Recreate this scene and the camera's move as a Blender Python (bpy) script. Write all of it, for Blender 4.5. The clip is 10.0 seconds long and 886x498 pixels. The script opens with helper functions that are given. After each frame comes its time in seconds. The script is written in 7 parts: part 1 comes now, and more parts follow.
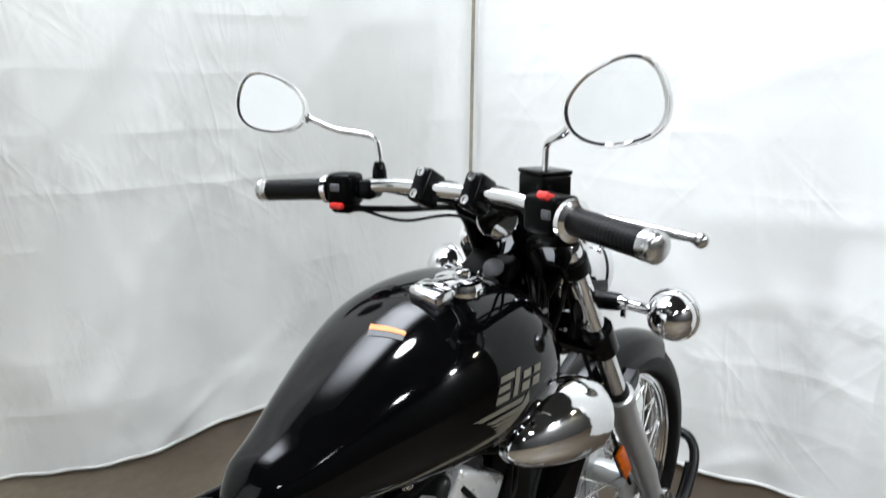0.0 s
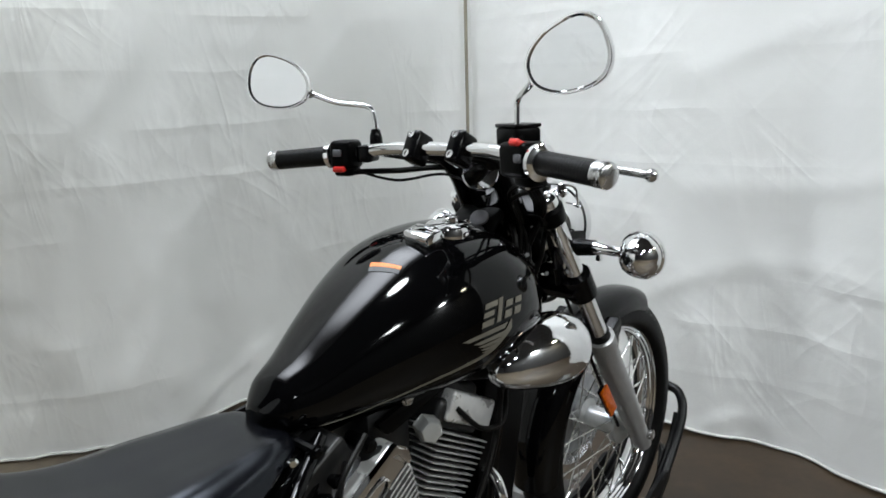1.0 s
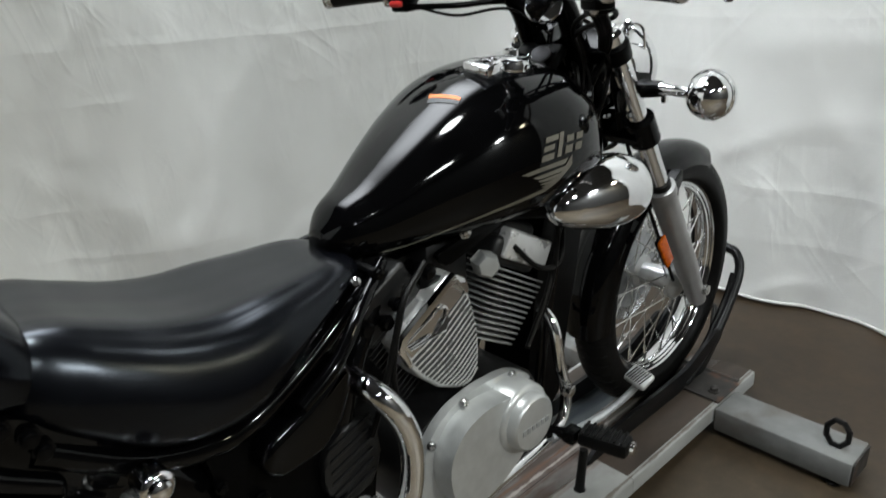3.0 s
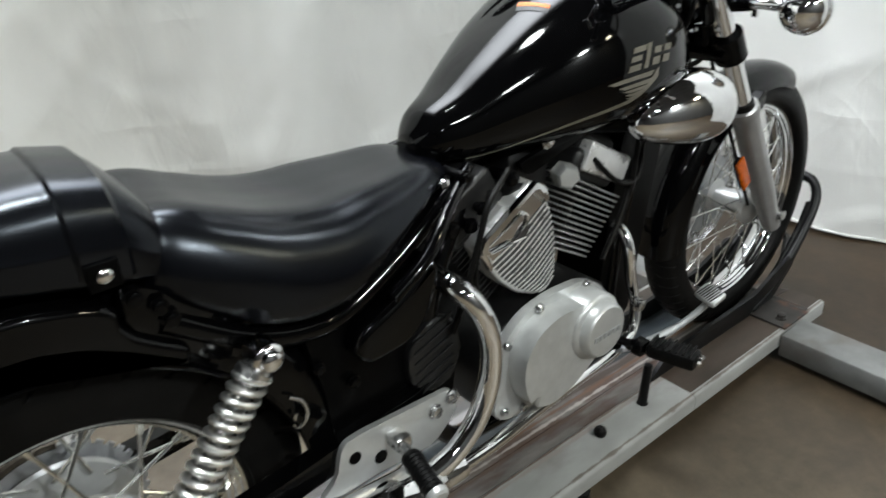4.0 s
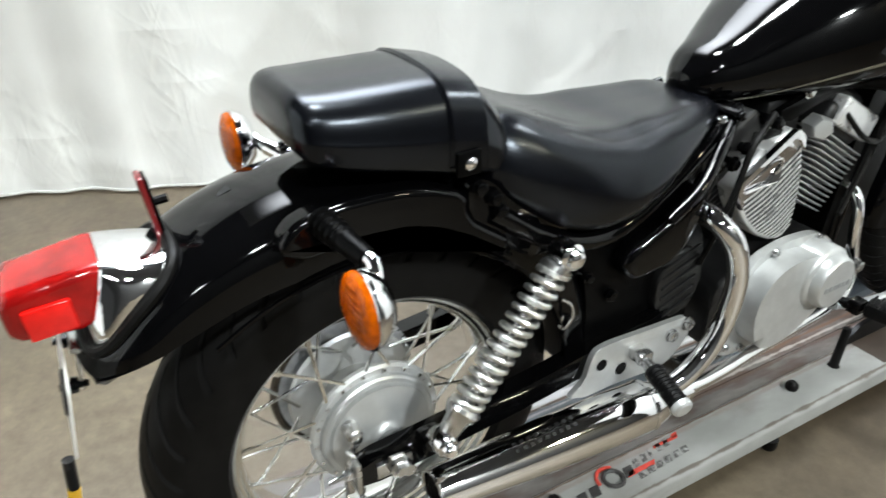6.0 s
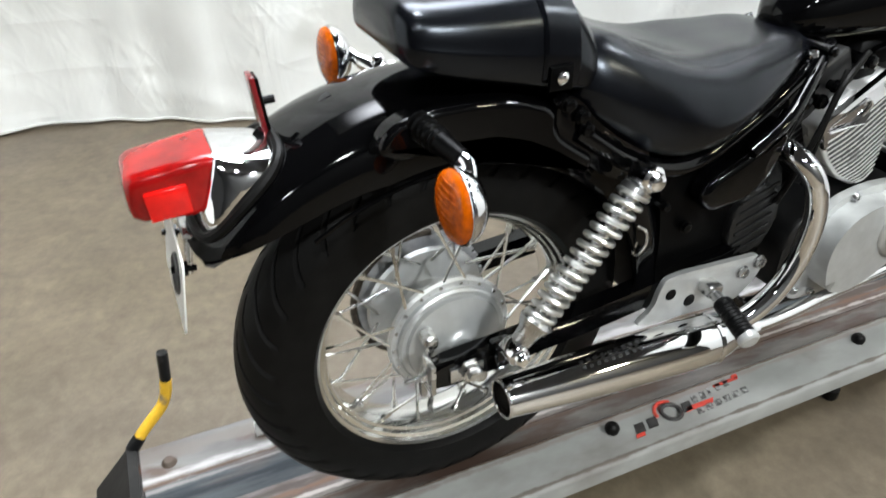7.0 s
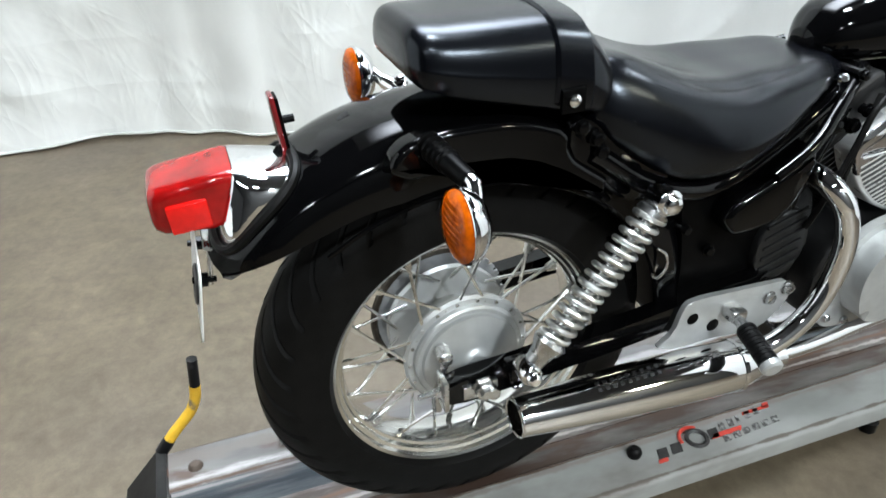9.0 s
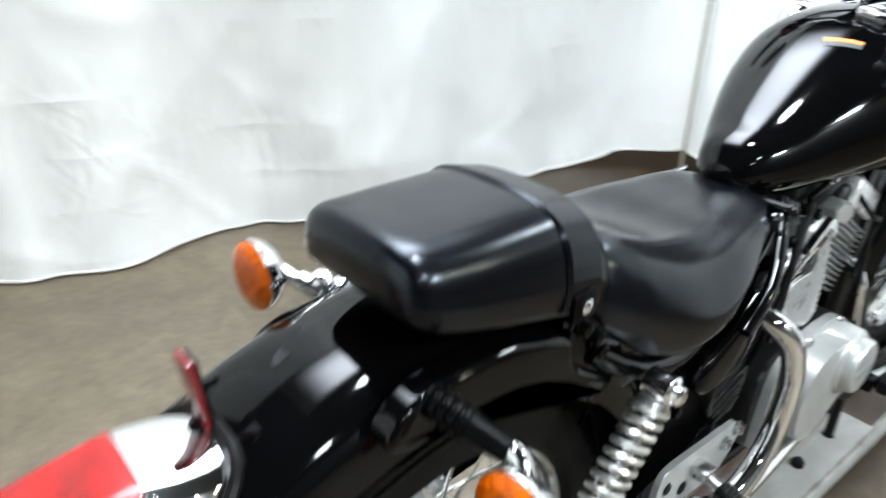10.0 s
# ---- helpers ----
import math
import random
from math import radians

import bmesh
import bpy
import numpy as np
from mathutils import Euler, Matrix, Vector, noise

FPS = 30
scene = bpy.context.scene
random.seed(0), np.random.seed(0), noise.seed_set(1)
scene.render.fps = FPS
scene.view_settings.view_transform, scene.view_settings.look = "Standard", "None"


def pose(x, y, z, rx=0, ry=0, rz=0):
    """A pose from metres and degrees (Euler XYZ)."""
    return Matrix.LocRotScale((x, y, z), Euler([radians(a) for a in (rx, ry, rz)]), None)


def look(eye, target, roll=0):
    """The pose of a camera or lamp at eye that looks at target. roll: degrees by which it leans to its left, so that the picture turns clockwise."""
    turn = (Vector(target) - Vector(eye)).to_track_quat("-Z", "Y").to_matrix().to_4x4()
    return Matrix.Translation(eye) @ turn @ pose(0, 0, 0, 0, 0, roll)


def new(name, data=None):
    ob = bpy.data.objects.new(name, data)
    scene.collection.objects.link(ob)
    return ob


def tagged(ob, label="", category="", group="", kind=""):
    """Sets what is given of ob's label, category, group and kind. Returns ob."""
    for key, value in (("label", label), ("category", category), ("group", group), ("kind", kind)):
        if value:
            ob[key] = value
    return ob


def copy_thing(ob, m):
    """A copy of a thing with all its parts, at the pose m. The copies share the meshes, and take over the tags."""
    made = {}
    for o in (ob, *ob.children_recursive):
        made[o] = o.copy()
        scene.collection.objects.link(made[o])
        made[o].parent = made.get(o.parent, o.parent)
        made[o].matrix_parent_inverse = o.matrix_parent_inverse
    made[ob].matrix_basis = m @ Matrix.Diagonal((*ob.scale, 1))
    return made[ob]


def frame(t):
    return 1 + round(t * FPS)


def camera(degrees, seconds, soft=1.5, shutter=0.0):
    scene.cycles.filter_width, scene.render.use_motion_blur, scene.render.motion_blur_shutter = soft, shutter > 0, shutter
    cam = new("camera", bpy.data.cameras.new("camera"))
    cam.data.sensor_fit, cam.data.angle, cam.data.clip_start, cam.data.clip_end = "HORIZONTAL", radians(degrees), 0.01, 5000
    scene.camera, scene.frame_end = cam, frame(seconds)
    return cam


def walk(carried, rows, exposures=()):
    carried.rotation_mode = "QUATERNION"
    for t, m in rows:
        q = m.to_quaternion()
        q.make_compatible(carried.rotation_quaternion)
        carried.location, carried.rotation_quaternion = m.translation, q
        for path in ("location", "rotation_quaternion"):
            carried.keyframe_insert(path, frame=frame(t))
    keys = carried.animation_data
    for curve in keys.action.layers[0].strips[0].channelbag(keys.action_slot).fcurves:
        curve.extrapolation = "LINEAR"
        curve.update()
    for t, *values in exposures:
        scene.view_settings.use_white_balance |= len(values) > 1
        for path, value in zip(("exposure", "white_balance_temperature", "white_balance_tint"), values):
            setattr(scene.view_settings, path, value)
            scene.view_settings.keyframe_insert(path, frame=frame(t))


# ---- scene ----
cam = camera(63.8, 10.0, soft=1.5, shutter=0.5)
PATH = [
    (0, (0.646, 0.175, 1.153), (-0.63, 1.642, 0.687), 0.2),
    (0.2, (0.672, 0.141, 1.142), (-0.607, 1.626, 0.74), 0.5),
    (0.5, (0.748, 0.094, 1.109), (-0.523, 1.579, 0.688), 0.9),
    (1, (0.77, 0.076, 1.098), (-0.529, 1.529, 0.65), -2.0),
    (1.5, (0.771, 0.07, 1.076), (-0.557, 1.484, 0.588), -2.6),
    (2, (0.77, 0.076, 1.071), (-0.573, 1.457, 0.536), -2.6),
    (2.5, (0.769, 0.07, 1.042), (-0.576, 1.404, 0.403), -2.0),
    (2.7, (0.768, 0.065, 1.033), (-0.575, 1.379, 0.348), -2.2),
    (3.8, (0.783, 0.007, 1.006), (-0.598, 1.156, 0.127), -3.5),
    (4, (0.778, -0.01, 1.003), (-0.617, 1.099, 0.095), -3.1),
    (4.5, (0.748, -0.081, 0.998), (-0.653, 0.965, 0.027), -2.4),
    (5, (0.737, -0.146, 0.999), (-0.694, 0.855, 0.026), -1.9),
    (5.5, (0.724, -0.203, 0.999), (-0.742, 0.738, 0.017), -1.1),
    (6, (0.724, -0.266, 0.998), (-0.782, 0.591, 0.0), -1.0),
    (6.2, (0.722, -0.288, 0.998), (-0.793, 0.532, -0.017), -1.0),
    (7.3, (0.784, -0.329, 0.957), (-0.739, 0.302, -0.176), -0.4),
    (7.5, (0.796, -0.326, 0.951), (-0.734, 0.246, -0.202), -1.0),
    (8, (0.804, -0.329, 0.944), (-0.703, 0.227, -0.247), -0.8),
    (8.5, (0.794, -0.316, 0.963), (-0.752, 0.277, -0.158), -0.5),
    (8.7, (0.793, -0.303, 0.97), (-0.771, 0.288, -0.129), -0.6),
    (9, (0.786, -0.288, 0.98), (-0.81, 0.286, -0.08), -1.6),
    (9.5, (0.692, -0.295, 1.004), (-0.893, 0.381, -0.011), -0.8),
    (9.7, (0.595, -0.333, 0.999), (-0.947, 0.522, 0.055), -0.7),
    (9.8, (0.552, -0.352, 1.013), (-0.929, 0.62, 0.085), 0.3),
    (9.9, (0.512, -0.357, 1.016), (-0.921, 0.72, 0.13), 0.5),
    (10, (0.463, -0.346, 1.03), (-0.894, 0.815, 0.129), 0.9),
]
LIGHTNESS = [(0, -0.36, 6480, 10), (0.5, -0.82, 6480, 10), (1.2, -0.89, 6580, 8), (2.7, -0.90, 6680, 7), (3.8, -0.60, 6680, 7), (4.5, -0.28, 6680, 7), (5, -0.04, 6650, 7), (6.2, 0.15, 6600, 7), (7.5, 0.06, 6600, 10), (8, 0.03, 6550, 10), (9, 0.06, 6300, 7), (9.5, 0.12, 6300, 7), (10, 0.22, 6300, 7)]
walk(cam, [(t, look(eye, target, roll)) for t, eye, target, roll in PATH], LIGHTNESS)

# ---- light ----
world = bpy.data.worlds.new("world")
scene.world = world
world.use_nodes = True
world.node_tree.nodes["Background"].inputs[0].default_value = (0.9, 0.95, 1.0, 1)
world.node_tree.nodes["Background"].inputs[1].default_value = 0.006
FLOOR = -0.06
CEIL = 3.9


def lamp_at(x, y, z, power, size, colour=(0.92, 0.975, 1.0)):
    d = bpy.data.lights.new("ceiling_lamp", "AREA")
    d.shape, d.size, d.energy, d.color = "DISK", size, power, colour
    ob = new("ceiling_lamp", d)
    ob.location = (x, y, z)
    return ob


# ---- materials ----
def material(name, colour, rough=0.5, metal=0.0, coat=0.0, grain=0.0, scale=60.0, bump=0.0, bump_scale=200.0, wear=None, wear_scale=6.0, wear_low=0.52, wear_high=0.68, trans=0.0, rough_var=0.0, spec=0.5, stretch=(1, 1, 1)):
    m = bpy.data.materials.new(name)
    m.use_nodes = True
    nt = m.node_tree
    b = nt.nodes["Principled BSDF"]
    b.inputs["Base Color"].default_value = (*colour, 1)
    b.inputs["Roughness"].default_value = rough
    b.inputs["Metallic"].default_value = metal
    b.inputs["Coat Weight"].default_value = coat
    b.inputs["Coat Roughness"].default_value = 0.03
    b.inputs["Specular IOR Level"].default_value = spec
    b.inputs["Transmission Weight"].default_value = trans
    tc = nt.nodes.new("ShaderNodeTexCoord")
    mp = nt.nodes.new("ShaderNodeMapping")
    mp.inputs["Scale"].default_value = stretch
    nt.links.new(tc.outputs["Object"], mp.inputs["Vector"])

    def noise_tex(s, detail=4.0):
        n = nt.nodes.new("ShaderNodeTexNoise")
        n.inputs["Scale"].default_value, n.inputs["Detail"].default_value = s, detail
        nt.links.new(mp.outputs["Vector"], n.inputs["Vector"])
        return n

    col = None
    if grain > 0:
        n, r = noise_tex(scale), nt.nodes.new("ShaderNodeValToRGB")
        r.color_ramp.elements[0].position, r.color_ramp.elements[1].position = 0.3, 0.7
        r.color_ramp.elements[0].color = (*[c * (1 - grain) for c in colour], 1)
        r.color_ramp.elements[1].color = (*[min(1, c * (1 + grain)) for c in colour], 1)
        nt.links.new(n.outputs["Fac"], r.inputs["Fac"])
        col = r.outputs["Color"]
    if wear:
        n, r = noise_tex(wear_scale, 7.0), nt.nodes.new("ShaderNodeValToRGB")
        r.color_ramp.elements[0].position, r.color_ramp.elements[1].position = wear_low, wear_high
        r.color_ramp.elements[0].color, r.color_ramp.elements[1].color = (0, 0, 0, 1), (1, 1, 1, 1)
        nt.links.new(n.outputs["Fac"], r.inputs["Fac"])
        mix = nt.nodes.new("ShaderNodeMix")
        mix.data_type = "RGBA"
        nt.links.new(r.outputs["Color"], mix.inputs["Factor"])
        mix.inputs["A"].default_value = (*colour, 1)
        if col:
            nt.links.new(col, mix.inputs["A"])
        mix.inputs["B"].default_value = (*wear, 1)
        col = mix.outputs["Result"]
    if col:
        nt.links.new(col, b.inputs["Base Color"])
    if rough_var > 0:
        n, r = noise_tex(scale * 0.4), nt.nodes.new("ShaderNodeMapRange")
        r.inputs["To Min"].default_value, r.inputs["To Max"].default_value = max(0.02, rough - rough_var), rough + rough_var
        nt.links.new(n.outputs["Fac"], r.inputs["Value"])
        nt.links.new(r.outputs["Result"], b.inputs["Roughness"])
    if bump > 0:
        n, u = noise_tex(bump_scale), nt.nodes.new("ShaderNodeBump")
        u.inputs["Strength"].default_value, u.inputs["Distance"].default_value = bump, 0.002
        nt.links.new(n.outputs["Fac"], u.inputs["Height"])
        nt.links.new(u.outputs["Normal"], b.inputs["Normal"])
    return m


def glowing(name, colour, strength):
    m = bpy.data.materials.new(name)
    m.use_nodes = True
    b = m.node_tree.nodes["Principled BSDF"]
    b.inputs["Base Color"].default_value = (0.8, 0.8, 0.8, 1)
    b.inputs["Emission Color"].default_value = (*colour, 1)
    b.inputs["Emission Strength"].default_value = strength
    return m


PAINT = material("black_gloss_paint", (0.0012, 0.0012, 0.0014), 0.06, spec=0.22, grain=0.1, scale=20, bump=0.012, bump_scale=25)
SATIN = material("black_satin_paint", (0.0014, 0.0014, 0.0016), 0.22, spec=0.12, grain=0.3, scale=30, rough_var=0.1)
PLASTIC = material("black_plastic", (0.0014, 0.0014, 0.0015), 0.34, spec=0.05, grain=0.3, scale=90, bump=0.1)
VINYL = material("black_seat_vinyl", (0.0014, 0.0015, 0.0023), 0.225, spec=0.31, grain=0.25, scale=40, bump=0.06, bump_scale=520, rough_var=0.012)
# cool tint put into the vinyl's sheen for bluish highlights on the seats
VINYL.node_tree.nodes["Principled BSDF"].inputs["Specular Tint"].default_value = (0.80, 0.88, 1.0, 1)
CHROME = material("chrome", (0.82, 0.82, 0.83), 0.05, metal=1.0, grain=0.04, scale=12, rough_var=0.03)
WAVYCHROME = material("slightly_rippled_chrome", (0.82, 0.82, 0.83), 0.05, metal=1.0, grain=0.04, scale=12, rough_var=0.02, bump=0.35, bump_scale=26)
RIMCHROME = material("dulled_rim_chrome", (0.84, 0.84, 0.82), 0.15, metal=1.0, grain=0.05, scale=30, rough_var=0.05)
STEEL = material("zinc_plated_steel", (0.60, 0.60, 0.60), 0.26, metal=1.0, grain=0.12, scale=80, rough_var=0.08)
SPRING = material("bright_spring_steel", (0.80, 0.80, 0.79), 0.34, metal=1.0, grain=0.06, scale=40, rough_var=0.05)
ALLOY = material("silver_painted_alloy", (0.50, 0.51, 0.51), 0.33, metal=0.5, grain=0.07, scale=45, bump=0.05, bump_scale=500, rough_var=0.08)
# near-black colour; on cylinders, heads and crankcase it paints in the shade
DARKCAST = material("dark_and_shaded_alloy", (0.007, 0.007, 0.0075), 0.42, metal=0.2, grain=0.25, scale=60, bump=0.15, bump_scale=300)
CAST = material("raw_cast_alloy", (0.34, 0.35, 0.36), 0.45, metal=0.4, grain=0.15, scale=60, bump=0.15, bump_scale=300)
FORKGREY = material("grey_fork_enamel", (0.34, 0.34, 0.34), 0.38, metal=0.5, grain=0.06, scale=40)
RUBBER = material("tyre_rubber", (0.0044, 0.0042, 0.0041), 0.40, spec=0.10, grain=0.3, scale=35, bump=0.15, bump_scale=260, rough_var=0.1)
TYRE = material("treaded_tyre_rubber", (0.0048, 0.0046, 0.0045), 0.42, spec=0.085, grain=0.25, scale=35, bump=0.12, bump_scale=260, rough_var=0.1)
GRIP = material("grip_rubber", (0.0024, 0.0024, 0.0027), 0.38, spec=0.16, grain=0.2, bump=0.4, bump_scale=600)
AMBER = material("amber_lens_plastic", (0.40, 0.070, 0.000), 0.20, spec=0.3, grain=0.35, scale=120, bump=0.1, bump_scale=160)
REDLENS = material("red_lens_plastic", (0.27, 0.004, 0.004), 0.14, grain=0.35, scale=22, coat=0.2, spec=0.4)
REDBRIGHT = material("bright_red_reflector", (0.66, 0.008, 0.006), 0.14, grain=0.1, scale=90, coat=0.2)
REDDARK = material("dark_red_reflector", (0.14, 0.008, 0.010), 0.2, coat=0.6, grain=0.1)
SWITCHRED = material("red_switch_plastic", (0.62, 0.03, 0.025), 0.35, grain=0.1)
LABELORANGE = material("orange_label_print", (0.80, 0.20, 0.03), 0.5, grain=0.1)
LABELGREY = material("grey_label_print", (0.035, 0.035, 0.037), 0.5, grain=0.3, scale=300)
# grey that paints the shade in the gaps between cover fins
FINSHADE = material("fin_gap_shade_grey", (0.085, 0.085, 0.085), 0.42, metal=0.5, grain=0.2, scale=60)
BRIGHT = material("satin_bright_alloy", (0.74, 0.74, 0.74), 0.28, metal=0.5, grain=0.05, scale=60, rough_var=0.06)
SMUDGE = material("faded_grey_print", (0.020, 0.020, 0.021), 0.6, spec=0.08, grain=0.5, scale=200)
POLE = material("beige_painted_pole", (0.26, 0.235, 0.18), 0.5, grain=0.15, scale=20)
# stained brown steel, painted darker still for the shade beside the chock
BROWNSHADE = material("brown_stained_shaded_steel", (0.052, 0.039, 0.030), 0.55, metal=0.15, grain=0.35, scale=16, wear=(0.07, 0.05, 0.038), wear_scale=9, wear_low=0.45, wear_high=0.62, bump=0.15, bump_scale=70, stretch=(1, 0.4, 1))
GOLDGREY = material("grey_gold_decal", (0.17, 0.158, 0.128), 0.32, metal=0.4, grain=0.1)
MIRROR = material("mirror_glass", (0.90, 0.91, 0.92), 0.015, metal=1.0)
GLASS = material("clear_lens", (0.9, 0.9, 0.9), 0.05, trans=0.9)
GAUGE = material("gauge_face", (0.075, 0.085, 0.105), 0.15, spec=0.5, grain=0.2)
WHITEPLATE = material("white_plate_enamel", (0.72, 0.72, 0.70), 0.4, grain=0.06)
CHAIN = material("oily_chain", (0.06, 0.05, 0.04), 0.5, metal=0.7, grain=0.4, scale=150)
YELLOW = material("yellow_safety_paint", (0.62, 0.36, 0.02), 0.45, grain=0.15, scale=40, wear=(0.10, 0.09, 0.08), wear_scale=30, wear_low=0.6, wear_high=0.72)
RAILSTEEL = material("galvanised_steel", (0.295, 0.298, 0.290), 0.58, spec=0.35, metal=0.08, grain=0.16, scale=14, wear=(0.15, 0.135, 0.125), wear_scale=9, wear_low=0.52, wear_high=0.78, rough_var=0.12, bump=0.08, bump_scale=90, stretch=(1, 0.5, 1))
OUTRIGGER = material("weathered_grey_steel", (0.165, 0.168, 0.165), 0.55, spec=0.35, metal=0.1, grain=0.22, scale=16, wear=(0.12, 0.105, 0.092), wear_scale=10, wear_low=0.52, wear_high=0.72, bump=0.1, bump_scale=80)
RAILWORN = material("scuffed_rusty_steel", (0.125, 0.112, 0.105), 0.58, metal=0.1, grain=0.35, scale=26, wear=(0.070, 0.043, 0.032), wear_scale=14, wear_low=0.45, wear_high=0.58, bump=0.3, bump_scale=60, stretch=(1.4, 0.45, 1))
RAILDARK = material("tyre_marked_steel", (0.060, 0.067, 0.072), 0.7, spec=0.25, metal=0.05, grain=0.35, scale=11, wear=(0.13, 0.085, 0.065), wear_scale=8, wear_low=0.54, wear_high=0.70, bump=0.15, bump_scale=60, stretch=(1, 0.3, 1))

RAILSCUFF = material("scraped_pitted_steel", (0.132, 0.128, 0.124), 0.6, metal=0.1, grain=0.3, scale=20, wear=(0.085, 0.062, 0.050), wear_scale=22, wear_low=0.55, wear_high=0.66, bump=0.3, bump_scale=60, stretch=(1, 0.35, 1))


def streak(m, axis_x, half, colour, seed, long=1.6):
    """A ragged streak that runs along the rail at a given place across it."""
    nt = m.node_tree
    b = nt.nodes["Principled BSDF"]
    src = b.inputs["Base Color"].links[0].from_socket
    tc = nt.nodes.new("ShaderNodeTexCoord")
    sep = nt.nodes.new("ShaderNodeSeparateXYZ")
    nt.links.new(tc.outputs["Object"], sep.inputs[0])
    mp = nt.nodes.new("ShaderNodeMapping")
    mp.inputs["Location"].default_value = (seed, seed * 2.0, 0)
    mp.inputs["Scale"].default_value = (14, long, 14)
    nt.links.new(tc.outputs["Object"], mp.inputs["Vector"])
    n = nt.nodes.new("ShaderNodeTexNoise")
    n.inputs["Scale"].default_value, n.inputs["Detail"].default_value, n.inputs["Roughness"].default_value = 2.2, 7, 0.7
    nt.links.new(mp.outputs["Vector"], n.inputs["Vector"])

    def calc(op, a, c, d=None):
        k = nt.nodes.new("ShaderNodeMath")
        k.operation = op
        for q, v in enumerate((a, c, d)):
            if v is None:
                continue
            if isinstance(v, (int, float)):
                k.inputs[q].default_value = v
            else:
                nt.links.new(v, k.inputs[q])
        return k.outputs[0]
    off = calc("ABSOLUTE", calc("SUBTRACT", sep.outputs["X"], axis_x), 0.0)
    near = calc("SUBTRACT", 1.0, calc("DIVIDE", off, half))
    fac = calc("ADD", near, calc("MULTIPLY_ADD", n.outputs["Fac"], 2.6, -1.55))
    r = nt.nodes.new("ShaderNodeMapRange")
    r.interpolation_type = "SMOOTHSTEP"
    r.inputs["From Min"].default_value, r.inputs["From Max"].default_value = 0.0, 0.65
    r.inputs["To Max"].default_value = 0.9
    nt.links.new(fac, r.inputs["Value"])
    mix = nt.nodes.new("ShaderNodeMix")
    mix.data_type = "RGBA"
    nt.links.new(r.outputs["Result"], mix.inputs["Factor"])
    nt.links.new(src, mix.inputs["A"])
    mix.inputs["B"].default_value = (*colour, 1)
    nt.links.new(mix.outputs["Result"], b.inputs["Base Color"])


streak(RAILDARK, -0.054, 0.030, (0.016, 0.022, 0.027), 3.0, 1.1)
streak(RAILDARK, -0.080, 0.006, (0.20, 0.19, 0.185), 13.0, 3.0)
streak(RAILWORN, -0.012, 0.016, (0.040, 0.026, 0.020), 5.0, 2.4)
streak(RAILWORN, 0.002, 0.010, (0.105, 0.052, 0.028), 33.0, 5.0)
streak(RAILWORN, 0.018, 0.007, (0.34, 0.31, 0.29), 41.0, 9.0)
streak(RAILWORN, 0.036, 0.012, (0.075, 0.042, 0.028), 8.0, 6.0)
streak(RAILSTEEL, 0.098, 0.010, (0.24, 0.215, 0.20), 12.0, 9.0)
streak(RAILSTEEL, 0.090, 0.005, (0.10, 0.060, 0.040), 19.0, 6.0)
streak(RAILSTEEL, 0.172, 0.006, (0.12, 0.10, 0.085), 23.0, 7.0)
streak(RAILSCUFF, -0.150, 0.030, (0.14, 0.125, 0.115), 17.0, 4.0)
streak(RAILSCUFF, -0.089, 0.005, (0.085, 0.050, 0.034), 27.0, 6.0)
streak(RAILSCUFF, -0.177, 0.005, (0.095, 0.055, 0.036), 29.0, 6.0)
streak(RAILSCUFF, -0.100, 0.018, (0.36, 0.35, 0.345), 21.0, 3.0)
MATTBLACK = material("matt_black_tape", (0.0015, 0.0015, 0.0015), 0.85, spec=0.05, grain=0.3, scale=60)
RAMPSTEEL = material("worn_black_ramp_steel", (0.012, 0.0115, 0.011), 0.5, spec=0.14, grain=0.5, scale=18, wear=(0.085, 0.076, 0.066), wear_scale=9, wear_low=0.50, wear_high=0.72, bump=0.2, bump_scale=60)
RUST = material("rusty_black_steel", (0.030, 0.027, 0.025), 0.55, metal=0.3, grain=0.4, scale=30, wear=(0.12, 0.05, 0.025), wear_scale=18, wear_low=0.56, wear_high=0.7)
DARKSTEEL = material("black_powder_coat", (0.0045, 0.0045, 0.005), 0.36, spec=0.2, grain=0.3, scale=40, wear=(0.035, 0.034, 0.033), wear_scale=22, wear_low=0.62, wear_high=0.75)
INKBLACK = material("black_vinyl_sticker", (0.03, 0.028, 0.028), 0.5, grain=0.3, scale=80)
FADEDINK = material("worn_dark_sticker", (0.085, 0.083, 0.082), 0.5, grain=0.5, scale=140, wear=(0.30, 0.30, 0.30), wear_scale=120, wear_low=0.48, wear_high=0.60)
INKRED = material("red_vinyl_sticker", (0.60, 0.06, 0.04), 0.45, grain=0.15, scale=80)
DARKWALL = material("dark_workshop_wall", (0.030, 0.030, 0.031), 0.8, grain=0.2, scale=4)
# unseen east wall; its tone is set for reflections in the chrome
EASTWALL = material("east_wall_reflection_grey", (0.05, 0.05, 0.05), 0.6, grain=0.08, scale=3)
DARKCEIL = material("dark_ceiling_panels", (0.075, 0.076, 0.080), 0.9, grain=0.2, scale=3)
CERAMIC = material("matt_grey_case", (0.10, 0.10, 0.11), 0.5, grain=0.2)


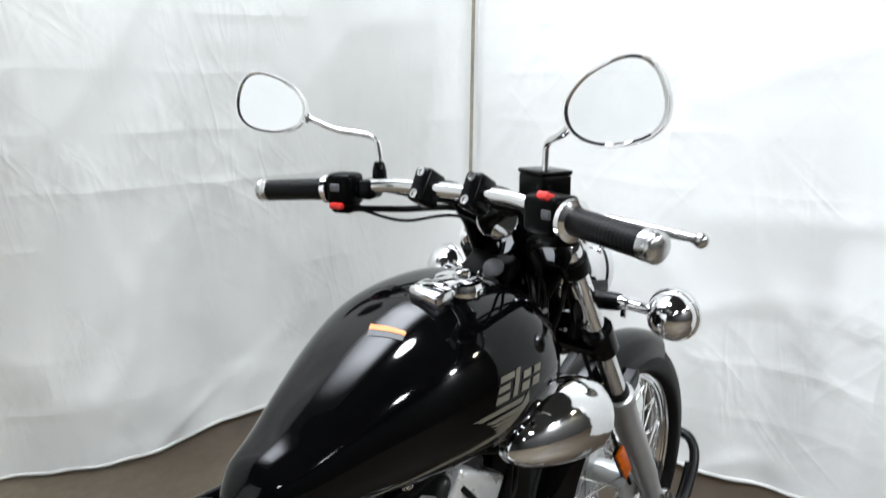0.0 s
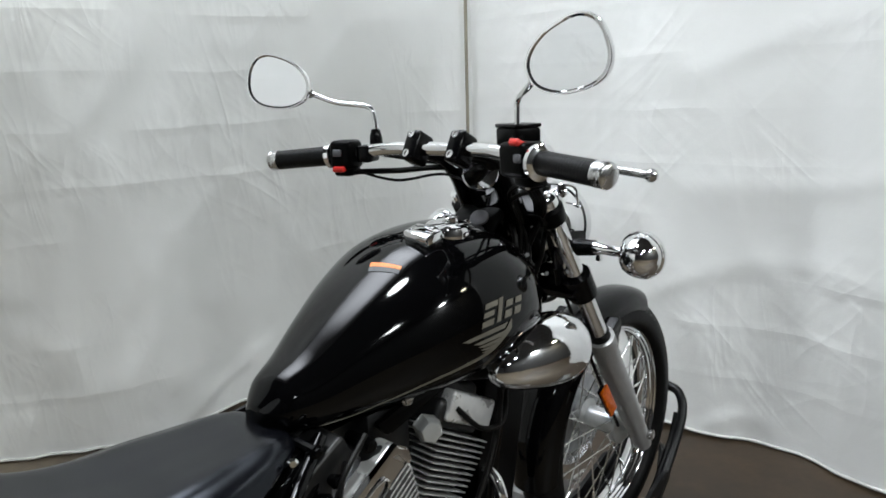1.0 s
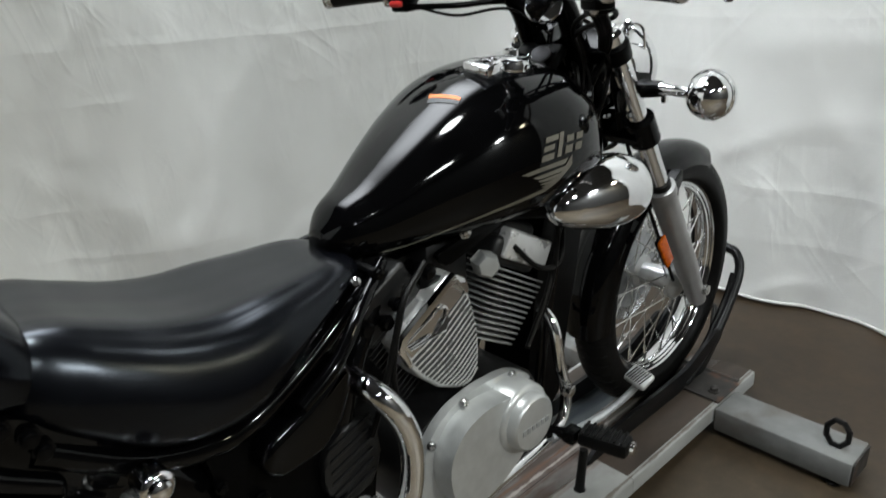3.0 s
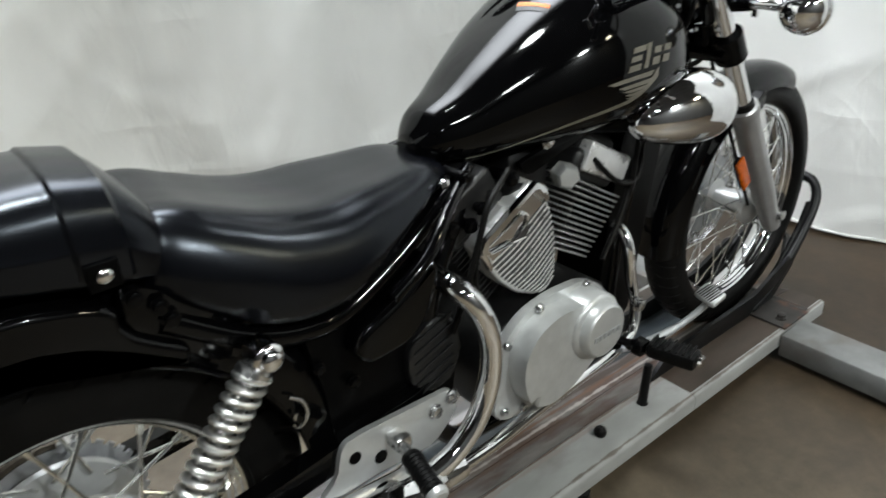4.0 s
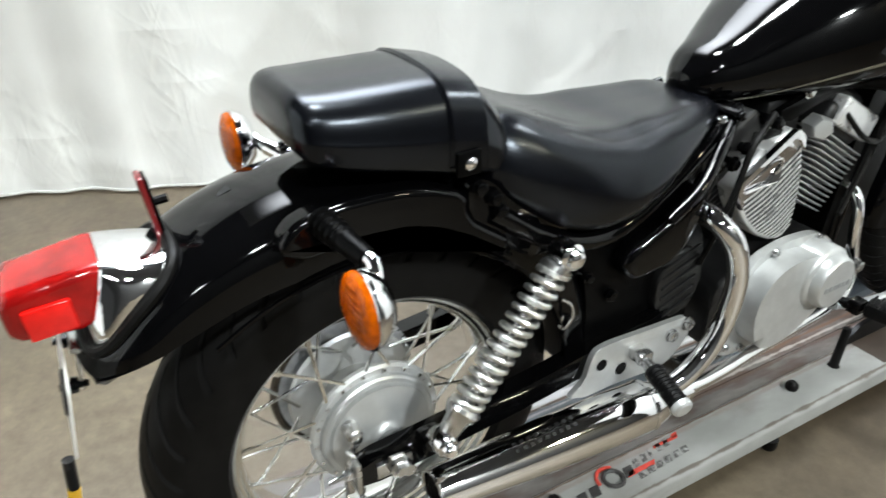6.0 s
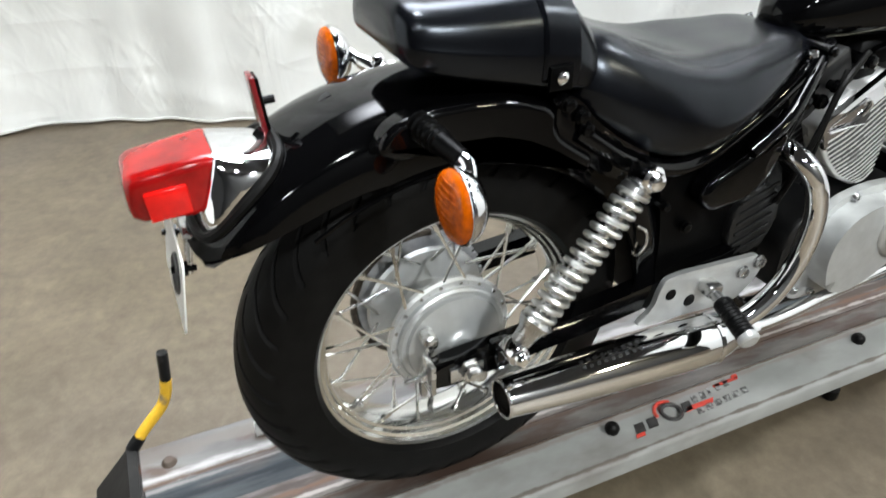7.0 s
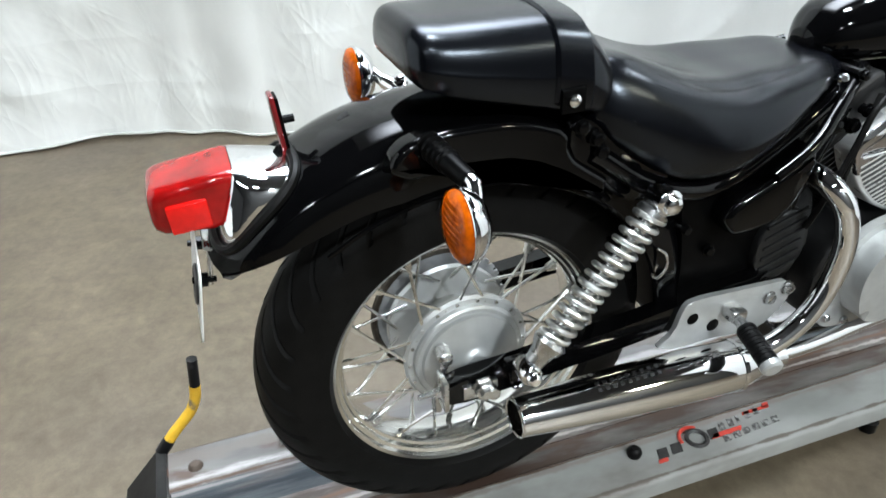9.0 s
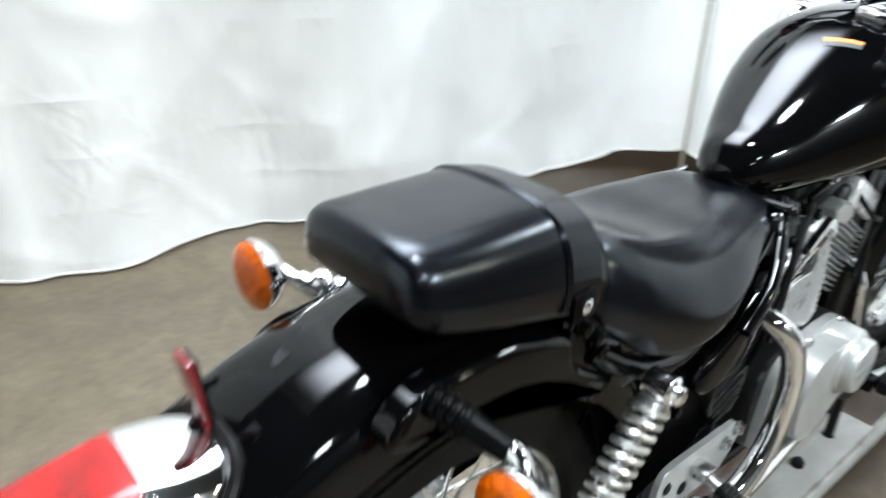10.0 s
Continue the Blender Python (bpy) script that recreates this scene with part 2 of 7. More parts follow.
def concrete():
    m = material("brown_mottled_concrete", (0.134, 0.108, 0.073), 0.5, grain=0.17, scale=3.6, wear=(0.098, 0.078, 0.058), wear_scale=1.7, wear_low=0.42, wear_high=0.74, bump=0.12, bump_scale=70, rough_var=0.14)
    nt = m.node_tree
    b = nt.nodes["Principled BSDF"]
    src = b.inputs["Base Color"].links[0].from_socket
    tc = nt.nodes.new("ShaderNodeTexCoord")
    n = nt.nodes.new("ShaderNodeTexNoise")
    n.inputs["Scale"].default_value, n.inputs["Detail"].default_value, n.inputs["Roughness"].default_value = 38, 9, 0.75
    nt.links.new(tc.outputs["Object"], n.inputs["Vector"])
    r = nt.nodes.new("ShaderNodeValToRGB")
    r.color_ramp.elements[0].position, r.color_ramp.elements[1].position = 0.30, 0.72
    r.color_ramp.elements[0].color, r.color_ramp.elements[1].color = (0.76, 0.75, 0.74, 1), (1.15, 1.15, 1.14, 1)
    nt.links.new(n.outputs["Fac"], r.inputs["Fac"])
    mix = nt.nodes.new("ShaderNodeMix")
    mix.data_type, mix.blend_type = "RGBA", "MULTIPLY"
    mix.inputs["Factor"].default_value = 1.0
    nt.links.new(src, mix.inputs["A"])
    nt.links.new(r.outputs["Color"], mix.inputs["B"])
    for size, low, high, detail in ((6.5, (0.81, 0.80, 0.79, 1), (1.11, 1.115, 1.12, 1), 6), (17.0, (0.87, 0.865, 0.85, 1), (1.08, 1.08, 1.08, 1), 5)):
        n2 = nt.nodes.new("ShaderNodeTexNoise")
        n2.inputs["Scale"].default_value, n2.inputs["Detail"].default_value, n2.inputs["Roughness"].default_value, n2.inputs["Distortion"].default_value = size, detail, 0.62, 0.8
        nt.links.new(tc.outputs["Object"], n2.inputs["Vector"])
        r2 = nt.nodes.new("ShaderNodeValToRGB")
        r2.color_ramp.elements[0].position, r2.color_ramp.elements[1].position = 0.34, 0.66
        r2.color_ramp.elements[0].color, r2.color_ramp.elements[1].color = low, high
        nt.links.new(n2.outputs["Fac"], r2.inputs["Fac"])
        mix2 = nt.nodes.new("ShaderNodeMix")
        mix2.data_type, mix2.blend_type = "RGBA", "MULTIPLY"
        mix2.inputs["Factor"].default_value = 1.0
        nt.links.new(mix.outputs["Result"], mix2.inputs["A"])
        nt.links.new(r2.outputs["Color"], mix2.inputs["B"])
        mix = mix2
    # the slab turns darker and browner towards its far end
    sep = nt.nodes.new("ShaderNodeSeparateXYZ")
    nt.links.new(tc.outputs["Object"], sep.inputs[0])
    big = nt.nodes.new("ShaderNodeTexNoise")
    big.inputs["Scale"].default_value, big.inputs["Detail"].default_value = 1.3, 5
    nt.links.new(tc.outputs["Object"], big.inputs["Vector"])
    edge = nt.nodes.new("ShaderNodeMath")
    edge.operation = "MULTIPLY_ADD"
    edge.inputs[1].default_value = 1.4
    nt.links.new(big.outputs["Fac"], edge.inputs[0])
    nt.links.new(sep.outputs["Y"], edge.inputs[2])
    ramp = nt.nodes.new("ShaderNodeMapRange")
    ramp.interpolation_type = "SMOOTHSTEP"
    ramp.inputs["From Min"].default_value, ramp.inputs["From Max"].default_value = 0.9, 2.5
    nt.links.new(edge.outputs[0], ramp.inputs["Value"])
    far_tone = nt.nodes.new("ShaderNodeMix")
    far_tone.data_type, far_tone.blend_type = "RGBA", "MULTIPLY"
    far_tone.inputs["B"].default_value = (0.250, 0.186, 0.118, 1)
    nt.links.new(ramp.outputs["Result"], far_tone.inputs["Factor"])
    nt.links.new(mix.outputs["Result"], far_tone.inputs["A"])
    nt.links.new(far_tone.outputs["Result"], b.inputs["Base Color"])
    return m


def curtain_material():
    m = material("white_vinyl_tarpaulin", (0.74, 0.745, 0.73), 0.42, grain=0.025, scale=5, bump=0.06, bump_scale=240)
    nt = m.node_tree
    b = nt.nodes["Principled BSDF"]
    tc = nt.nodes.new("ShaderNodeTexCoord")
    def node(kind, **sets):
        k = nt.nodes.new(kind)
        for key, value in sets.items():
            k.inputs[int(key[1:])].default_value = value
        return k

    def calc(op, a, b=None, c=None):
        k = nt.nodes.new("ShaderNodeMath")
        k.operation = op
        for i, v in enumerate((a, b, c)):
            if v is None:
                continue
            if isinstance(v, (int, float)):
                k.inputs[i].default_value = v
            else:
                nt.links.new(v, k.inputs[i])
        return k.outputs[0]

    def tex(scale, stretch, detail=2.0, distort=0.5):
        mp = nt.nodes.new("ShaderNodeMapping")
        mp.inputs["Scale"].default_value = stretch
        nt.links.new(tc.outputs["Object"], mp.inputs["Vector"])
        n = nt.nodes.new("ShaderNodeTexNoise")
        n.inputs["Scale"].default_value, n.inputs["Detail"].default_value, n.inputs["Distortion"].default_value = scale, detail, distort
        nt.links.new(mp.outputs["Vector"], n.inputs["Vector"])
        return n.outputs["Fac"]

    sep = nt.nodes.new("ShaderNodeSeparateXYZ")
    nt.links.new(tc.outputs["Object"], sep.inputs[0])
    wob = tex(2.5, (1, 1, 1))
    # creases left by folding: level lines, and upright ones
    z = calc("ADD", sep.outputs["Z"], calc("MULTIPLY", wob, 0.035))
    d1 = calc("PINGPONG", z, 0.085)
    c1 = calc("SUBTRACT", 1.0, calc("SMOOTH_MIN", calc("DIVIDE", d1, 0.026), 1.0, 0.3))
    along = calc("ADD", calc("ADD", sep.outputs["X"], sep.outputs["Y"]), calc("MULTIPLY", wob, 0.06))
    d2 = calc("PINGPONG", along, 0.31)
    c2 = calc("SUBTRACT", 1.0, calc("SMOOTH_MIN", calc("DIVIDE", d2, 0.018), 1.0, 0.3))
    patch = calc("MULTIPLY", calc("SUBTRACT", calc("MAXIMUM", tex(2.3, (1, 1, 1), 2.0), 0.40), 0.40), 4.0)
    creases = calc("MULTIPLY", calc("ADD", calc("MULTIPLY", c1, calc("MULTIPLY", tex(1.7, (1, 1, 3), 2.0), 0.36)), calc("MULTIPLY", c2, 0.10)), patch)
    # slanting wrinkles, two ways
    flat = nt.nodes.new("ShaderNodeCombineXYZ")
    nt.links.new(calc("ADD", sep.outputs["X"], sep.outputs["Y"]), flat.inputs[0])
    nt.links.new(sep.outputs["Z"], flat.inputs[1])
    slants = []
    for turn, size in ((0.75, 2.6), (-0.95, 2.2), (1.45, 3.4)):
        mpr = nt.nodes.new("ShaderNodeMapping")
        mpr.inputs["Scale"].default_value = (0.7, 2.6, 1)
        spin = nt.nodes.new("ShaderNodeMapping")
        spin.inputs["Rotation"].default_value = (0, 0, turn)
        nt.links.new(flat.outputs[0], spin.inputs["Vector"])
        nt.links.new(spin.outputs["Vector"], mpr.inputs["Vector"])
        nr = nt.nodes.new("ShaderNodeTexNoise")
        nr.inputs["Scale"].default_value, nr.inputs["Detail"].default_value, nr.inputs["Distortion"].default_value = size, 2.0, 0.6
        nt.links.new(mpr.outputs["Vector"], nr.inputs["Vector"])
        ridge_up = calc("ABSOLUTE", calc("SUBTRACT", nr.outputs["Fac"], 0.5))
        slants.append(calc("SUBTRACT", 1.0, calc("SMOOTH_MIN", calc("MULTIPLY", ridge_up, 8.0), 1.0, 0.6)))
    slanting = calc("MULTIPLY", calc("ADD", calc("ADD", slants[0], slants[1]), slants[2]), calc("MULTIPLY", patch, 0.155))
    # crumples: ridges between cells
    mp = nt.nodes.new("ShaderNodeMapping")
    mp.inputs["Scale"].default_value = (1, 1, 0.75)
    nt.links.new(tc.outputs["Object"], mp.inputs["Vector"])
    warp = nt.nodes.new("ShaderNodeTexNoise")
    warp.inputs["Scale"].default_value = 2.0
    nt.links.new(mp.outputs["Vector"], warp.inputs["Vector"])
    vadd = nt.nodes.new("ShaderNodeVectorMath")
    vadd.operation = "MULTIPLY_ADD"
    vadd.inputs[1].default_value = (0.5, 0.5, 0.5)
    nt.links.new(warp.outputs["Color"], vadd.inputs[0])
    nt.links.new(mp.outputs["Vector"], vadd.inputs[2])
    vor = nt.nodes.new("ShaderNodeTexVoronoi")
    vor.feature = "DISTANCE_TO_EDGE"
    vor.inputs["Scale"].default_value = 3.2
    nt.links.new(vadd.outputs[0], vor.inputs["Vector"])
    ridge = calc("SMOOTH_MIN", calc("MULTIPLY", vor.outputs["Distance"], 3.0), 0.42, 0.25)
    fine = tex(24.0, (1, 1, 1), 3.0)
    soft = tex(3.0, (1, 1, 0.35), 2.0)
    total = calc("ADD", calc("ADD", calc("MULTIPLY", soft, 1.6), slanting), calc("ADD", calc("MULTIPLY", ridge, calc("MULTIPLY", patch, 0.22)), calc("ADD", creases, calc("MULTIPLY", fine, 0.05))))
    u = nt.nodes.new("ShaderNodeBump")
    u.inputs["Strength"].default_value, u.inputs["Distance"].default_value = 0.48, 0.024
    nt.links.new(total, u.inputs["Height"])
    nt.links.new(u.outputs["Normal"], b.inputs["Normal"])
    return m


def assumed_glow_panel(x0, x1, y0, y1, strength):
    """Assumed unseen glow panel, brightest along one side and fading across."""
    m = glowing("assumed_glow_surface", (0.86, 0.91, 1.0), strength)
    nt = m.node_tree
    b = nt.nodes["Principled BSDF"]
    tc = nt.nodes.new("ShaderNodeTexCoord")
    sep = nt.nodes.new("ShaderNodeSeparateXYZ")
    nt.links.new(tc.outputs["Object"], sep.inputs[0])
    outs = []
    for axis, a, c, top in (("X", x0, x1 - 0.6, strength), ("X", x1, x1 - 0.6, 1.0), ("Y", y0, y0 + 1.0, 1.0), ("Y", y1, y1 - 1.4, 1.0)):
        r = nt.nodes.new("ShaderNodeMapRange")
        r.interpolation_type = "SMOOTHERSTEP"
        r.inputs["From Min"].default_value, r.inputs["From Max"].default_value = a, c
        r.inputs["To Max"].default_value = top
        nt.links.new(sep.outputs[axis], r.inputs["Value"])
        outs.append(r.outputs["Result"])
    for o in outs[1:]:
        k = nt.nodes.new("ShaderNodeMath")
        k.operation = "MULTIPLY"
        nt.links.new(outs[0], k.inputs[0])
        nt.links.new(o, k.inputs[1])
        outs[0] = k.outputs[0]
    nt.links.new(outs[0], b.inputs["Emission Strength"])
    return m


# added glow that gives tank and seats their broad cool sheen
GLOWPANEL = assumed_glow_panel(-3.3, -0.45, -0.75, 2.6, 34.0)
CONCRETE = concrete()
TARP = curtain_material()
HEM = material("tarpaulin_hem", (0.55, 0.55, 0.53), 0.5, grain=0.06, scale=20, bump=0.1)


# ---- mesh helpers ----
def mesh_of(name, bm, mat, sharp=38):
    bmesh.ops.recalc_face_normals(bm, faces=bm.faces)
    lim = radians(sharp)
    for f in bm.faces:
        f.smooth = True
    for e in bm.edges:
        if len(e.link_faces) == 2 and e.calc_face_angle(0) > lim:
            e.smooth = False
    me = bpy.data.meshes.new(name)
    bm.to_mesh(me)
    bm.free()
    me.materials.append(mat)
    return me


def part(name, bm, mat, parent=None, label="", sharp=38):
    ob = new(name, mesh_of(name, bm, mat, sharp))
    if parent:
        ob.parent = parent
    if label:
        ob["label"] = label
    return ob


def shared(name, me, parent, m):
    ob = new(name, me)
    ob.parent = parent
    ob.matrix_basis = m
    return ob


def empty(name, label, category, group="", at=(0, 0, 0)):
    ob = new(name)
    ob.empty_display_size = 0.05
    ob.location = at
    return tagged(ob, label, category, group)


def fill(bm, verts, faces):
    vs = [bm.verts.new(v) for v in verts]
    for f in faces:
        try:
            bm.faces.new([vs[i] for i in f])
        except ValueError:
            pass
    return vs


def rings(bm, rows, closed=True, caps=True):
    """Skin over rows of points."""
    n = len(rows[0])
    verts = [p for r in rows for p in r]
    faces = []
    for i in range(len(rows) - 1):
        for j in range(n if closed else n - 1):
            k = (j + 1) % n
            faces.append((i * n + j, i * n + k, (i + 1) * n + k, (i + 1) * n + j))
    if caps and closed:
        faces.append(tuple(range(n - 1, -1, -1)))
        faces.append(tuple((len(rows) - 1) * n + j for j in range(n)))
    fill(bm, verts, faces)
    return bm


def curve(pts, n=8, closed=False):
    """Catmull-Rom through the points."""
    P = [Vector(p) for p in pts]
    out, m = [], len(P)
    for i in range(m if closed else m - 1):
        if closed:
            a, b, c, d = P[i - 1], P[i], P[(i + 1) % m], P[(i + 2) % m]
        else:
            b, c = P[i], P[i + 1]
            a = P[i - 1] if i > 0 else b * 2 - c
            d = P[i + 2] if i + 2 < m else c * 2 - b
        for k in range(n):
            t = k / n
            out.append(0.5 * (2 * b + (c - a) * t + (2 * a - 5 * b + 4 * c - d) * t * t + (3 * b - a - 3 * c + d) * t ** 3))
    if not closed:
        out.append(P[-1])
    return out


def even(line, t):
    """The point at the share t of a line's length."""
    steps = [(q - p).length for p, q in zip(line, line[1:])]
    want = t * sum(steps)
    for p, q, d in zip(line, line[1:], steps):
        if want <= d:
            return p.lerp(q, want / d)
        want -= d
    return line[-1].copy()


def tube(bm, pts, r, seg=12, closed=False, caps=True):
    P = [Vector(p) for p in pts]
    m = len(P)
    R = r if isinstance(r, (list, tuple)) else [r] * m
    up, rows = None, []
    for i in range(m):
        a = P[i - 1] if (i > 0 or closed) else P[i]
        b = P[(i + 1) % m] if (i < m - 1 or closed) else P[i]
        d = (b - a).normalized()
        if up is None:
            up = d.orthogonal().normalized()
        up = (up - d * up.dot(d)).normalized()
        side = d.cross(up)
        rows.append([P[i] + (up * math.cos(2 * math.pi * j / seg) + side * math.sin(2 * math.pi * j / seg)) * R[i] for j in range(seg)])
    if closed:
        rows.append(rows[0])
    rings(bm, rows, True, caps and not closed)
    if closed:
        bmesh.ops.remove_doubles(bm, verts=bm.verts, dist=1e-6)
    return bm


def lathe(bm, prof, at=(0, 0, 0), axis=(1, 0, 0), seg=32):
    """Turn a profile of (along, radius) round the axis through at."""
    ax = Vector(axis).normalized()
    u = ax.orthogonal().normalized()
    if abs(ax.x) > 0.99:
        u = Vector((0, 1, 0))
    w = ax.cross(u)
    o = Vector(at)
    rows = []
    for a, r in prof:
        r = max(r, 1e-5)
        rows.append([o + ax * a + (u * math.cos(2 * math.pi * j / seg) + w * math.sin(2 * math.pi * j / seg)) * r for j in range(seg)])
    rings(bm, rows, True, True)
    bmesh.ops.remove_doubles(bm, verts=bm.verts, dist=4e-5)
    return bm


def box(bm, at, size, rot=(0, 0, 0), bevel=0.0, seg=2):
    m = pose(*at, *rot) @ Matrix.Diagonal((*size, 1))
    r = bmesh.ops.create_cube(bm, size=1.0, matrix=m)
    if bevel > 0:
        es = list({e for v in r["verts"] for e in v.link_edges})
        bmesh.ops.bevel(bm, geom=es, offset=bevel, segments=seg, affect="EDGES", profile=0.5)
    return bm


def slab(bm, outline, x0, x1, bevel=0.0, seg=2):
    """A plate in the y-z plane between x0 and x1, from an outline of (y, z)."""
    n = len(outline)
    vs = fill(bm, [(x0, y, z) for y, z in outline] + [(x1, y, z) for y, z in outline],
              [tuple(range(n)), tuple(range(2 * n - 1, n - 1, -1))] + [(i, (i + 1) % n, n + (i + 1) % n, n + i) for i in range(n)])
    if bevel > 0:
        es = [e for v in vs[n:] for e in v.link_edges if all(w in vs[n:] for w in e.verts)]
        es = list(set(es))
        bmesh.ops.bevel(bm, geom=es, offset=bevel, segments=seg, affect="EDGES", profile=0.5)
    return bm


def slab_soft(bm, outline, x0, x1, r, seg=5):
    """A plate in the y-z plane whose outer rim is rounded with radius r."""
    n = len(outline)
    area = sum(outline[i - 1][0] * outline[i][1] - outline[i][0] * outline[i - 1][1] for i in range(n))
    turn = 1 if area > 0 else -1
    inward = []
    for i in range(n):
        d = Vector(outline[(i + 1) % n]) - Vector(outline[i - 1])
        inward.append(Vector((-d.y, d.x)).normalized() * turn)
    side = 1 if x1 > x0 else -1
    rows = [[(x0, y, z) for y, z in outline]]
    for k in range(seg + 1):
        a = 0.5 * math.pi * k / seg
        inset, x = r * (1 - math.cos(a)), x1 - side * r * (1 - math.sin(a))
        rows.append([(x, y + inset * q.x, z + inset * q.y) for (y, z), q in zip(outline, inward)])
    rings(bm, rows)
    return bm


def rounded(pts, r, n=4):
    """An outline of (a, b) with its corners rounded."""
    out = []
    m = len(pts)
    for i in range(m):
        p, a, b = Vector(pts[i]), Vector(pts[i - 1]), Vector(pts[(i + 1) % m])
        d1, d2 = a - p, b - p
        k = min(r, d1.length * 0.45, d2.length * 0.45)
        s, e = p + d1.normalized() * k, p + d2.normalized() * k
        for j in range(n + 1):
            t = j / n
            q = s * (1 - t) ** 2 + p * 2 * t * (1 - t) + e * t * t
            out.append((q.x, q.y))
    return out


def bolt(bm, at, axis, r, h=0.006):
    lathe(bm, [(0, r * 1.35), (h * 0.3, r * 1.35), (h * 0.3, r), (h, r), (h * 1.1, r * 0.8), (h * 1.1, 0)], at, axis, 8)
    return bm


def B():
    return bmesh.new()


# ---- setting ----
def build_floor():
    bm = B()
    n = 48
    rows = []
    for i in range(n + 1):
        y = -6 + 13 * i / n
        rows.append([(-5 + 10.2 * j / n, y, FLOOR + 0.0015 * noise.noise(Vector((-5 + 10.2 * j / n, y, 0)) * 1.3)) for j in range(n + 1)])
    rings(bm, rows, False, False)
    rings(bm, [[(-5, -6, FLOOR - 0.1), (5.2, -6, FLOOR - 0.1)], [(-5, 7, FLOOR - 0.1), (5.2, 7, FLOOR - 0.1)]], False, False)
    tagged(part("floor", bm, CONCRETE), "brown mottled and scuffed concrete workshop floor, darker towards its far end", "floor", kind="structure")


def build_room():
    for nm, at, size in (("wall_north", (0.1, 7.05, 1.9), (10.4, 0.1, 4.2)), ("wall_south", (0.1, -6.05, 1.9), (10.4, 0.1, 4.2)), ("wall_east", (5.25, 0.5, 1.9), (0.1, 13, 4.2)), ("wall_west", (-5.05, 0.5, 1.9), (0.1, 13, 4.2))):
        bm = B()
        box(bm, at, size)
        light = nm == "wall_east"
        tagged(part(nm, bm, EASTWALL if light else DARKWALL), "plain unseen workshop wall, its grey set for chrome reflections" if light else "plain dark painted workshop wall", "wall", kind="structure")
    bm = B()
    box(bm, (0.1, 0.5, CEIL + 0.1), (10.4, 13.2, 0.1))
    tagged(part("ceiling", bm, DARKCEIL), "dark unlit workshop ceiling", "ceiling", kind="structure")


def interp(table, t):
    for (a, va), (b, vb) in zip(table, table[1:]):
        if t <= b:
            k = min(1, max(0, (t - a) / (b - a)))
            k = k * k * (3 - 2 * k)
            return va + (vb - va) * k
    return table[-1][1]


WEST_LINE = [(-2.2, -2.04), (-0.86, -1.98), (-0.6, -2.0), (-0.42, -1.965), (-0.26, -1.90), (-0.04, -1.78), (0.2, -1.71), (0.39, -1.755), (0.55, -1.775), (0.66, -1.745), (0.78, -1.66), (0.90, -1.58), (1.04, -1.50), (1.18, -1.465), (1.35, -1.49), (1.5, -1.49), (1.87, -1.49), (2.2, -1.35), (2.34, -1.10), (2.375, -1.085)]
NORTH_LINE = [(-1.115, 2.372), (-1.06, 2.345), (-0.7, 2.31), (-0.3, 2.26), (0.0, 2.25), (0.2, 2.26), (0.4, 2.20), (0.8, 2.24), (1.3, 2.12), (1.9, 2.16)]


def folds(s, z, seed):
    """How far the hanging sheet stands out, along s and up z."""
    low = max(0.0, 1 - z / 2.6)
    v = 0.030 * noise.noise(Vector((s * 2.1, z * 0.22, seed))) * (0.5 + low)
    v += 0.010 * noise.noise(Vector((s * 6.0 + 0.5 * z, z * 0.5, seed + 7))) * (0.3 + low)
    v += 0.016 * noise.noise(Vector((s * 4.2, z * 0.12, seed + 5)))
    a = abs(noise.noise(Vector((s * 2.1 + 1.2 * z, z * 1.1 - s * 0.6, seed + 3))))
    v += 0.004 * max(0.0, 0.14 - a) / 0.14 * (0.3 + low)
    b = abs(noise.noise(Vector((s * 1.6 - 1.5 * z, z * 1.2 + s * 0.8, seed + 11))))
    v += 0.004 * max(0.0, 0.10 - b) / 0.10 * (0.3 + low)
    return v


def curtain(name, line, along_y, seed, out, top, hem_up, label):
    a0, a1 = line[0][0], line[-1][0]
    nu, nv = int((a1 - a0) / 0.022), 110
    bm = B()
    rows, back = [], []
    for j in range(nv + 1):
        row = []
        for i in range(nu + 1):
            s = a0 + (a1 - a0) * i / nu
            z0 = FLOOR + 0.008 + hem_up(s) + 0.010 * noise.noise(Vector((s * 2.4, seed, 1)))
            z = z0 + (top - z0) * (j / nv) ** 1.15
            base = interp(line, s)
            straight = line[0][1] + (line[-1][1] - line[0][1]) * (s - a0) / (a1 - a0)
            k = min(1, max(0, z) / 1.5)
            d = base + (straight - base) * 0.8 * k * k * (3 - 2 * k) + out * folds(s, z, seed) * (1.1 if along_y else 1.35)
            row.append((d, s, z) if along_y else (s, d, z))
        rows.append(row)
    off = -0.004 * out
    back = [[(p[0] + off, p[1], p[2]) if along_y else (p[0], p[1] + off, p[2]) for p in r] for r in rows]
    rings(bm, [r for r in rows] , False, False)
    rings(bm, back, False, False)
    rings(bm, [rows[0], back[0]], False, False)
    ob = tagged(part(name, bm, TARP, sharp=80), label, "curtain", "hanging white sheets")
    bm = B()
    low = [Vector(p) + (Vector((out * 0.003, 0, 0.004)) if along_y else Vector((0, out * 0.003, 0.004))) for p in rows[0]]
    tube(bm, low, 0.0045, 6)
    part("hem", bm, HEM, ob, "rolled stitched bottom hem")
    return ob


TOP = 2.62


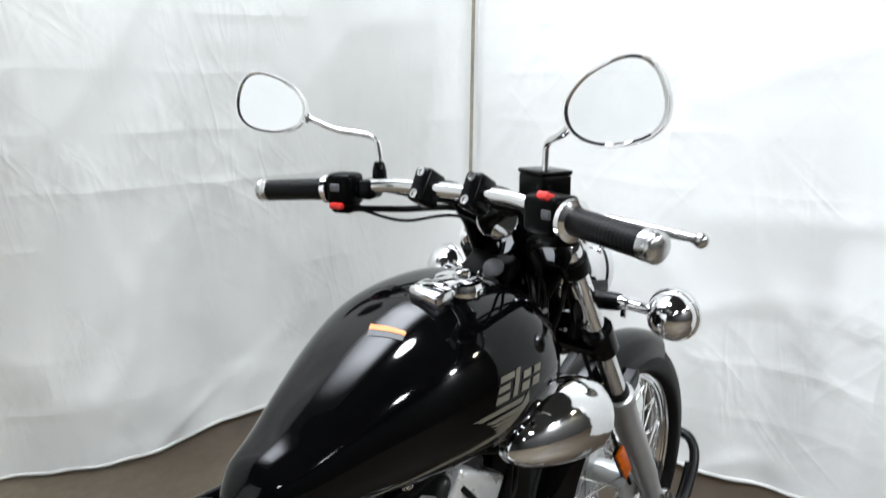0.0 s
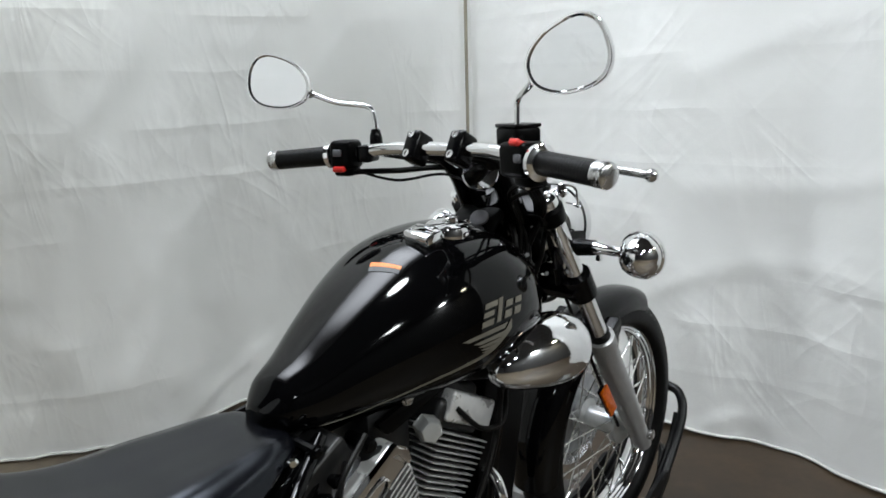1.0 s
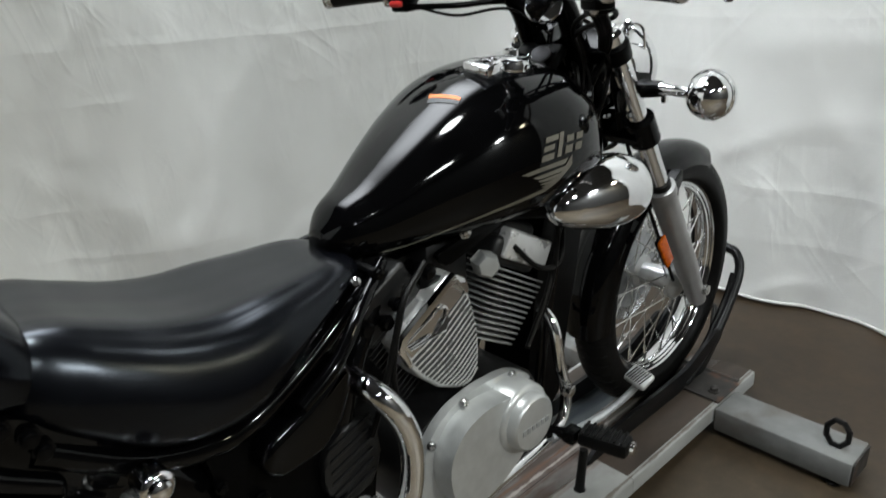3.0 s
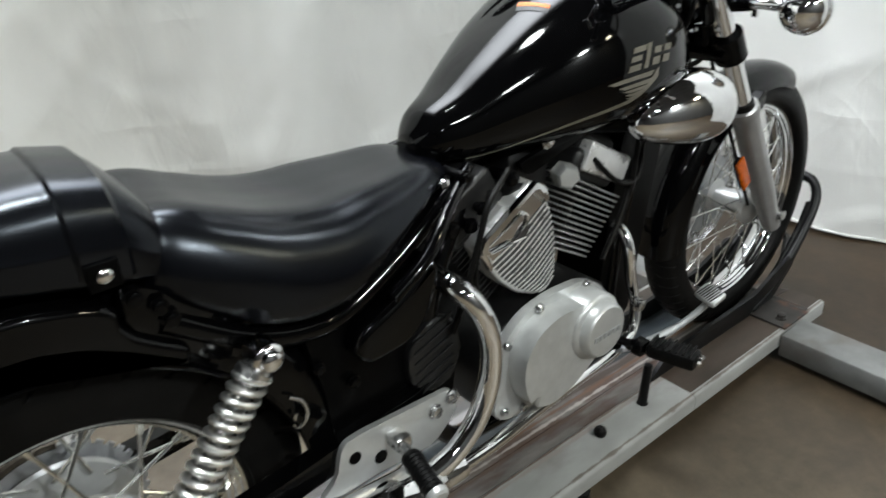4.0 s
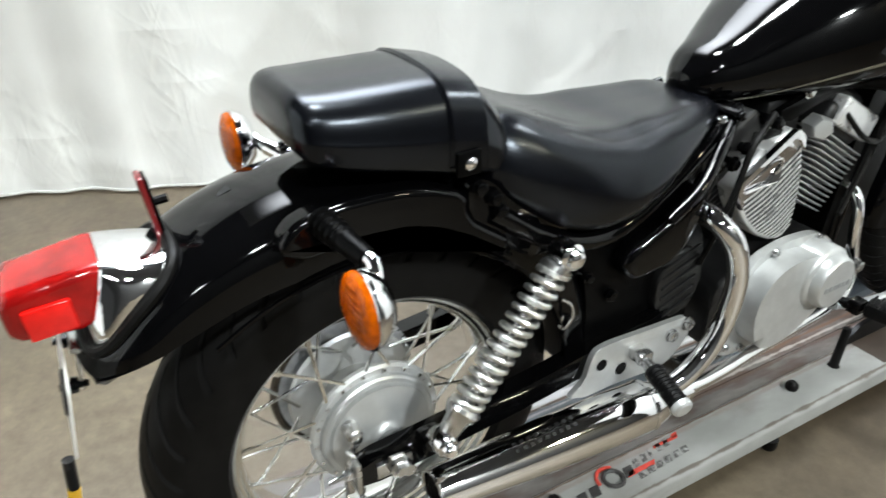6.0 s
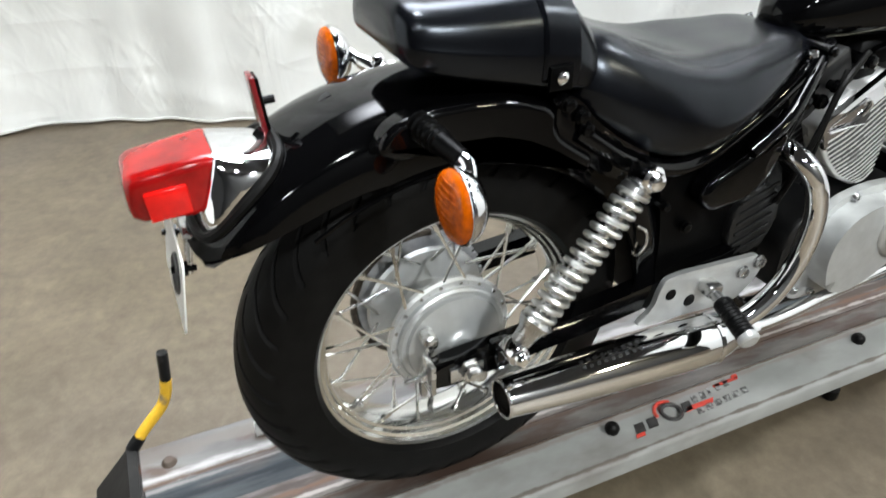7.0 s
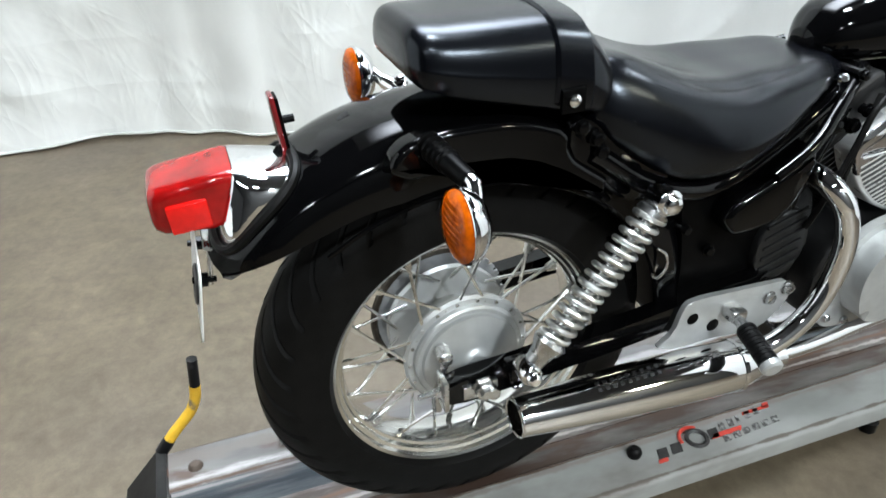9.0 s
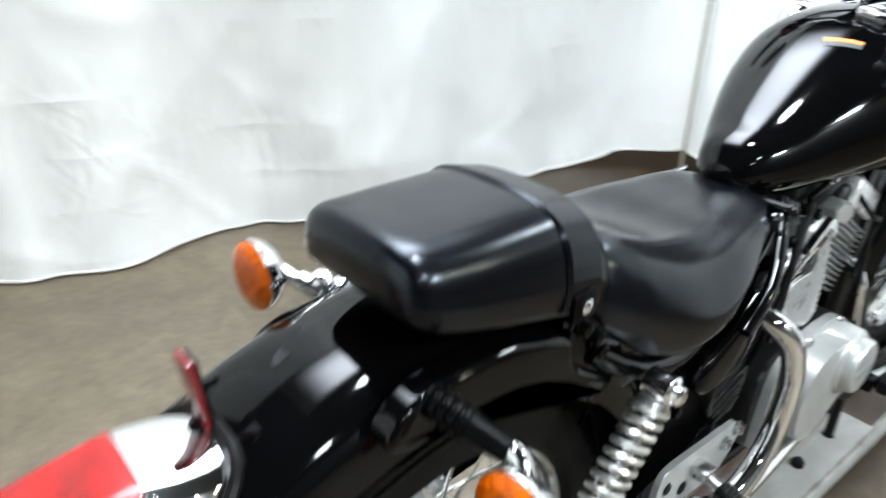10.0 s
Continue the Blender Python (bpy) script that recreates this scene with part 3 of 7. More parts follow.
def build_curtains():
    curtain("side_curtain", WEST_LINE, True, 3.0, 1, TOP, lambda s: 0.10 * max(0, (s - 2.0) / 0.34) ** 1.5 if s > 2.0 else 0.0, "creased white vinyl sheet hanging to the concrete floor")
    curtain("end_curtain", NORTH_LINE, False, 9.0, -1, TOP, lambda s: 0.10 * max(0, (-0.7 - s) / 0.42) if s < -0.7 else 0.0, "creased white vinyl sheet hanging beyond the front wheel")
    curtain("rear_curtain", [(-2.0, -2.5), (-1.2, -2.58), (-0.5, -2.44), (0.1, -2.56), (0.6, -2.48)], False, 15.0, 1, TOP, lambda s: 0.0, "creased white vinyl sheet hanging behind the motorcycle")
    bm = B()
    pts = [(-1.080 + 0.02 * k, 2.312, FLOOR + 0.001 + (TOP + 0.06) * k) for k in (0, 1)]
    tube(bm, pts, 0.0065, 10)
    tagged(part("corner_post", bm, POLE), "thin beige upright pole in the corner between sheets", "pole")
    bm = B()
    tube(bm, [(0.6, -2.48, TOP), (-2.0, -2.46, TOP), (-2.04, -2.2, TOP), (-1.07, 2.35, TOP), (1.9, 2.16, TOP)], 0.015, 8)
    tagged(part("curtain_rail", bm, STEEL), "thin steel tube carrying the white sheets", "curtain rail")


WHITE_LIGHT, WARM_LIGHT = (0.92, 0.975, 1.0), (1.0, 0.93, 0.70)
LAMPS = [(0.12, 0.36, 112, WHITE_LIGHT), (3.3, -0.75, 92, WHITE_LIGHT), (4.8, 1.25, 350, WHITE_LIGHT), (4.3, 3.1, 80, WARM_LIGHT), (1.0, 3.3, 90, WHITE_LIGHT), (4.0, -2.7, 46, WHITE_LIGHT)]


def build_lamps():
    first = None
    for x, y, power, colour in LAMPS:
        if first is None:
            first = empty("ceiling_light", "round white workshop ceiling light, switched on", "ceiling light", "round ceiling lights", (x, y, CEIL))
            bm = B()
            lathe(bm, [(0.0, 0.03), (0.10, 0.04), (0.12, 0.19), (0.17, 0.265), (0.175, 0.26), (0.13, 0.18), (0.125, 0)], (0, 0, 0.0), (0, 0, -1), 32)
            part("shade", bm, ALLOY, first)
            bm = B()
            tube(bm, [(0, 0, 0.06), (0, 0, -0.02)], 0.012, 8)
            part("stem", bm, DARKSTEEL, first)
        else:
            copy_thing(first, pose(x, y, CEIL))
        lamp_at(x, y, CEIL - 0.18, power, 0.46, colour)
    # unseen glowing panel added in the ceiling over the side sheet, for tank sheen
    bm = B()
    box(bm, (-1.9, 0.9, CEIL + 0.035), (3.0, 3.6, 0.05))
    panel_ob = tagged(part("skylight", bm, GLOWPANEL), "wide glowing panel, unseen and assumed, set in the dark ceiling", "skylight", kind="structure")
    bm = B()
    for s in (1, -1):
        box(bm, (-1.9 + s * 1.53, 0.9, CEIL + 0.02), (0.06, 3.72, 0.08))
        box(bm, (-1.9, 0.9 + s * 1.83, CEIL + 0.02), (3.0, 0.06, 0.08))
    part("glow_panel_frame", bm, DARKSTEEL, panel_ob)


# ---- the wheel stand ----
RAIL_AT = pose(-0.04, -0.46, 0, 0, 0, -1.05)


def build_stand():
    st = empty("motorcycle_rail_stand", "worn galvanised steel motorcycle rail with wheel groove and black chock", "rail stand")
    st.matrix_basis = RAIL_AT
    L, H, G = 2.16, 0.18, 0.085
    top = 0.015
    for s, nm in ((1, "flange"), (-1, "flange")):
        bm = B()
        prof = [(G, top - 0.004), (G + 0.004, top), (H - 0.009, top), (H - 0.004, top - 0.0015), (H - 0.001, top - 0.005), (H, top - 0.010), (H, top - 0.038), (H - 0.004, top - 0.038), (H - 0.004, top - 0.008), (G + 0.004, top - 0.006)]
        rows = [[(s * x, y, z) for x, z in prof] for y in [1.60 * k / 18 for k in range(19)]]
        rings(bm, rows)
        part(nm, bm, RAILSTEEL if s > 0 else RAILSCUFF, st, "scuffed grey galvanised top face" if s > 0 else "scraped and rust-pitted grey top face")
        # the front end takes the brown that carries the chock's shade
        bm = B()
        inner = [(G, top - 0.004), (G + 0.004, top), (H - 0.014, top), (H - 0.014, top - 0.008), (G + 0.004, top - 0.006)]
        rows = [[(s * x, y, z) for x, z in inner] for y in [1.601 + (L - 1.601) * k / 8 for k in range(9)]]
        rings(bm, rows)
        part(nm, bm, BROWNSHADE, st, "brown stained front end of the rail, coloured darker for the chock's shade")
        bm = B()
        edge = [(H - 0.0139, top - 0.0003), (H - 0.007, top - 0.0003), (H - 0.002, top - 0.003), (H, top - 0.008), (H, top - 0.038), (H - 0.004, top - 0.038), (H - 0.0139, top - 0.009)]
        rows = [[(s * x, y, z) for x, z in edge] for y in [1.601 + (L - 1.601) * k / 8 for k in range(9)]]
        rings(bm, rows)
        part("flange_lip", bm, RAILSTEEL, st, "bare grey outer edge")
    bm = B()
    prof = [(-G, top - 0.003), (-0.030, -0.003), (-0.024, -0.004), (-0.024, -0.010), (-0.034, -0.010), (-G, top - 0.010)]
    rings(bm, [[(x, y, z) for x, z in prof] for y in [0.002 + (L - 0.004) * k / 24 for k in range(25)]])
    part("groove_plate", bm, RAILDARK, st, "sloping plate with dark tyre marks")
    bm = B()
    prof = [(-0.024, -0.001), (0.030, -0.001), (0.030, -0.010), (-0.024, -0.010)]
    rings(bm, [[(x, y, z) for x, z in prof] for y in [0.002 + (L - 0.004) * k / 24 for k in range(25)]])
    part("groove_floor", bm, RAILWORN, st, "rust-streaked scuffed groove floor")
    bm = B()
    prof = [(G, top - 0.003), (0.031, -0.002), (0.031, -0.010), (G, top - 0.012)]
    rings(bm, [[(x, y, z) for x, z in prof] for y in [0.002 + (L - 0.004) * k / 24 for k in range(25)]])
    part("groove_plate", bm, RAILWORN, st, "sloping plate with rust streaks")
    # bolts and knobs on the flanges
    for x, y in ((-0.128, 0.045), (0.112, 0.045)):
        bm = B()
        lathe(bm, [(0, 0.013), (0.004, 0.012), (0.008, 0.008), (0.009, 0)], (x, y, top), (0, 0, 1), 12)
        part("carriage_bolt", bm, BROWNSHADE, st, "dull round-headed bolt")
    for x, y in ((0.118, 0.765), (0.122, 1.36)):
        bm = B()
        lathe(bm, [(0, 0.012), (0.008, 0.0135), (0.014, 0.011), (0.018, 0.006), (0.018, 0)], (x, y, top), (0, 0, 1), 14)
        part("rubber_knob", bm, RUBBER, st, "black rubber stud")
    bm = B()
    tube(bm, [(0.118, 1.50, top), (0.118, 1.50, top + 0.006), (0.116, 1.512, top + 0.09)], [0.013, 0.010, 0.009], 10)
    part("support_post", bm, DARKSTEEL, st, "short black post standing on the flange")
    bm = B()
    rings(bm, [[(-0.137 + q[0], 0.192, top + q[1]) for q in ((0, 0), (0.012, 0), (0.012, 0.030), (0.0, 0.034))], [(-0.137 + q[0], 0.226, top + q[1]) for q in ((0, 0), (0.012, 0), (0.012, 0.036), (0.0, 0.038))]])
    part("rail_cleat", bm, WHITEPLATE, st, "small pale cleat standing on the flange")
    # feet below the edge
    for x, y in ((0.166, 1.26), (-0.166, 1.26), (0.166, 0.25), (-0.166, 0.25)):
        bm = B()
        lathe(bm, [(0, 0.014), (0.004, 0.016), (0.024, 0.016), (0.028, 0.010), (0.034, 0.010)], (x, y, FLOOR + 0.001), (0, 0, 1), 14)
        part("rubber_foot", bm, RUBBER, st)
    # end ramp
    bm = B()
    rings(bm, [[(-0.185, -0.004, top - 0.002), (-0.185, -0.004, top - 0.03), (-0.185, -0.075, FLOOR + 0.001), (-0.185, -0.085, FLOOR + 0.006), (-0.185, -0.020, top + 0.002)],
               [(0.185, -0.004, top - 0.002), (0.185, -0.004, top - 0.03), (0.185, -0.075, FLOOR + 0.001), (0.185, -0.085, FLOOR + 0.006), (0.185, -0.020, top + 0.002)]])
    part("end_ramp", bm, RAMPSTEEL, st, "scuffed black hinged end ramp")
    bm = B()
    tube(bm, [(-0.18, -0.006, top - 0.012), (0.18, -0.006, top - 0.012)], 0.007, 8)
    part("hinge_pin", bm, RUST, st)
    # lever
    bm = B()
    tube(bm, curve([(-0.190, -0.010, top - 0.003), (-0.198, 0.018, top + 0.026), (-0.206, 0.050, top + 0.055), (-0.210, 0.064, top + 0.080), (-0.210, 0.070, top + 0.110)], 5), 0.010, 10)
    lever = part("release_lever", bm, YELLOW, st, "yellow painted bent steel lever")
    bm = B()
    tube(bm, [(-0.210, 0.070, top + 0.110), (-0.210, 0.076, top + 0.168)], 0.0095, 10)
    part("lever_tip", bm, DARKSTEEL, lever, "bare dark lever tip")
    bm = B()
    tube(bm, [(-0.190, -0.012, top - 0.006), (-0.191, -0.006, top + 0.001), (-0.1945, 0.006, top + 0.0135)], 0.0118, 10)
    part("lever_root", bm, DARKSTEEL, lever, "black welded lever root")
    # cross bar at the front
    for s in (1, -1):
        bm = B()
        box(bm, (s * 0.333, 1.995, top - 0.030), (0.302, 0.105, 0.060), bevel=0.006)
        bar = part("cross_bar", bm, OUTRIGGER, st, "grey square steel outrigger")
        bm = B()
        box(bm, (s * 0.485, 1.995, top - 0.030), (0.004, 0.098, 0.053), bevel=0.001)
        part("end_cap", bm, RUST, bar)
        bm = B()
        ring = [(s * 0.435 + 0.024 * math.cos(a), 1.985, top + 0.034 + 0.032 * math.sin(a)) for a in [math.pi * 2 * k / 8 + math.pi / 8 for k in range(8)]]
        tube(bm, ring, 0.0065, 8, closed=True)
        part("lashing_ring", bm, DARKSTEEL, bar, "black steel lashing ring")
        bm = B()
        lathe(bm, [(0, 0.014), (0.006, 0.016), (0.010, 0.010)], (s * 0.45, 1.96, FLOOR + 0.001), (0, 0, 1), 12)
        part("levelling_foot", bm, RUBBER, bar)
    bm = B()
    box(bm, (0, 2.02, top + 0.003), (0.36, 0.11, 0.006), bevel=0.002)
    part("front_plate", bm, RUST, st, "rusty dark bolted plate")
    for x in (-0.15, 0.15):
        bm = B()
        bolt(bm, (x, 2.0, top + 0.006), (0, 0, 1), 0.010, 0.012)
        part("plate_bolt", bm, RUST, st)
    bm = B()
    tube(bm, [(-0.17, 2.085, top - 0.01), (0.17, 2.085, top - 0.01)], 0.016, 10)
    part("front_roller", bm, RUST, st, "rusty steel cross tube")
    # chock: side cheeks and the hoops that hold the front wheel
    for s in (1, -1):
        bm = B()
        out = rounded([(1.56, 0.012), (2.06, 0.012), (2.16, 0.10), (2.13, 0.12), (1.98, 0.066), (1.62, 0.056)], 0.02)
        slab(bm, out, s * 0.078, s * 0.088, 0.003)
        part("chock_cheek", bm, DARKSTEEL, st, "black painted steel cheek beside the tyre")
        bm = B()
        tube(bm, curve([(s * 0.080, 1.98, 0.02), (s * 0.076, 2.10, 0.065), (s * 0.070, 2.20, 0.14), (s * 0.062, 2.27, 0.22), (s * 0.038, 2.295, 0.262), (s * 0.0005, 2.302, 0.272)], 6), 0.0125, 10)
        part("hoop_tube", bm, DARKSTEEL, st, "black tubular wheel hoop")
        bm = B()
        tube(bm, curve([(s * 0.066, 2.02, 0.02), (s * 0.062, 2.12, 0.075), (s * 0.058, 2.21, 0.16), (s * 0.055, 2.25, 0.225)], 6), 0.008, 8)
        part("hoop_brace", bm, DARKSTEEL, st)
    bm = B()
    tube(bm, curve([(-0.06, 2.16, 0.10), (0, 2.27, 0.10), (0.06, 2.16, 0.10)], 5), 0.012, 8)
    part("hoop_cross_tube", bm, DARKSTEEL, st)
    # worn shop sticker, as plain bars
    k0, y0 = 0.150, 0.80
    def bar(name, u, v, du, dv, mat, lean=0.35):
        b = B()
        u, du, v, dv = u * 1.32, du * 1.32, v * 1.2, dv * 1.2
        pts = [(u, v), (u + du, v), (u + du + lean * dv, v + dv), (u + lean * dv, v + dv)]
        fill(b, [(k0 - q, y0 + p, top + 0.0016) for p, q in pts] + [(k0 - q, y0 + p, top + 0.0004) for p, q in pts], [(0, 1, 2, 3), (7, 6, 5, 4), (0, 4, 5, 1), (1, 5, 6, 2), (2, 6, 7, 3), (3, 7, 4, 0)])
        part(name, b, mat, st)
    # upper row: black blocks, a ring and a red flash; lower row: smaller blocks
    for u, w in ((0.000, 0.015), (0.021, 0.016), (0.083, 0.015)):
        bar("sticker_block", u, 0.005 + u * 0.08, w, 0.017, INKBLACK)
    b = B()
    circle = [(k0 - 0.024 - 0.018 * math.sin(a), y0 + 0.088 + 0.018 * math.cos(a), top + 0.002) for a in [2 * math.pi * k / 20 for k in range(20)]]
    tube(b, circle, 0.0042, 6, closed=True)
    part("sticker_ring", b, INKBLACK, st, "black ring of the worn sticker")
    b = B()
    arc = [(k0 - 0.026 - 0.026 * math.sin(a), y0 + 0.084 + 0.026 * math.cos(a), top + 0.0012) for a in [0.9 + 2.3 * k / 10 for k in range(11)]]
    tube(b, arc, 0.0035, 6)
    part("sticker_flame", b, INKRED, st, "red arc of the worn sticker")
    bar("sticker_bar", -0.004, -0.001, 0.014, 0.006, INKRED)
    bar("sticker_bar", 0.086, 0.011, 0.046, 0.008, INKRED, 0.9)
    bar("sticker_bar", 0.152, 0.035, 0.044, 0.005, INKRED, 0.5)
    bar("sticker_bar", 0.188, 0.037, 0.010, 0.008, INKRED, 0.5)
    for i in range(5):
        bar("sticker_block", 0.106 + 0.0155 * i, 0.021 + 0.0022 * i, 0.0085 if i != 2 else 0.004, 0.013, FADEDINK)
    for i in range(6):
        bar("sticker_block", 0.099 + 0.0165 * i, 0.000 + 0.0012 * i, 0.0105, 0.011, FADEDINK)
    return st


build_floor()
build_room()
build_curtains()
build_lamps()
build_stand()


# ---- the motorcycle ----
bike = empty("motorcycle", "small black cruiser motorcycle with chrome trim, spoked wheels and black seats", "motorcycle")
RA = Vector((0.006, 0.013, 0.302))
FA = Vector((0, 1.488, 0.306))
FC = Vector((0, 0, 0.311))


def polar(c, r, deg, x=0.0):
    a = radians(deg)
    return (x, c.y + r * math.cos(a), c.z + r * math.sin(a))


def tyre_mesh(R, W, inner, blocks, slant, groove):
    """A tyre round the x axis with cut tread grooves."""
    bm = B()
    prof = []
    n = 34
    for j in range(n + 1):
        a = -math.pi * 0.5 + math.pi * j / n
        # outer carcass from left bead over the crown to the right bead
        x = W * math.sin(a)
        k = abs(math.cos(a))
        prof.append((x, inner + 0.012 + (R - inner - 0.012) * k ** 0.62))
    prof = [(-W * 0.62, inner), (-W * 0.80, inner + 0.004)] + prof[0:] + [(W * 0.80, inner + 0.004), (W * 0.62, inner)]
    seg = blocks * 6
    rows = []
    pitch = 2 * math.pi / blocks
    place = (0.0, 0.015, 0.205, 0.220, 0.46, 0.73)
    for i in range(seg):
        row = []
        for x, r in prof:
            u = abs(x) / W
            a = pitch * (i // 6 + place[i % 6]) + slant * pitch * u ** 1.15 + (0.5 * pitch if x > 0 else 0) * min(1.0, u * 4)
            cut = groove if i % 6 in (1, 2) and 0.10 < u < 0.93 and r > R - 0.050 else 0.0
            row.append((x, (r - cut) * math.cos(a), (r - cut) * math.sin(a)))
        rows.append(row)
    rows.append(rows[0])
    rings(bm, rows, False, False)
    bmesh.ops.remove_doubles(bm, verts=bm.verts, dist=1e-6)
    return bm


def spoke_mesh(length, r):
    bm = B()
    tube(bm, [(0, 0, 0), (0, 0, length * 0.9)], r, 6)
    tube(bm, [(0, 0, length * 0.87), (0, 0, length)], r * 1.9, 6)
    return mesh_of("spoke", bm, RIMCHROME)


def spokes(parent, flange_r, flange_x, rim_r, rim_x, count, sweep, r):
    me = None
    for i in range(count):
        side = 1 if i % 2 else -1
        lean = 1 if (i // 2) % 2 else -1
        a1 = 2 * math.pi * (i + 0.5) / count
        a0 = a1 + lean * sweep
        p = Vector((side * flange_x, flange_r * math.cos(a0), flange_r * math.sin(a0)))
        q = Vector((side * rim_x, rim_r * math.cos(a1), rim_r * math.sin(a1)))
        d = q - p
        if me is None:
            me = spoke_mesh(d.length, r)
        shared("spoke", me, parent, Matrix.Translation(p) @ d.to_track_quat("Z", "Y").to_matrix().to_4x4())


def wheel(name, centre, rim_r, rim_w, label, finish):
    bm = B()
    w, r = rim_w, rim_r
    prof = [(-w, r), (-w - 0.003, r - 0.003), (-w, r - 0.008), (-w * 0.84, r - 0.010), (-w * 0.80, r - 0.015), (-w * 0.64, r - 0.017), (-w * 0.60, r - 0.021), (-w * 0.42, r - 0.024), (0, r - 0.026), (w * 0.42, r - 0.024), (w * 0.60, r - 0.021), (w * 0.64, r - 0.017), (w * 0.80, r - 0.015), (w * 0.84, r - 0.010), (w, r - 0.008), (w + 0.003, r - 0.003), (w, r), (w * 0.85, r - 0.002), (w * 0.6, r - 0.010), (0, r - 0.018), (-w * 0.6, r - 0.010), (-w * 0.85, r - 0.002)]
    lathe_ring(bm, prof, 96)
    ob = part(name, bm, finish, bike, label)
    ob.location = centre
    return ob


def lathe_ring(bm, prof, seg):
    rows = [[(x, r * math.cos(2 * math.pi * j / seg), r * math.sin(2 * math.pi * j / seg)) for j in range(seg)] for x, r in prof]
    rows.append(rows[0])
    rings(bm, rows, True, False)
    bmesh.ops.remove_doubles(bm, verts=bm.verts, dist=1e-6)


def build_wheels():
    rw = wheel("rear_wheel", RA, 0.205, 0.043, "chrome spoked rear wheel", RIMCHROME)
    part("tyre", tyre_mesh(0.300, 0.055, 0.196, 34, 2.0, 0.011), TYRE, rw, "wide black treaded tyre", 30)
    bm = B()
    lathe(bm, [(-0.060, 0.02), (-0.060, 0.090), (-0.054, 0.096), (-0.046, 0.094), (-0.040, 0.050), (0.010, 0.045), (0.018, 0.078), (0.024, 0.094), (0.032, 0.096), (0.036, 0.092), (0.036, 0.02)], seg=48)
    part("hub", bm, ALLOY, rw, "cast alloy drum hub")
    bm = B()
    lathe(bm, [(0.030, 0.083), (0.043, 0.083), (0.046, 0.080), (0.046, 0.074), (0.052, 0.072), (0.055, 0.062), (0.060, 0.050), (0.064, 0.030), (0.068, 0.022), (0.074, 0.019), (0.074, 0)], seg=48)
    part("brake_plate", bm, ALLOY, rw, "silver drum brake plate")
    for k in range(18):
        bm = B()
        a = 2 * math.pi * k / 18
        lathe(bm, [(0.0355, 0.003), (0.0385, 0.0028), (0.039, 0)], (0, 0.0885 * math.cos(a), 0.0885 * math.sin(a)), (1, 0, 0), 8)
        part("spoke_head", bm, STEEL, rw)
    bm = B()
    lathe(bm, [(0, 0.012), (0.022, 0.011), (0.024, 0.009), (0.024, 0)], (0.055, -0.048, 0.032), (1, 0, 0), 14)
    bolt(bm, (0.075, -0.048, 0.032), (1, 0, 0), 0.008, 0.008)
    part("brake_cam", bm, STEEL, rw)
    bm = B()
    tube(bm, curve([(0.078, -0.048, 0.032), (0.080, -0.062, -0.010), (0.082, -0.064, -0.052)], 4), 0.006, 8)
    part("brake_arm", bm, STEEL, rw)
    bm = B()
    lathe(bm, [(0, 0.102), (0.006, 0.104), (0.006, 0.06), (0.010, 0.058), (0.010, 0)], (-0.078, 0, 0), (1, 0, 0), 42)
    for k in range(42):
        a = 2 * math.pi * k / 42
        box(bm, (-0.075, 0.105 * math.cos(a), 0.105 * math.sin(a)), (0.005, 0.007, 0.008), (math.degrees(a), 0, 0))
    part("sprocket", bm, CAST, rw, "grey steel rear sprocket")
    bm = B()
    tube(bm, [polar(Vector((0, 0, 0)), 0.109, a, -0.075) for a in range(80, 281, 8)], 0.006, 6)
    part("chain", bm, CHAIN, rw, "oily drive chain")
    spokes(rw, 0.086, 0.034, 0.181, 0.012, 36, 0.42, 0.0026)

    fw = wheel("front_wheel", FA, 0.2405, 0.026, "chrome spoked front wheel", CHROME)
    part("tyre", tyre_mesh(0.306, 0.043, 0.2325, 60, 0.4, 0.0025), TYRE, fw, "narrow black treaded tyre", 50)
    bm = B()
    lathe(bm, [(-0.062, 0.02), (-0.058, 0.040), (-0.040, 0.042), (-0.034, 0.026), (0.034, 0.026), (0.038, 0.042), (0.052, 0.042), (0.060, 0.030), (0.066, 0.018), (0.066, 0)], seg=36)
    part("hub", bm, ALLOY, fw, "polished alloy front hub")
    bm = B()
    lathe_ring(bm, [(-0.070, 0.130), (-0.066, 0.130), (-0.066, 0.095), (-0.070, 0.095)], 48)
    part("brake_disc", bm, STEEL, fw, "steel front brake disc")
    bm = B()
    lathe_ring(bm, [(-0.069, 0.098), (-0.064, 0.098), (-0.058, 0.035), (-0.063, 0.035)], 36)
    part("disc_carrier", bm, CAST, fw)
    spokes(fw, 0.037, 0.045, 0.217, 0.008, 36, 0.75, 0.0018)
    bm = B()
    lathe(bm, [(-0.13, 0.008), (0.118, 0.008), (0.118, 0.012), (0.128, 0.012), (0.128, 0)], FA, (1, 0, 0), 10)
    part("front_axle", bm, STEEL, bike)
    bm = B()
    lathe(bm, [(-0.15, 0.009), (0.135, 0.009), (0.135, 0)], RA, (1, 0, 0), 10)
    part("rear_axle", bm, STEEL, bike)


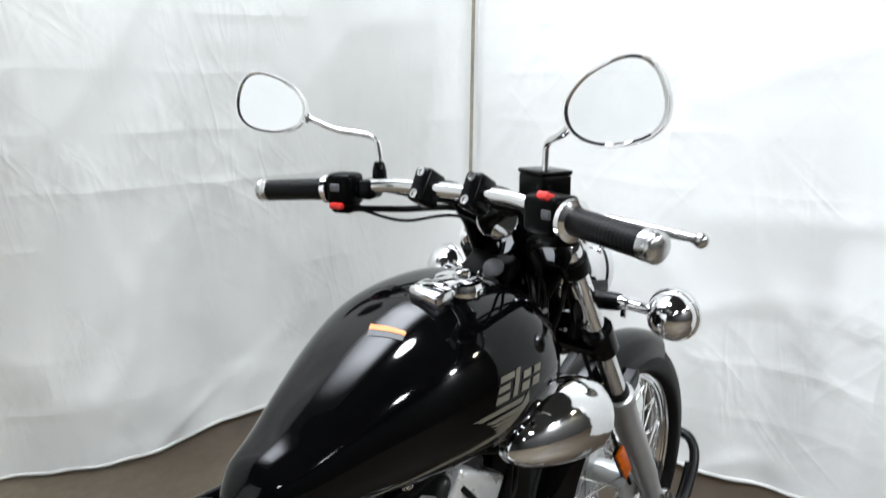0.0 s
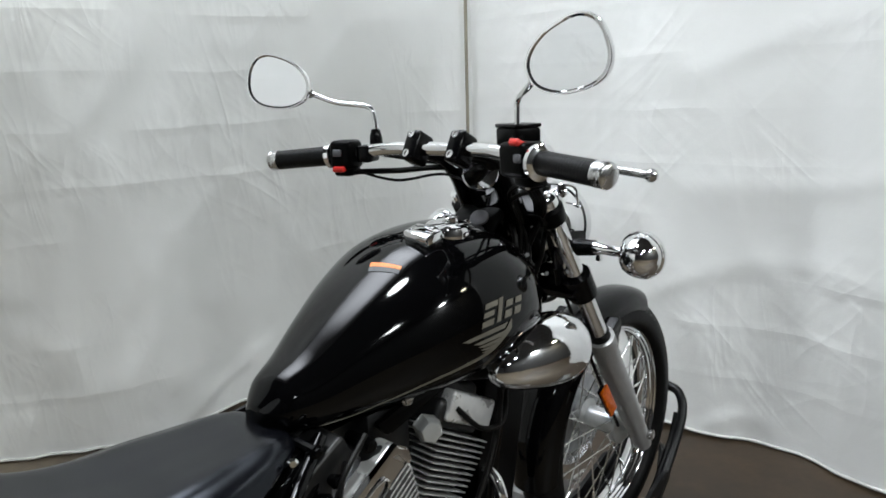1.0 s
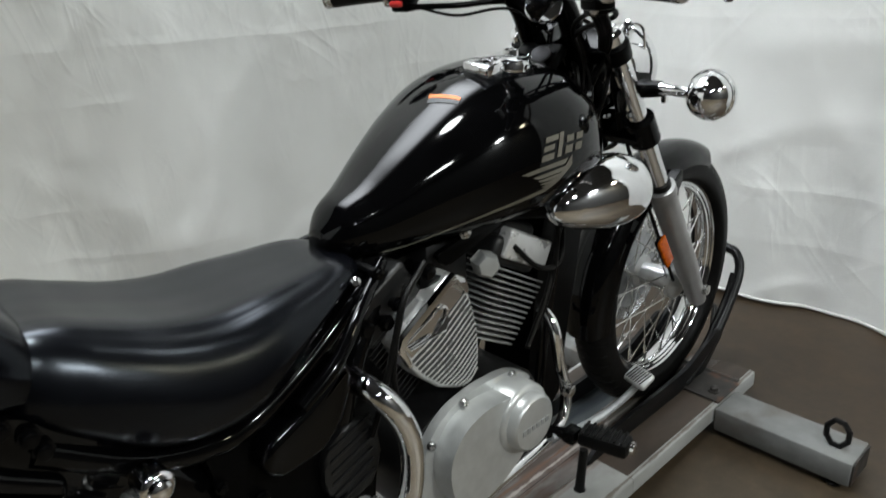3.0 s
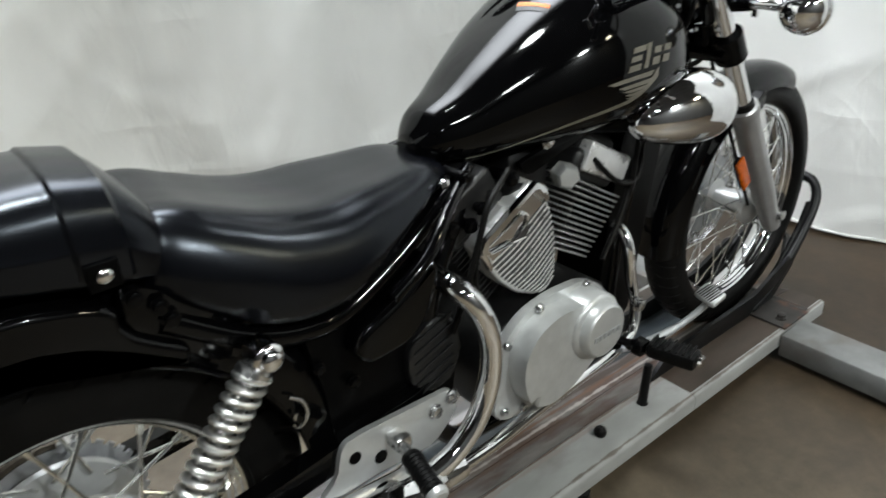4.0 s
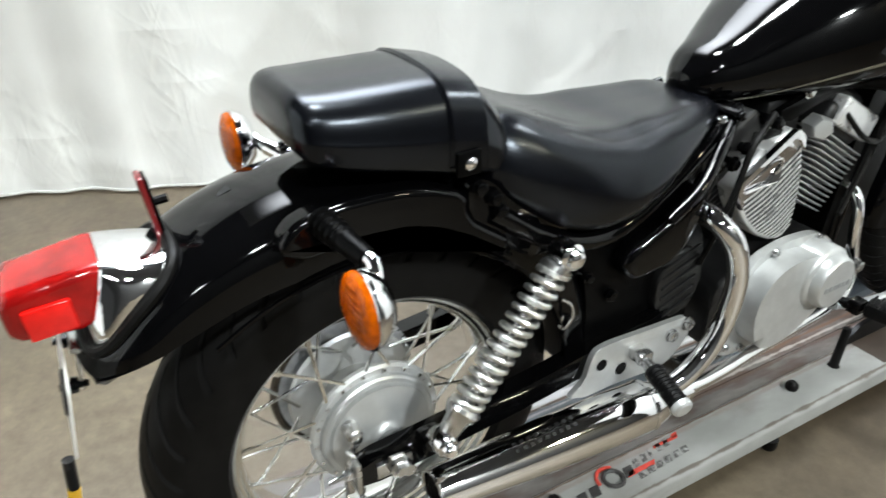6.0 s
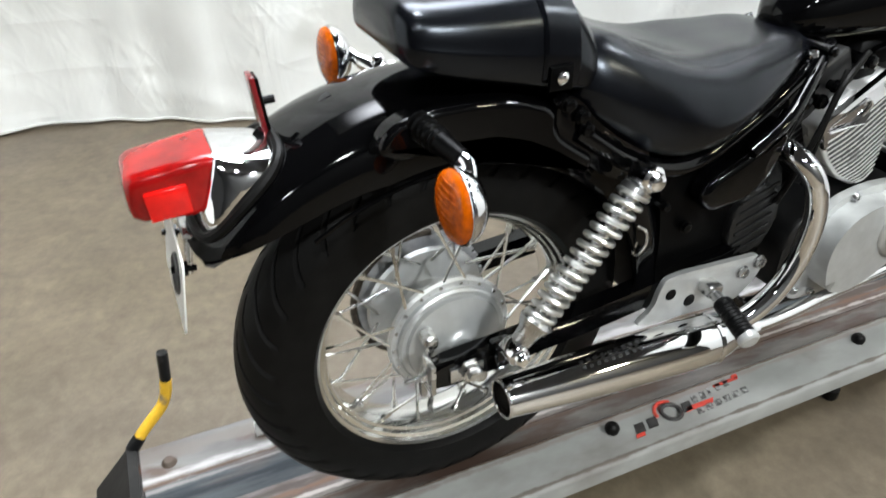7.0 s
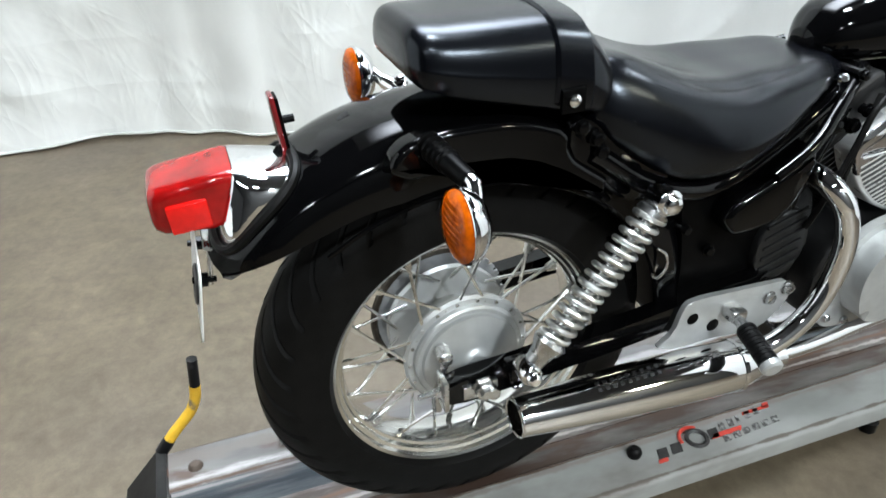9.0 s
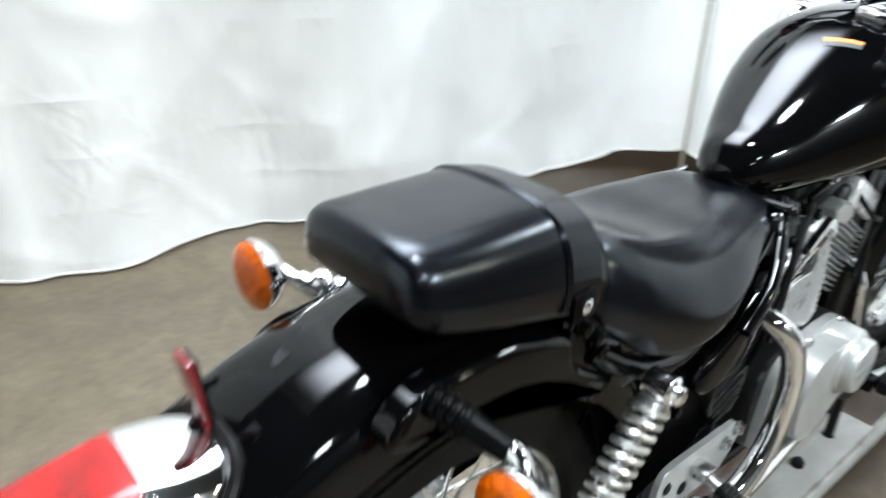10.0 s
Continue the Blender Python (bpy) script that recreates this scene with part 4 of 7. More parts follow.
TANK = [(0.553, 0.696, 0.662, 0.022), (0.562, 0.706, 0.656, 0.034), (0.58, 0.726, 0.652, 0.050), (0.62, 0.747, 0.648, 0.070), (0.68, 0.790, 0.645, 0.098), (0.75, 0.836, 0.642, 0.128), (0.82, 0.870, 0.640, 0.148), (0.90, 0.882, 0.638, 0.155), (0.97, 0.877, 0.639, 0.150), (1.03, 0.852, 0.645, 0.132), (1.075, 0.822, 0.657, 0.102), (1.10, 0.79, 0.675, 0.070), (1.108, 0.765, 0.69, 0.045)]


def tank_row(y):
    pts = TANK
    for i in range(len(pts) - 1):
        if y <= pts[i + 1][0] or i == len(pts) - 2:
            a, b = pts[max(0, i - 1)], pts[i]
            c, d = pts[i + 1], pts[min(len(pts) - 1, i + 2)]
            t = (y - b[0]) / (c[0] - b[0])
            out = []
            for k in (1, 2, 3):
                m1 = (c[k] - a[k]) / max(1e-6, c[0] - a[0]) * (c[0] - b[0])
                m2 = (d[k] - b[k]) / max(1e-6, d[0] - b[0]) * (c[0] - b[0])
                h = (2 * t ** 3 - 3 * t * t + 1) * b[k] + (t ** 3 - 2 * t * t + t) * m1 + (-2 * t ** 3 + 3 * t * t) * c[k] + (t ** 3 - t * t) * m2
                out.append(h)
            return out


def tank_point(y, deg, lift=0.0):
    """On the tank's skin at station y; 0 degrees is the right flank, 90 the top, -90 the underside."""
    top, bot, w = tank_row(y)
    zc = bot + 0.40 * (top - bot)
    a = radians(deg)
    c, s = math.cos(a), math.sin(a)
    n = 2.25 if s > 0 else 2.5
    x = math.copysign(abs(c) ** (2 / n), c) * (w + lift)
    if s > 0:
        z = zc + (top + lift - zc) * abs(s) ** (2 / n)
    else:
        z = zc - (zc - bot + lift) * abs(s) ** (2 / n)
    return Vector((x, y, z))


def skin_patch(a, b, c, d, nu, nv, lift, th=0.0007):
    """A thin patch on the tank between four corners (y, angle)."""
    bm = B()
    for h in (lift, lift - th):
        rings(bm, [[tank_point(*(a.lerp(b, i / nu).lerp(d.lerp(c, i / nu), j / nv)), h) for j in range(nv + 1)] for i in range(nu + 1)], False, False)
    return bm


def build_tank():
    bm = B()
    ys = sorted({round(TANK[0][0] + (TANK[-1][0] - TANK[0][0]) * (0.5 - 0.5 * math.cos(math.pi * k / 44)), 5) for k in range(45)})
    rings(bm, [[tank_point(y, 360 * j / 48) for j in range(48)] for y in ys])
    tank = part("fuel_tank", bm, PAINT, bike, "gloss black teardrop fuel tank", 60)
    # pinstripe, fins and plain slanted shapes on both flanks
    lane = curve([(0.618, -47, 0), (0.650, -39, 0), (0.692, -26, 0), (0.752, -18, 0), (0.806, -15.5, 0), (0.858, -12, 0), (0.893, -4, 0), (0.915, 1.5, 0)], 5)
    for s in (1, -1):
        def flank(d):
            return d if s > 0 else 180 - d

        def patch(name, corners, nu=4, nv=3):
            """Corners (y, angle): low back, low front, high front, high back."""
            a, b, c, d = [Vector((y, flank(g))) for y, g in corners]
            return part(name, skin_patch(a, b, c, d, nu, nv, 0.0012), GOLDGREY, tank)
        bm = B()
        rows = []
        for i, p in enumerate(lane):
            w = 0.9 + 1.1 * i / len(lane)
            rows.append([tank_point(p.x, flank(p.y + q), 0.0012) for q in (-w, 0, w)] + [tank_point(p.x, flank(p.y + q), 0.0004) for q in (w, 0, -w)])
        rings(bm, rows)
        part("stripe", bm, GOLDGREY, tank, "thin grey-gold stripe")
        for y0, y1, d, h in ((0.808, 0.905, 1.8, 1.3), (0.829, 0.906, -1.2, 1.5), (0.838, 0.901, -4.0, 1.6), (0.843, 0.893, -6.8, 1.6), (0.846, 0.883, -9.4, 1.5)):
            patch("stripe_fin", [(y0 + 0.012, d - h), (y1 - 0.008, d - h), (y1, d + h * 0.6), (y0, d + h * 0.2)])
        # slanted marks, each a stack of plain bars
        for y0, bars in ((0.846, ((0, 0.025, 4.6, 7.6), (0.001, 0.023, 9.3, 12.0), (0.002, 0.030, 13.7, 16.6))),
                         (0.879, ((0.000, 0.009, 4.6, 17.0),)),
                         (0.897, ((0.000, 0.017, 5.0, 8.8), (0.000, 0.017, 10.6, 14.0))),
                         (0.922, ((0.000, 0.017, 5.0, 8.8), (0.000, 0.017, 10.6, 14.0)))):
            for u0, u1, d0, d1 in bars:
                k0, k1 = 0.0011 * (d0 - 4.6), 0.0011 * (d1 - 4.6)
                patch("slanted_bar", [(y0 + u0 + k0, d0), (y0 + u1 + k0, d0), (y0 + u1 + k1, d1), (y0 + u0 + k1, d1)], 3, 2)
    # filler cap with hinged chrome cover
    n = Vector((0.10, -0.02, 1)).normalized()
    bm = B()
    lathe(bm, [(-0.006, 0.036), (0.004, 0.036), (0.010, 0.033), (0.013, 0.024), (0.014, 0)], (0.044, 0.899, 0.876), n, 32)
    cap = part("filler_cap", bm, CHROME, tank, "chrome hinged locking fuel cap")
    bm = B()
    box(bm, (0.047, 0.841, 0.877), (0.052, 0.036, 0.022), (10, 8, 0), 0.005)
    part("cap_hinge", bm, CHROME, cap)
    bm = B()
    box(bm, (0.046, 0.871, 0.886), (0.028, 0.046, 0.011), (0, 2, 0), 0.004)
    part("cap_latch", bm, CHROME, cap)
    bm = B()
    lathe(bm, [(-0.002, 0.013), (0.008, 0.012), (0.010, 0.008), (0.010, 0)], (0.043, 0.909, 0.888), n, 16)
    part("key_cover", bm, CHROME, cap)
    bm = B()
    box(bm, (0.074, 0.909, 0.872), (0.012, 0.028, 0.010), (0, 8, 20), 0.004)
    part("cap_tab", bm, CHROME, cap)
    for y, d in ((0.965, 80), (0.965, 100)):
        bm = B()
        lathe(bm, [(-0.003, 0.006), (0.003, 0.0055), (0.005, 0.003), (0.005, 0)], tank_point(y, d), n, 12)
        part("cap_bolt", bm, CHROME, cap)
    part("warning_label", skin_patch(Vector((0.7605, 86.2)), Vector((0.7755, 66.2)), Vector((0.7800, 67.3)), Vector((0.767, 87.5)), 10, 2, 0.001), LABELORANGE, tank, "orange warning label")
    part("warning_text", skin_patch(Vector((0.752, 84.0)), Vector((0.7690, 64.8)), Vector((0.7745, 66.0)), Vector((0.7595, 86.0)), 10, 2, 0.001), LABELGREY, tank, "grey small print below the label")


def seat_section(w, top, bot, kind, crease=1.0):
    """Half of a cushion's outline: t drops from the top, m from the middle, b rises from the foot."""
    if kind == "rider":
        smooth = [(0, 0.012), (0.30, 0.011), (0.50, 0.009), (0.66, 0.010), (0.76, 0.016), (0.84, 0.027), (0.90, 0.040), (0.95, 0.056), (0.985, 0.074)]
        folded = [(0, 0.016), (0.30, 0.0145), (0.50, 0.0135), (0.60, 0.0165), (0.665, 0.0215), (0.73, 0.0245), (0.81, 0.032), (0.90, 0.048), (0.98, 0.074)]
        half = [(a[0] + (b[0] - a[0]) * crease, "t", a[1] + (b[1] - a[1]) * crease) for a, b in zip(smooth, folded)] + [(1.0, "m", 0.026), (0.97, "b", 0.018), (0.88, "b", 0.003), (0.70, "b", 0)]
        k = min(1.0, (top - bot) / 0.13)
    else:
        half = [(0, "t", 0), (0.35, "t", 0.001), (0.62, "t", 0.005), (0.80, "t", 0.014), (0.91, "t", 0.027), (0.965, "t", 0.041), (0.995, "t", 0.057), (1.01, "m", 0.016), (0.99, "b", 0.014), (0.93, "b", 0.002), (0.72, "b", 0)]
        k = min(1.0, (top - bot) / 0.10)
    from_line = {"t": lambda d: top - d * k, "m": lambda d: 0.5 * (top + bot) - d * k, "b": lambda d: bot + d * k}
    return [(u * w, from_line[line](d)) for u, line, d in half]


def seat_loft(table, kind, n=5):
    path = curve([Vector((a, b, c)) for a, b, c, d in table], n)
    wid = curve([Vector((a, d, 0)) for a, b, c, d in table], n)
    rows = []
    for p, q in zip(path, wid):
        half = curve([Vector((x, z, 0)) for x, z in seat_section(q.y, p.y, p.z, kind, interp([(0.15, 0.0), (0.24, 0.75), (0.32, 1.0), (0.46, 0.95), (0.555, 0.25)], p.x))], 3)
        right = [(v.x, p.x, v.y) for v in half]
        left = [(-v.x, p.x, v.y) for v in half[::-1]][:-1]
        rows.append(right + left[:])
    bm = B()
    rings(bm, rows)
    return bm


RIDER = [(0.135, 0.700, 0.664, 0.088), (0.147, 0.722, 0.650, 0.108), (0.168, 0.735, 0.632, 0.122), (0.205, 0.735, 0.604, 0.134), (0.25, 0.718, 0.576, 0.144), (0.30, 0.700, 0.563, 0.151), (0.36, 0.687, 0.566, 0.150), (0.42, 0.684, 0.588, 0.137), (0.48, 0.679, 0.618, 0.115), (0.53, 0.677, 0.638, 0.092), (0.560, 0.672, 0.648, 0.074), (0.572, 0.666, 0.654, 0.055)]
PILLION = [(-0.072, 0.766, 0.742, 0.054), (-0.068, 0.781, 0.733, 0.074), (-0.054, 0.790, 0.722, 0.089), (-0.020, 0.790, 0.711, 0.096), (0.03, 0.790, 0.699, 0.100), (0.10, 0.789, 0.682, 0.102), (0.132, 0.780, 0.675, 0.100), (0.158, 0.754, 0.668, 0.094), (0.176, 0.730, 0.664, 0.082), (0.183, 0.714, 0.670, 0.064)]


def build_seats():
    part("rider_seat", seat_loft(RIDER, "rider"), VINYL, bike, "black vinyl scooped rider seat", 70)
    pil = part("pillion_seat", seat_loft(PILLION, "pillion"), VINYL, bike, "black vinyl padded pillion seat", 70)
    pil.location.x = 0.022
    # strap over the pillion
    def strap(y0, y1, lift, name, mat):
        bm = B()
        rows = []
        for y in (y0, y0 + 0.004, y1 - 0.004, y1):
            t = [interp_row(PILLION, y, k) for k in (1, 2, 3)]
            up = lift if y0 < y < y1 else lift * 0.3
            half = curve([Vector((x * (1 + up / t[2]), z + up * (1 - x / t[2] * 0.6), 0)) for x, z in seat_section(t[2], t[0], t[1], "pillion")[:9]], 3)
            rows.append([(v.x, y, v.y) for v in half][::-1] + [(-v.x, y, v.y) for v in half[1:]])
        inner = [[(x * 0.985, y, z - 0.003) for x, y, z in r] for r in rows]
        rings(bm, rows, False, False)
        rings(bm, inner, False, False)
        for a, b in ((rows[0], inner[0]), (rows[-1], inner[-1])):
            rings(bm, [a, b], False, False)
        return part(name, bm, mat, pil, "flat black vinyl strap")
    strap(0.086, 0.136, 0.0045, "strap", VINYL)
    for s in (1, -1):
        bm = B()
        box(bm, (s * 0.107, 0.106, 0.699), (0.006, 0.030, 0.028), (0, 0, 0), 0.0015)
        part("strap_tab", bm, PLASTIC, pil)
        bm = B()
        lathe(bm, [(0, 0.0075), (0.003, 0.0075), (0.005, 0.005), (0.006, 0)], (s * 0.110, 0.106, 0.700), (s, 0, 0), 14)
        part("strap_bolt", bm, CHROME, pil, "bright domed bolt")


def interp_row(table, y, k):
    for a, b in zip(table, table[1:]):
        if y <= b[0]:
            t = (y - a[0]) / (b[0] - a[0])
            return a[k] + (b[k] - a[k]) * t
    return table[-1][k]


def fender(name, centre, R, half, drop, a0, a1, label, flare=0.0, n=40, scoop=0.0):
    """A curved mudguard: crown of radius R, skirts that reach down by drop."""
    bm = B()
    rows = []
    for i in range(n + 1):
        t = i / n
        a = a0 + (a1 - a0) * t
        w, d = half(t), drop(t)
        r = R + flare * max(0, t - 0.70) / 0.30
        sec = [(0, 0), (0.12, -0.0002), (0.24, -0.0009), (0.35, -0.002), (0.50, -0.0055), (0.65, -0.010), (0.76, -0.017), (0.86, -0.026), (0.93, -0.037), (0.97, -0.050), (1.0, -d)]
        # towards a flared tail the section turns boxier
        k = max(0.0, t - 0.70) / 0.30 if flare else 0.0
        sec = [(u, max(v * (1 - 0.5 * k), -d)) for u, v in sec]
        ring = [(u * w, r + v) for u, v in sec]
        ring = [(-x, q) for x, q in ring[::-1]] + ring[1:]
        th = 0.003
        inner = [(x * (1 - th / w), q - (th if abs(x) < w * 0.9 else 0)) for x, q in ring[::-1]]
        rows.append([polar(centre, q, a - scoop * max(0.0, (t - 0.6) / 0.4) * max(0.0, 1 - (abs(x) / w / 0.90) ** 4.0), x) for x, q in ring + inner])
    rings(bm, rows)
    return part(name, bm, PAINT, bike, label, 50)


def build_fenders():
    def half(t):
        return 0.098 - 0.004 * max(0, t - 0.75) / 0.25 - 0.026 * (max(0, t - 0.92) / 0.08) ** 2

    def drop(t):
        return 0.086 - 0.002 * t - 0.055 * (max(0, t - 0.84) / 0.16) ** 2.4
    rf = fender("rear_fender", Vector((0.006, 0, 0.311)), 0.376, half, drop, 4, 143.7, "gloss black rear mudguard", 0.006, 70)
    # edge bead
    for s in (1, -1):
        bm = B()
        tube(bm, [polar(FC, 0.376 + 0.006 * max(0, t - 0.70) / 0.30 - drop(t), 4 + 141 * t, 0.006 + s * half(t)) for t in [k / 40 for k in range(36)]], 0.003, 6)
        part("edge_bead", bm, PAINT, rf)
    # fender stay: the formed strut outside the skirt
    for s in (1, -1):
        bm = B()
        up = [(-0.108, 0.645), (-0.103, 0.662), (-0.090, 0.675), (-0.068, 0.682), (-0.036, 0.686), (0.003, 0.686), (0.037, 0.683), (0.072, 0.675), (0.100, 0.664), (0.111, 0.653), (0.109, 0.640), (0.119, 0.623), (0.144, 0.604), (0.169, 0.587)]
        dn = [(0.164, 0.563), (0.139, 0.578), (0.106, 0.602), (0.068, 0.622), (0.032, 0.633), (-0.010, 0.636), (-0.044, 0.635), (-0.083, 0.633)]
        low = 0.0 if s > 0 else 0.045
        slab_soft(bm, rounded([(y, z - low) for y, z in up + dn], 0.008, 3), s * 0.098, s * 0.125, 0.009, 6)
        part("fender_stay", bm, PAINT, rf, "arched black steel stay", 50)
        bm = B()
        slab(bm, rounded([(0.112, 0.648), (0.124, 0.672), (0.146, 0.662), (0.190, 0.618), (0.268, 0.586), (0.264, 0.548), (0.225, 0.538), (0.186, 0.556), (0.152, 0.592), (0.126, 0.614)], 0.012, 3), s * 0.100, s * 0.112, 0.004, 2)
        part("shock_bracket", bm, PAINT, rf, "black shock absorber bracket")
    for (y, z) in ((0.128, 0.660), (0.149, 0.642), (0.157, 0.624)):
        for s in (1, -1):
            bm = B()
            bolt(bm, (s * 0.116, y, z), (s, 0, 0), 0.008, 0.008)
            part("stay_bolt", bm, SATIN, rf)
    def decal(name, x0, x1, a0, a1, mat, label):
        bm = B()
        for lift in (0.0016, 0.0006):
            rings(bm, [[polar(FC, 0.376 + lift - 0.0155 * (abs(x - 0.006) / 0.085) ** 2.2, a, x) for x in [x0 + (x1 - x0) * k / 4 for k in range(5)]] for a in [a0 + (a1 - a0) * k / 3 for k in range(4)]], False, False)
        part(name, bm, mat, rf, label)
    decal("smudge_label", -0.058, -0.006, 108.0, 110.4, SMUDGE, "small grey worn label")
    decal("black_patch", -0.022, 0.042, 117.0, 119.9, MATTBLACK, "matt black square patch")
    decal("patch_tail", -0.026, -0.012, 119.9, 122.3, MATTBLACK, "matt black strip beside the patch")
    ff = fender("front_fender", FA, 0.327, lambda t: 0.058 - 0.008 * abs(2 * t - 1) ** 3, lambda t: 0.052, 64, 186, "gloss black front mudguard")
    for s in (1, -1):
        bm = B()
        slab(bm, rounded([(1.36, 0.56), (1.42, 0.60), (1.43, 0.57), (1.375, 0.52)], 0.01), s * 0.056, s * 0.076, 0.002)
        part("fender_bracket", bm, SATIN, ff)


def fork_at(z, x, off=0.0):
    """On the fork leg's axis at height z; off metres forward of it, square to it."""
    k = (z - 0.300) / 0.561
    return Vector((x, 1.484 - 0.360 * k + off * 0.84, z + off * 0.54))


def build_front():
    for s in (1, -1):
        bm = B()
        tube(bm, [fork_at(0.55, s * 0.096), fork_at(0.896, s * 0.096)], 0.0185, 20)
        leg = part("fork_leg", bm, CHROME, bike, "chrome upper fork tube")
        bm = B()
        P = [fork_at(z, s * 0.096) for z in (0.262, 0.268, 0.30, 0.33, 0.36, 0.54, 0.572, 0.576, 0.592, 0.594)]
        tube(bm, P, [0.012, 0.020, 0.0225, 0.0225, 0.0255, 0.0265, 0.0265, 0.0295, 0.0295, 0.022], 24)
        part("fork_slider", bm, FORKGREY, leg, "grey enamelled lower fork slider")
        bm = B()
        tube(bm, [fork_at(0.592, s * 0.096), fork_at(0.604, s * 0.096)], 0.0225, 20)
        part("dust_seal", bm, RUBBER, leg)
        bm = B()
        c = fork_at(0.490, s * 0.096, -0.066)
        box(bm, (s * 0.106, c.y, c.z), (0.010, 0.022, 0.076), (33.5, 0, 0), 0.002)
        part("reflector_bracket", bm, PLASTIC, leg)
        bm = B()
        box(bm, (s * 0.1125, c.y, c.z), (0.006, 0.028, 0.080), (33.5, 0, 0), 0.002)
        part("fork_reflector", bm, AMBER, leg, "amber side reflector")
        bm = B()
        tube(bm, [fork_at(0.700, s * 0.096), fork_at(0.745, s * 0.096)], 0.029, 20)
        part("fork_clamp", bm, SATIN, leg, "black fork clamp")
        bm = B()
        tube(bm, [fork_at(0.858, s * 0.095), fork_at(0.861, s * 0.095), fork_at(0.884, s * 0.095), fork_at(0.888, s * 0.095)], [0.022, 0.025, 0.026, 0.022], 20)
        part("upper_fork_cover", bm, PLASTIC, leg, "black upper fork cover")
        bm = B()
        tube(bm, [fork_at(0.890, s * 0.094), fork_at(0.902, s * 0.094), fork_at(0.905, s * 0.094), fork_at(0.906, s * 0.094), fork_at(0.914, s * 0.094)], [0.0215, 0.0205, 0.016, 0.011, 0.010], 20)
        part("fork_cap", bm, CHROME, leg)
    for z, nm in ((0.722, "lower_yoke"), (0.880, "upper_yoke")):
        bm = B()
        c = fork_at(z, 0)
        box(bm, c, (0.222 if z < 0.8 else 0.206, 0.066, 0.034), (33, 0, 0), 0.010, 3)
        part(nm, bm, SATIN, bike, "black cast fork yoke")
    bm = B()
    tube(bm, [fork_at(0.70, 0, -0.03), fork_at(0.92, 0, -0.03)], 0.030, 18)
    part("steering_head", bm, PAINT, bike)
    # black block added to fill the see-through gap at the steering head
    bm = B()
    box(bm, fork_at(0.800, 0, 0.020), (0.070, 0.050, 0.110), (33, 0, 0), 0.014, 3)
    part("headstock_filler", bm, PLASTIC, bike, "black filler block behind the steering head wiring")
    # loom, clips and pinch bolts round the steering head
    loom = ([(0.052, 1.120, 0.862), (0.060, 1.085, 0.822), (0.050, 1.072, 0.770), (0.042, 1.060, 0.712)], [(0.030, 1.080, 0.872), (0.062, 1.055, 0.836), (0.066, 1.050, 0.780), (0.054, 1.040, 0.716)], [(0.074, 1.135, 0.850), (0.082, 1.110, 0.805), (0.070, 1.100, 0.752), (0.062, 1.080, 0.700)], [(-0.030, 1.090, 0.872), (-0.050, 1.060, 0.830), (-0.046, 1.050, 0.770), (-0.040, 1.036, 0.716)])
    for k, pts in enumerate(loom):
        bm = B()
        tube(bm, curve(pts, 7), 0.0042 + 0.0012 * (k % 2), 8)
        part("wiring_loom", bm, RUBBER, bike)
    for x, y, z, r in ((0.083, 1.058, 0.809, 0.0060), (0.086, 1.113, 0.764, 0.0050), (0.096, 1.166, 0.757, 0.0055), (0.070, 1.030, 0.770, 0.0050), (0.060, 1.026, 0.740, 0.0045)):
        bm = B()
        lathe(bm, [(-0.012, r * 0.6), (0, r * 0.6), (0, r), (0.005, r), (0.007, r * 0.7), (0.007, 0)], (x, y, z), (0.8, -0.55, 0.25), 6)
        part("pinch_bolt", bm, CHROME, bike, "small bright bolt")
    for s in (1, -1):
        bm = B()
        lathe(bm, [(-0.012, 0.010), (0.004, 0.010), (0.006, 0.007), (0.014, 0.007), (0.015, 0)], (s * 0.080, 1.176, 0.905), (s * 0.35, -0.75, 0.55), 6)
        box(bm, (s * 0.074, 1.180, 0.890), (0.010, 0.024, 0.030), (33, 0, 0), 0.002)
        part("headlight_bolt", bm, CHROME, bike, "bright headlight bracket bolt")
    # headlight
    hl = Vector((0, 1.258, 0.822))
    ax = Vector((0, 0.995, -0.10)).normalized()
    bm = B()
    lathe(bm, [(-0.095, 0), (-0.094, 0.016), (-0.086, 0.038), (-0.070, 0.056), (-0.048, 0.068), (-0.022, 0.075), (0, 0.077), (0.012, 0.077)], hl, ax, 36)
    head = part("headlight", bm, CHROME, bike, "chrome round headlight shell", 60)
    bm = B()
    lathe(bm, [(0.008, 0.080), (0.018, 0.083), (0.026, 0.080), (0.028, 0.074), (0.020, 0.072)], hl, ax, 36)
    part("bezel", bm, CHROME, head)
    bm = B()
    lathe(bm, [(0.020, 0.073), (0.030, 0.062), (0.036, 0.036), (0.038, 0)], hl, ax, 36)
    part("lens", bm, GLASS, head)
    bm = B()
    tube(bm, curve([(0.030, 1.19, 0.884), (0.052, 1.225, 0.906), (0.066, 1.250, 0.894), (0.064, 1.262, 0.84)], 6), 0.0025, 8)
    part("wire_guard", bm, CHROME, head, "thin chrome wire loop")
    for s in (1, -1):
        bm = B()
        slab(bm, rounded([(1.13, 0.80), (1.18, 0.83), (1.245, 0.82), (1.245, 0.79), (1.20, 0.78), (1.14, 0.76)], 0.012), s * 0.086, s * 0.091, 0.001)
        part("headlight_bracket", bm, SATIN, bike)
    # front turn signals
    for s in (1, -1):
        c = Vector((s * 0.228, 1.192, 0.799))
        bm = B()
        tube(bm, [(s * 0.100, 1.190, 0.800), (s * 0.142, 1.190, 0.803)], [0.017, 0.014], 14)
        sig = part("front_turn_signal", bm, SATIN, bike, "chrome bullet front turn signal")
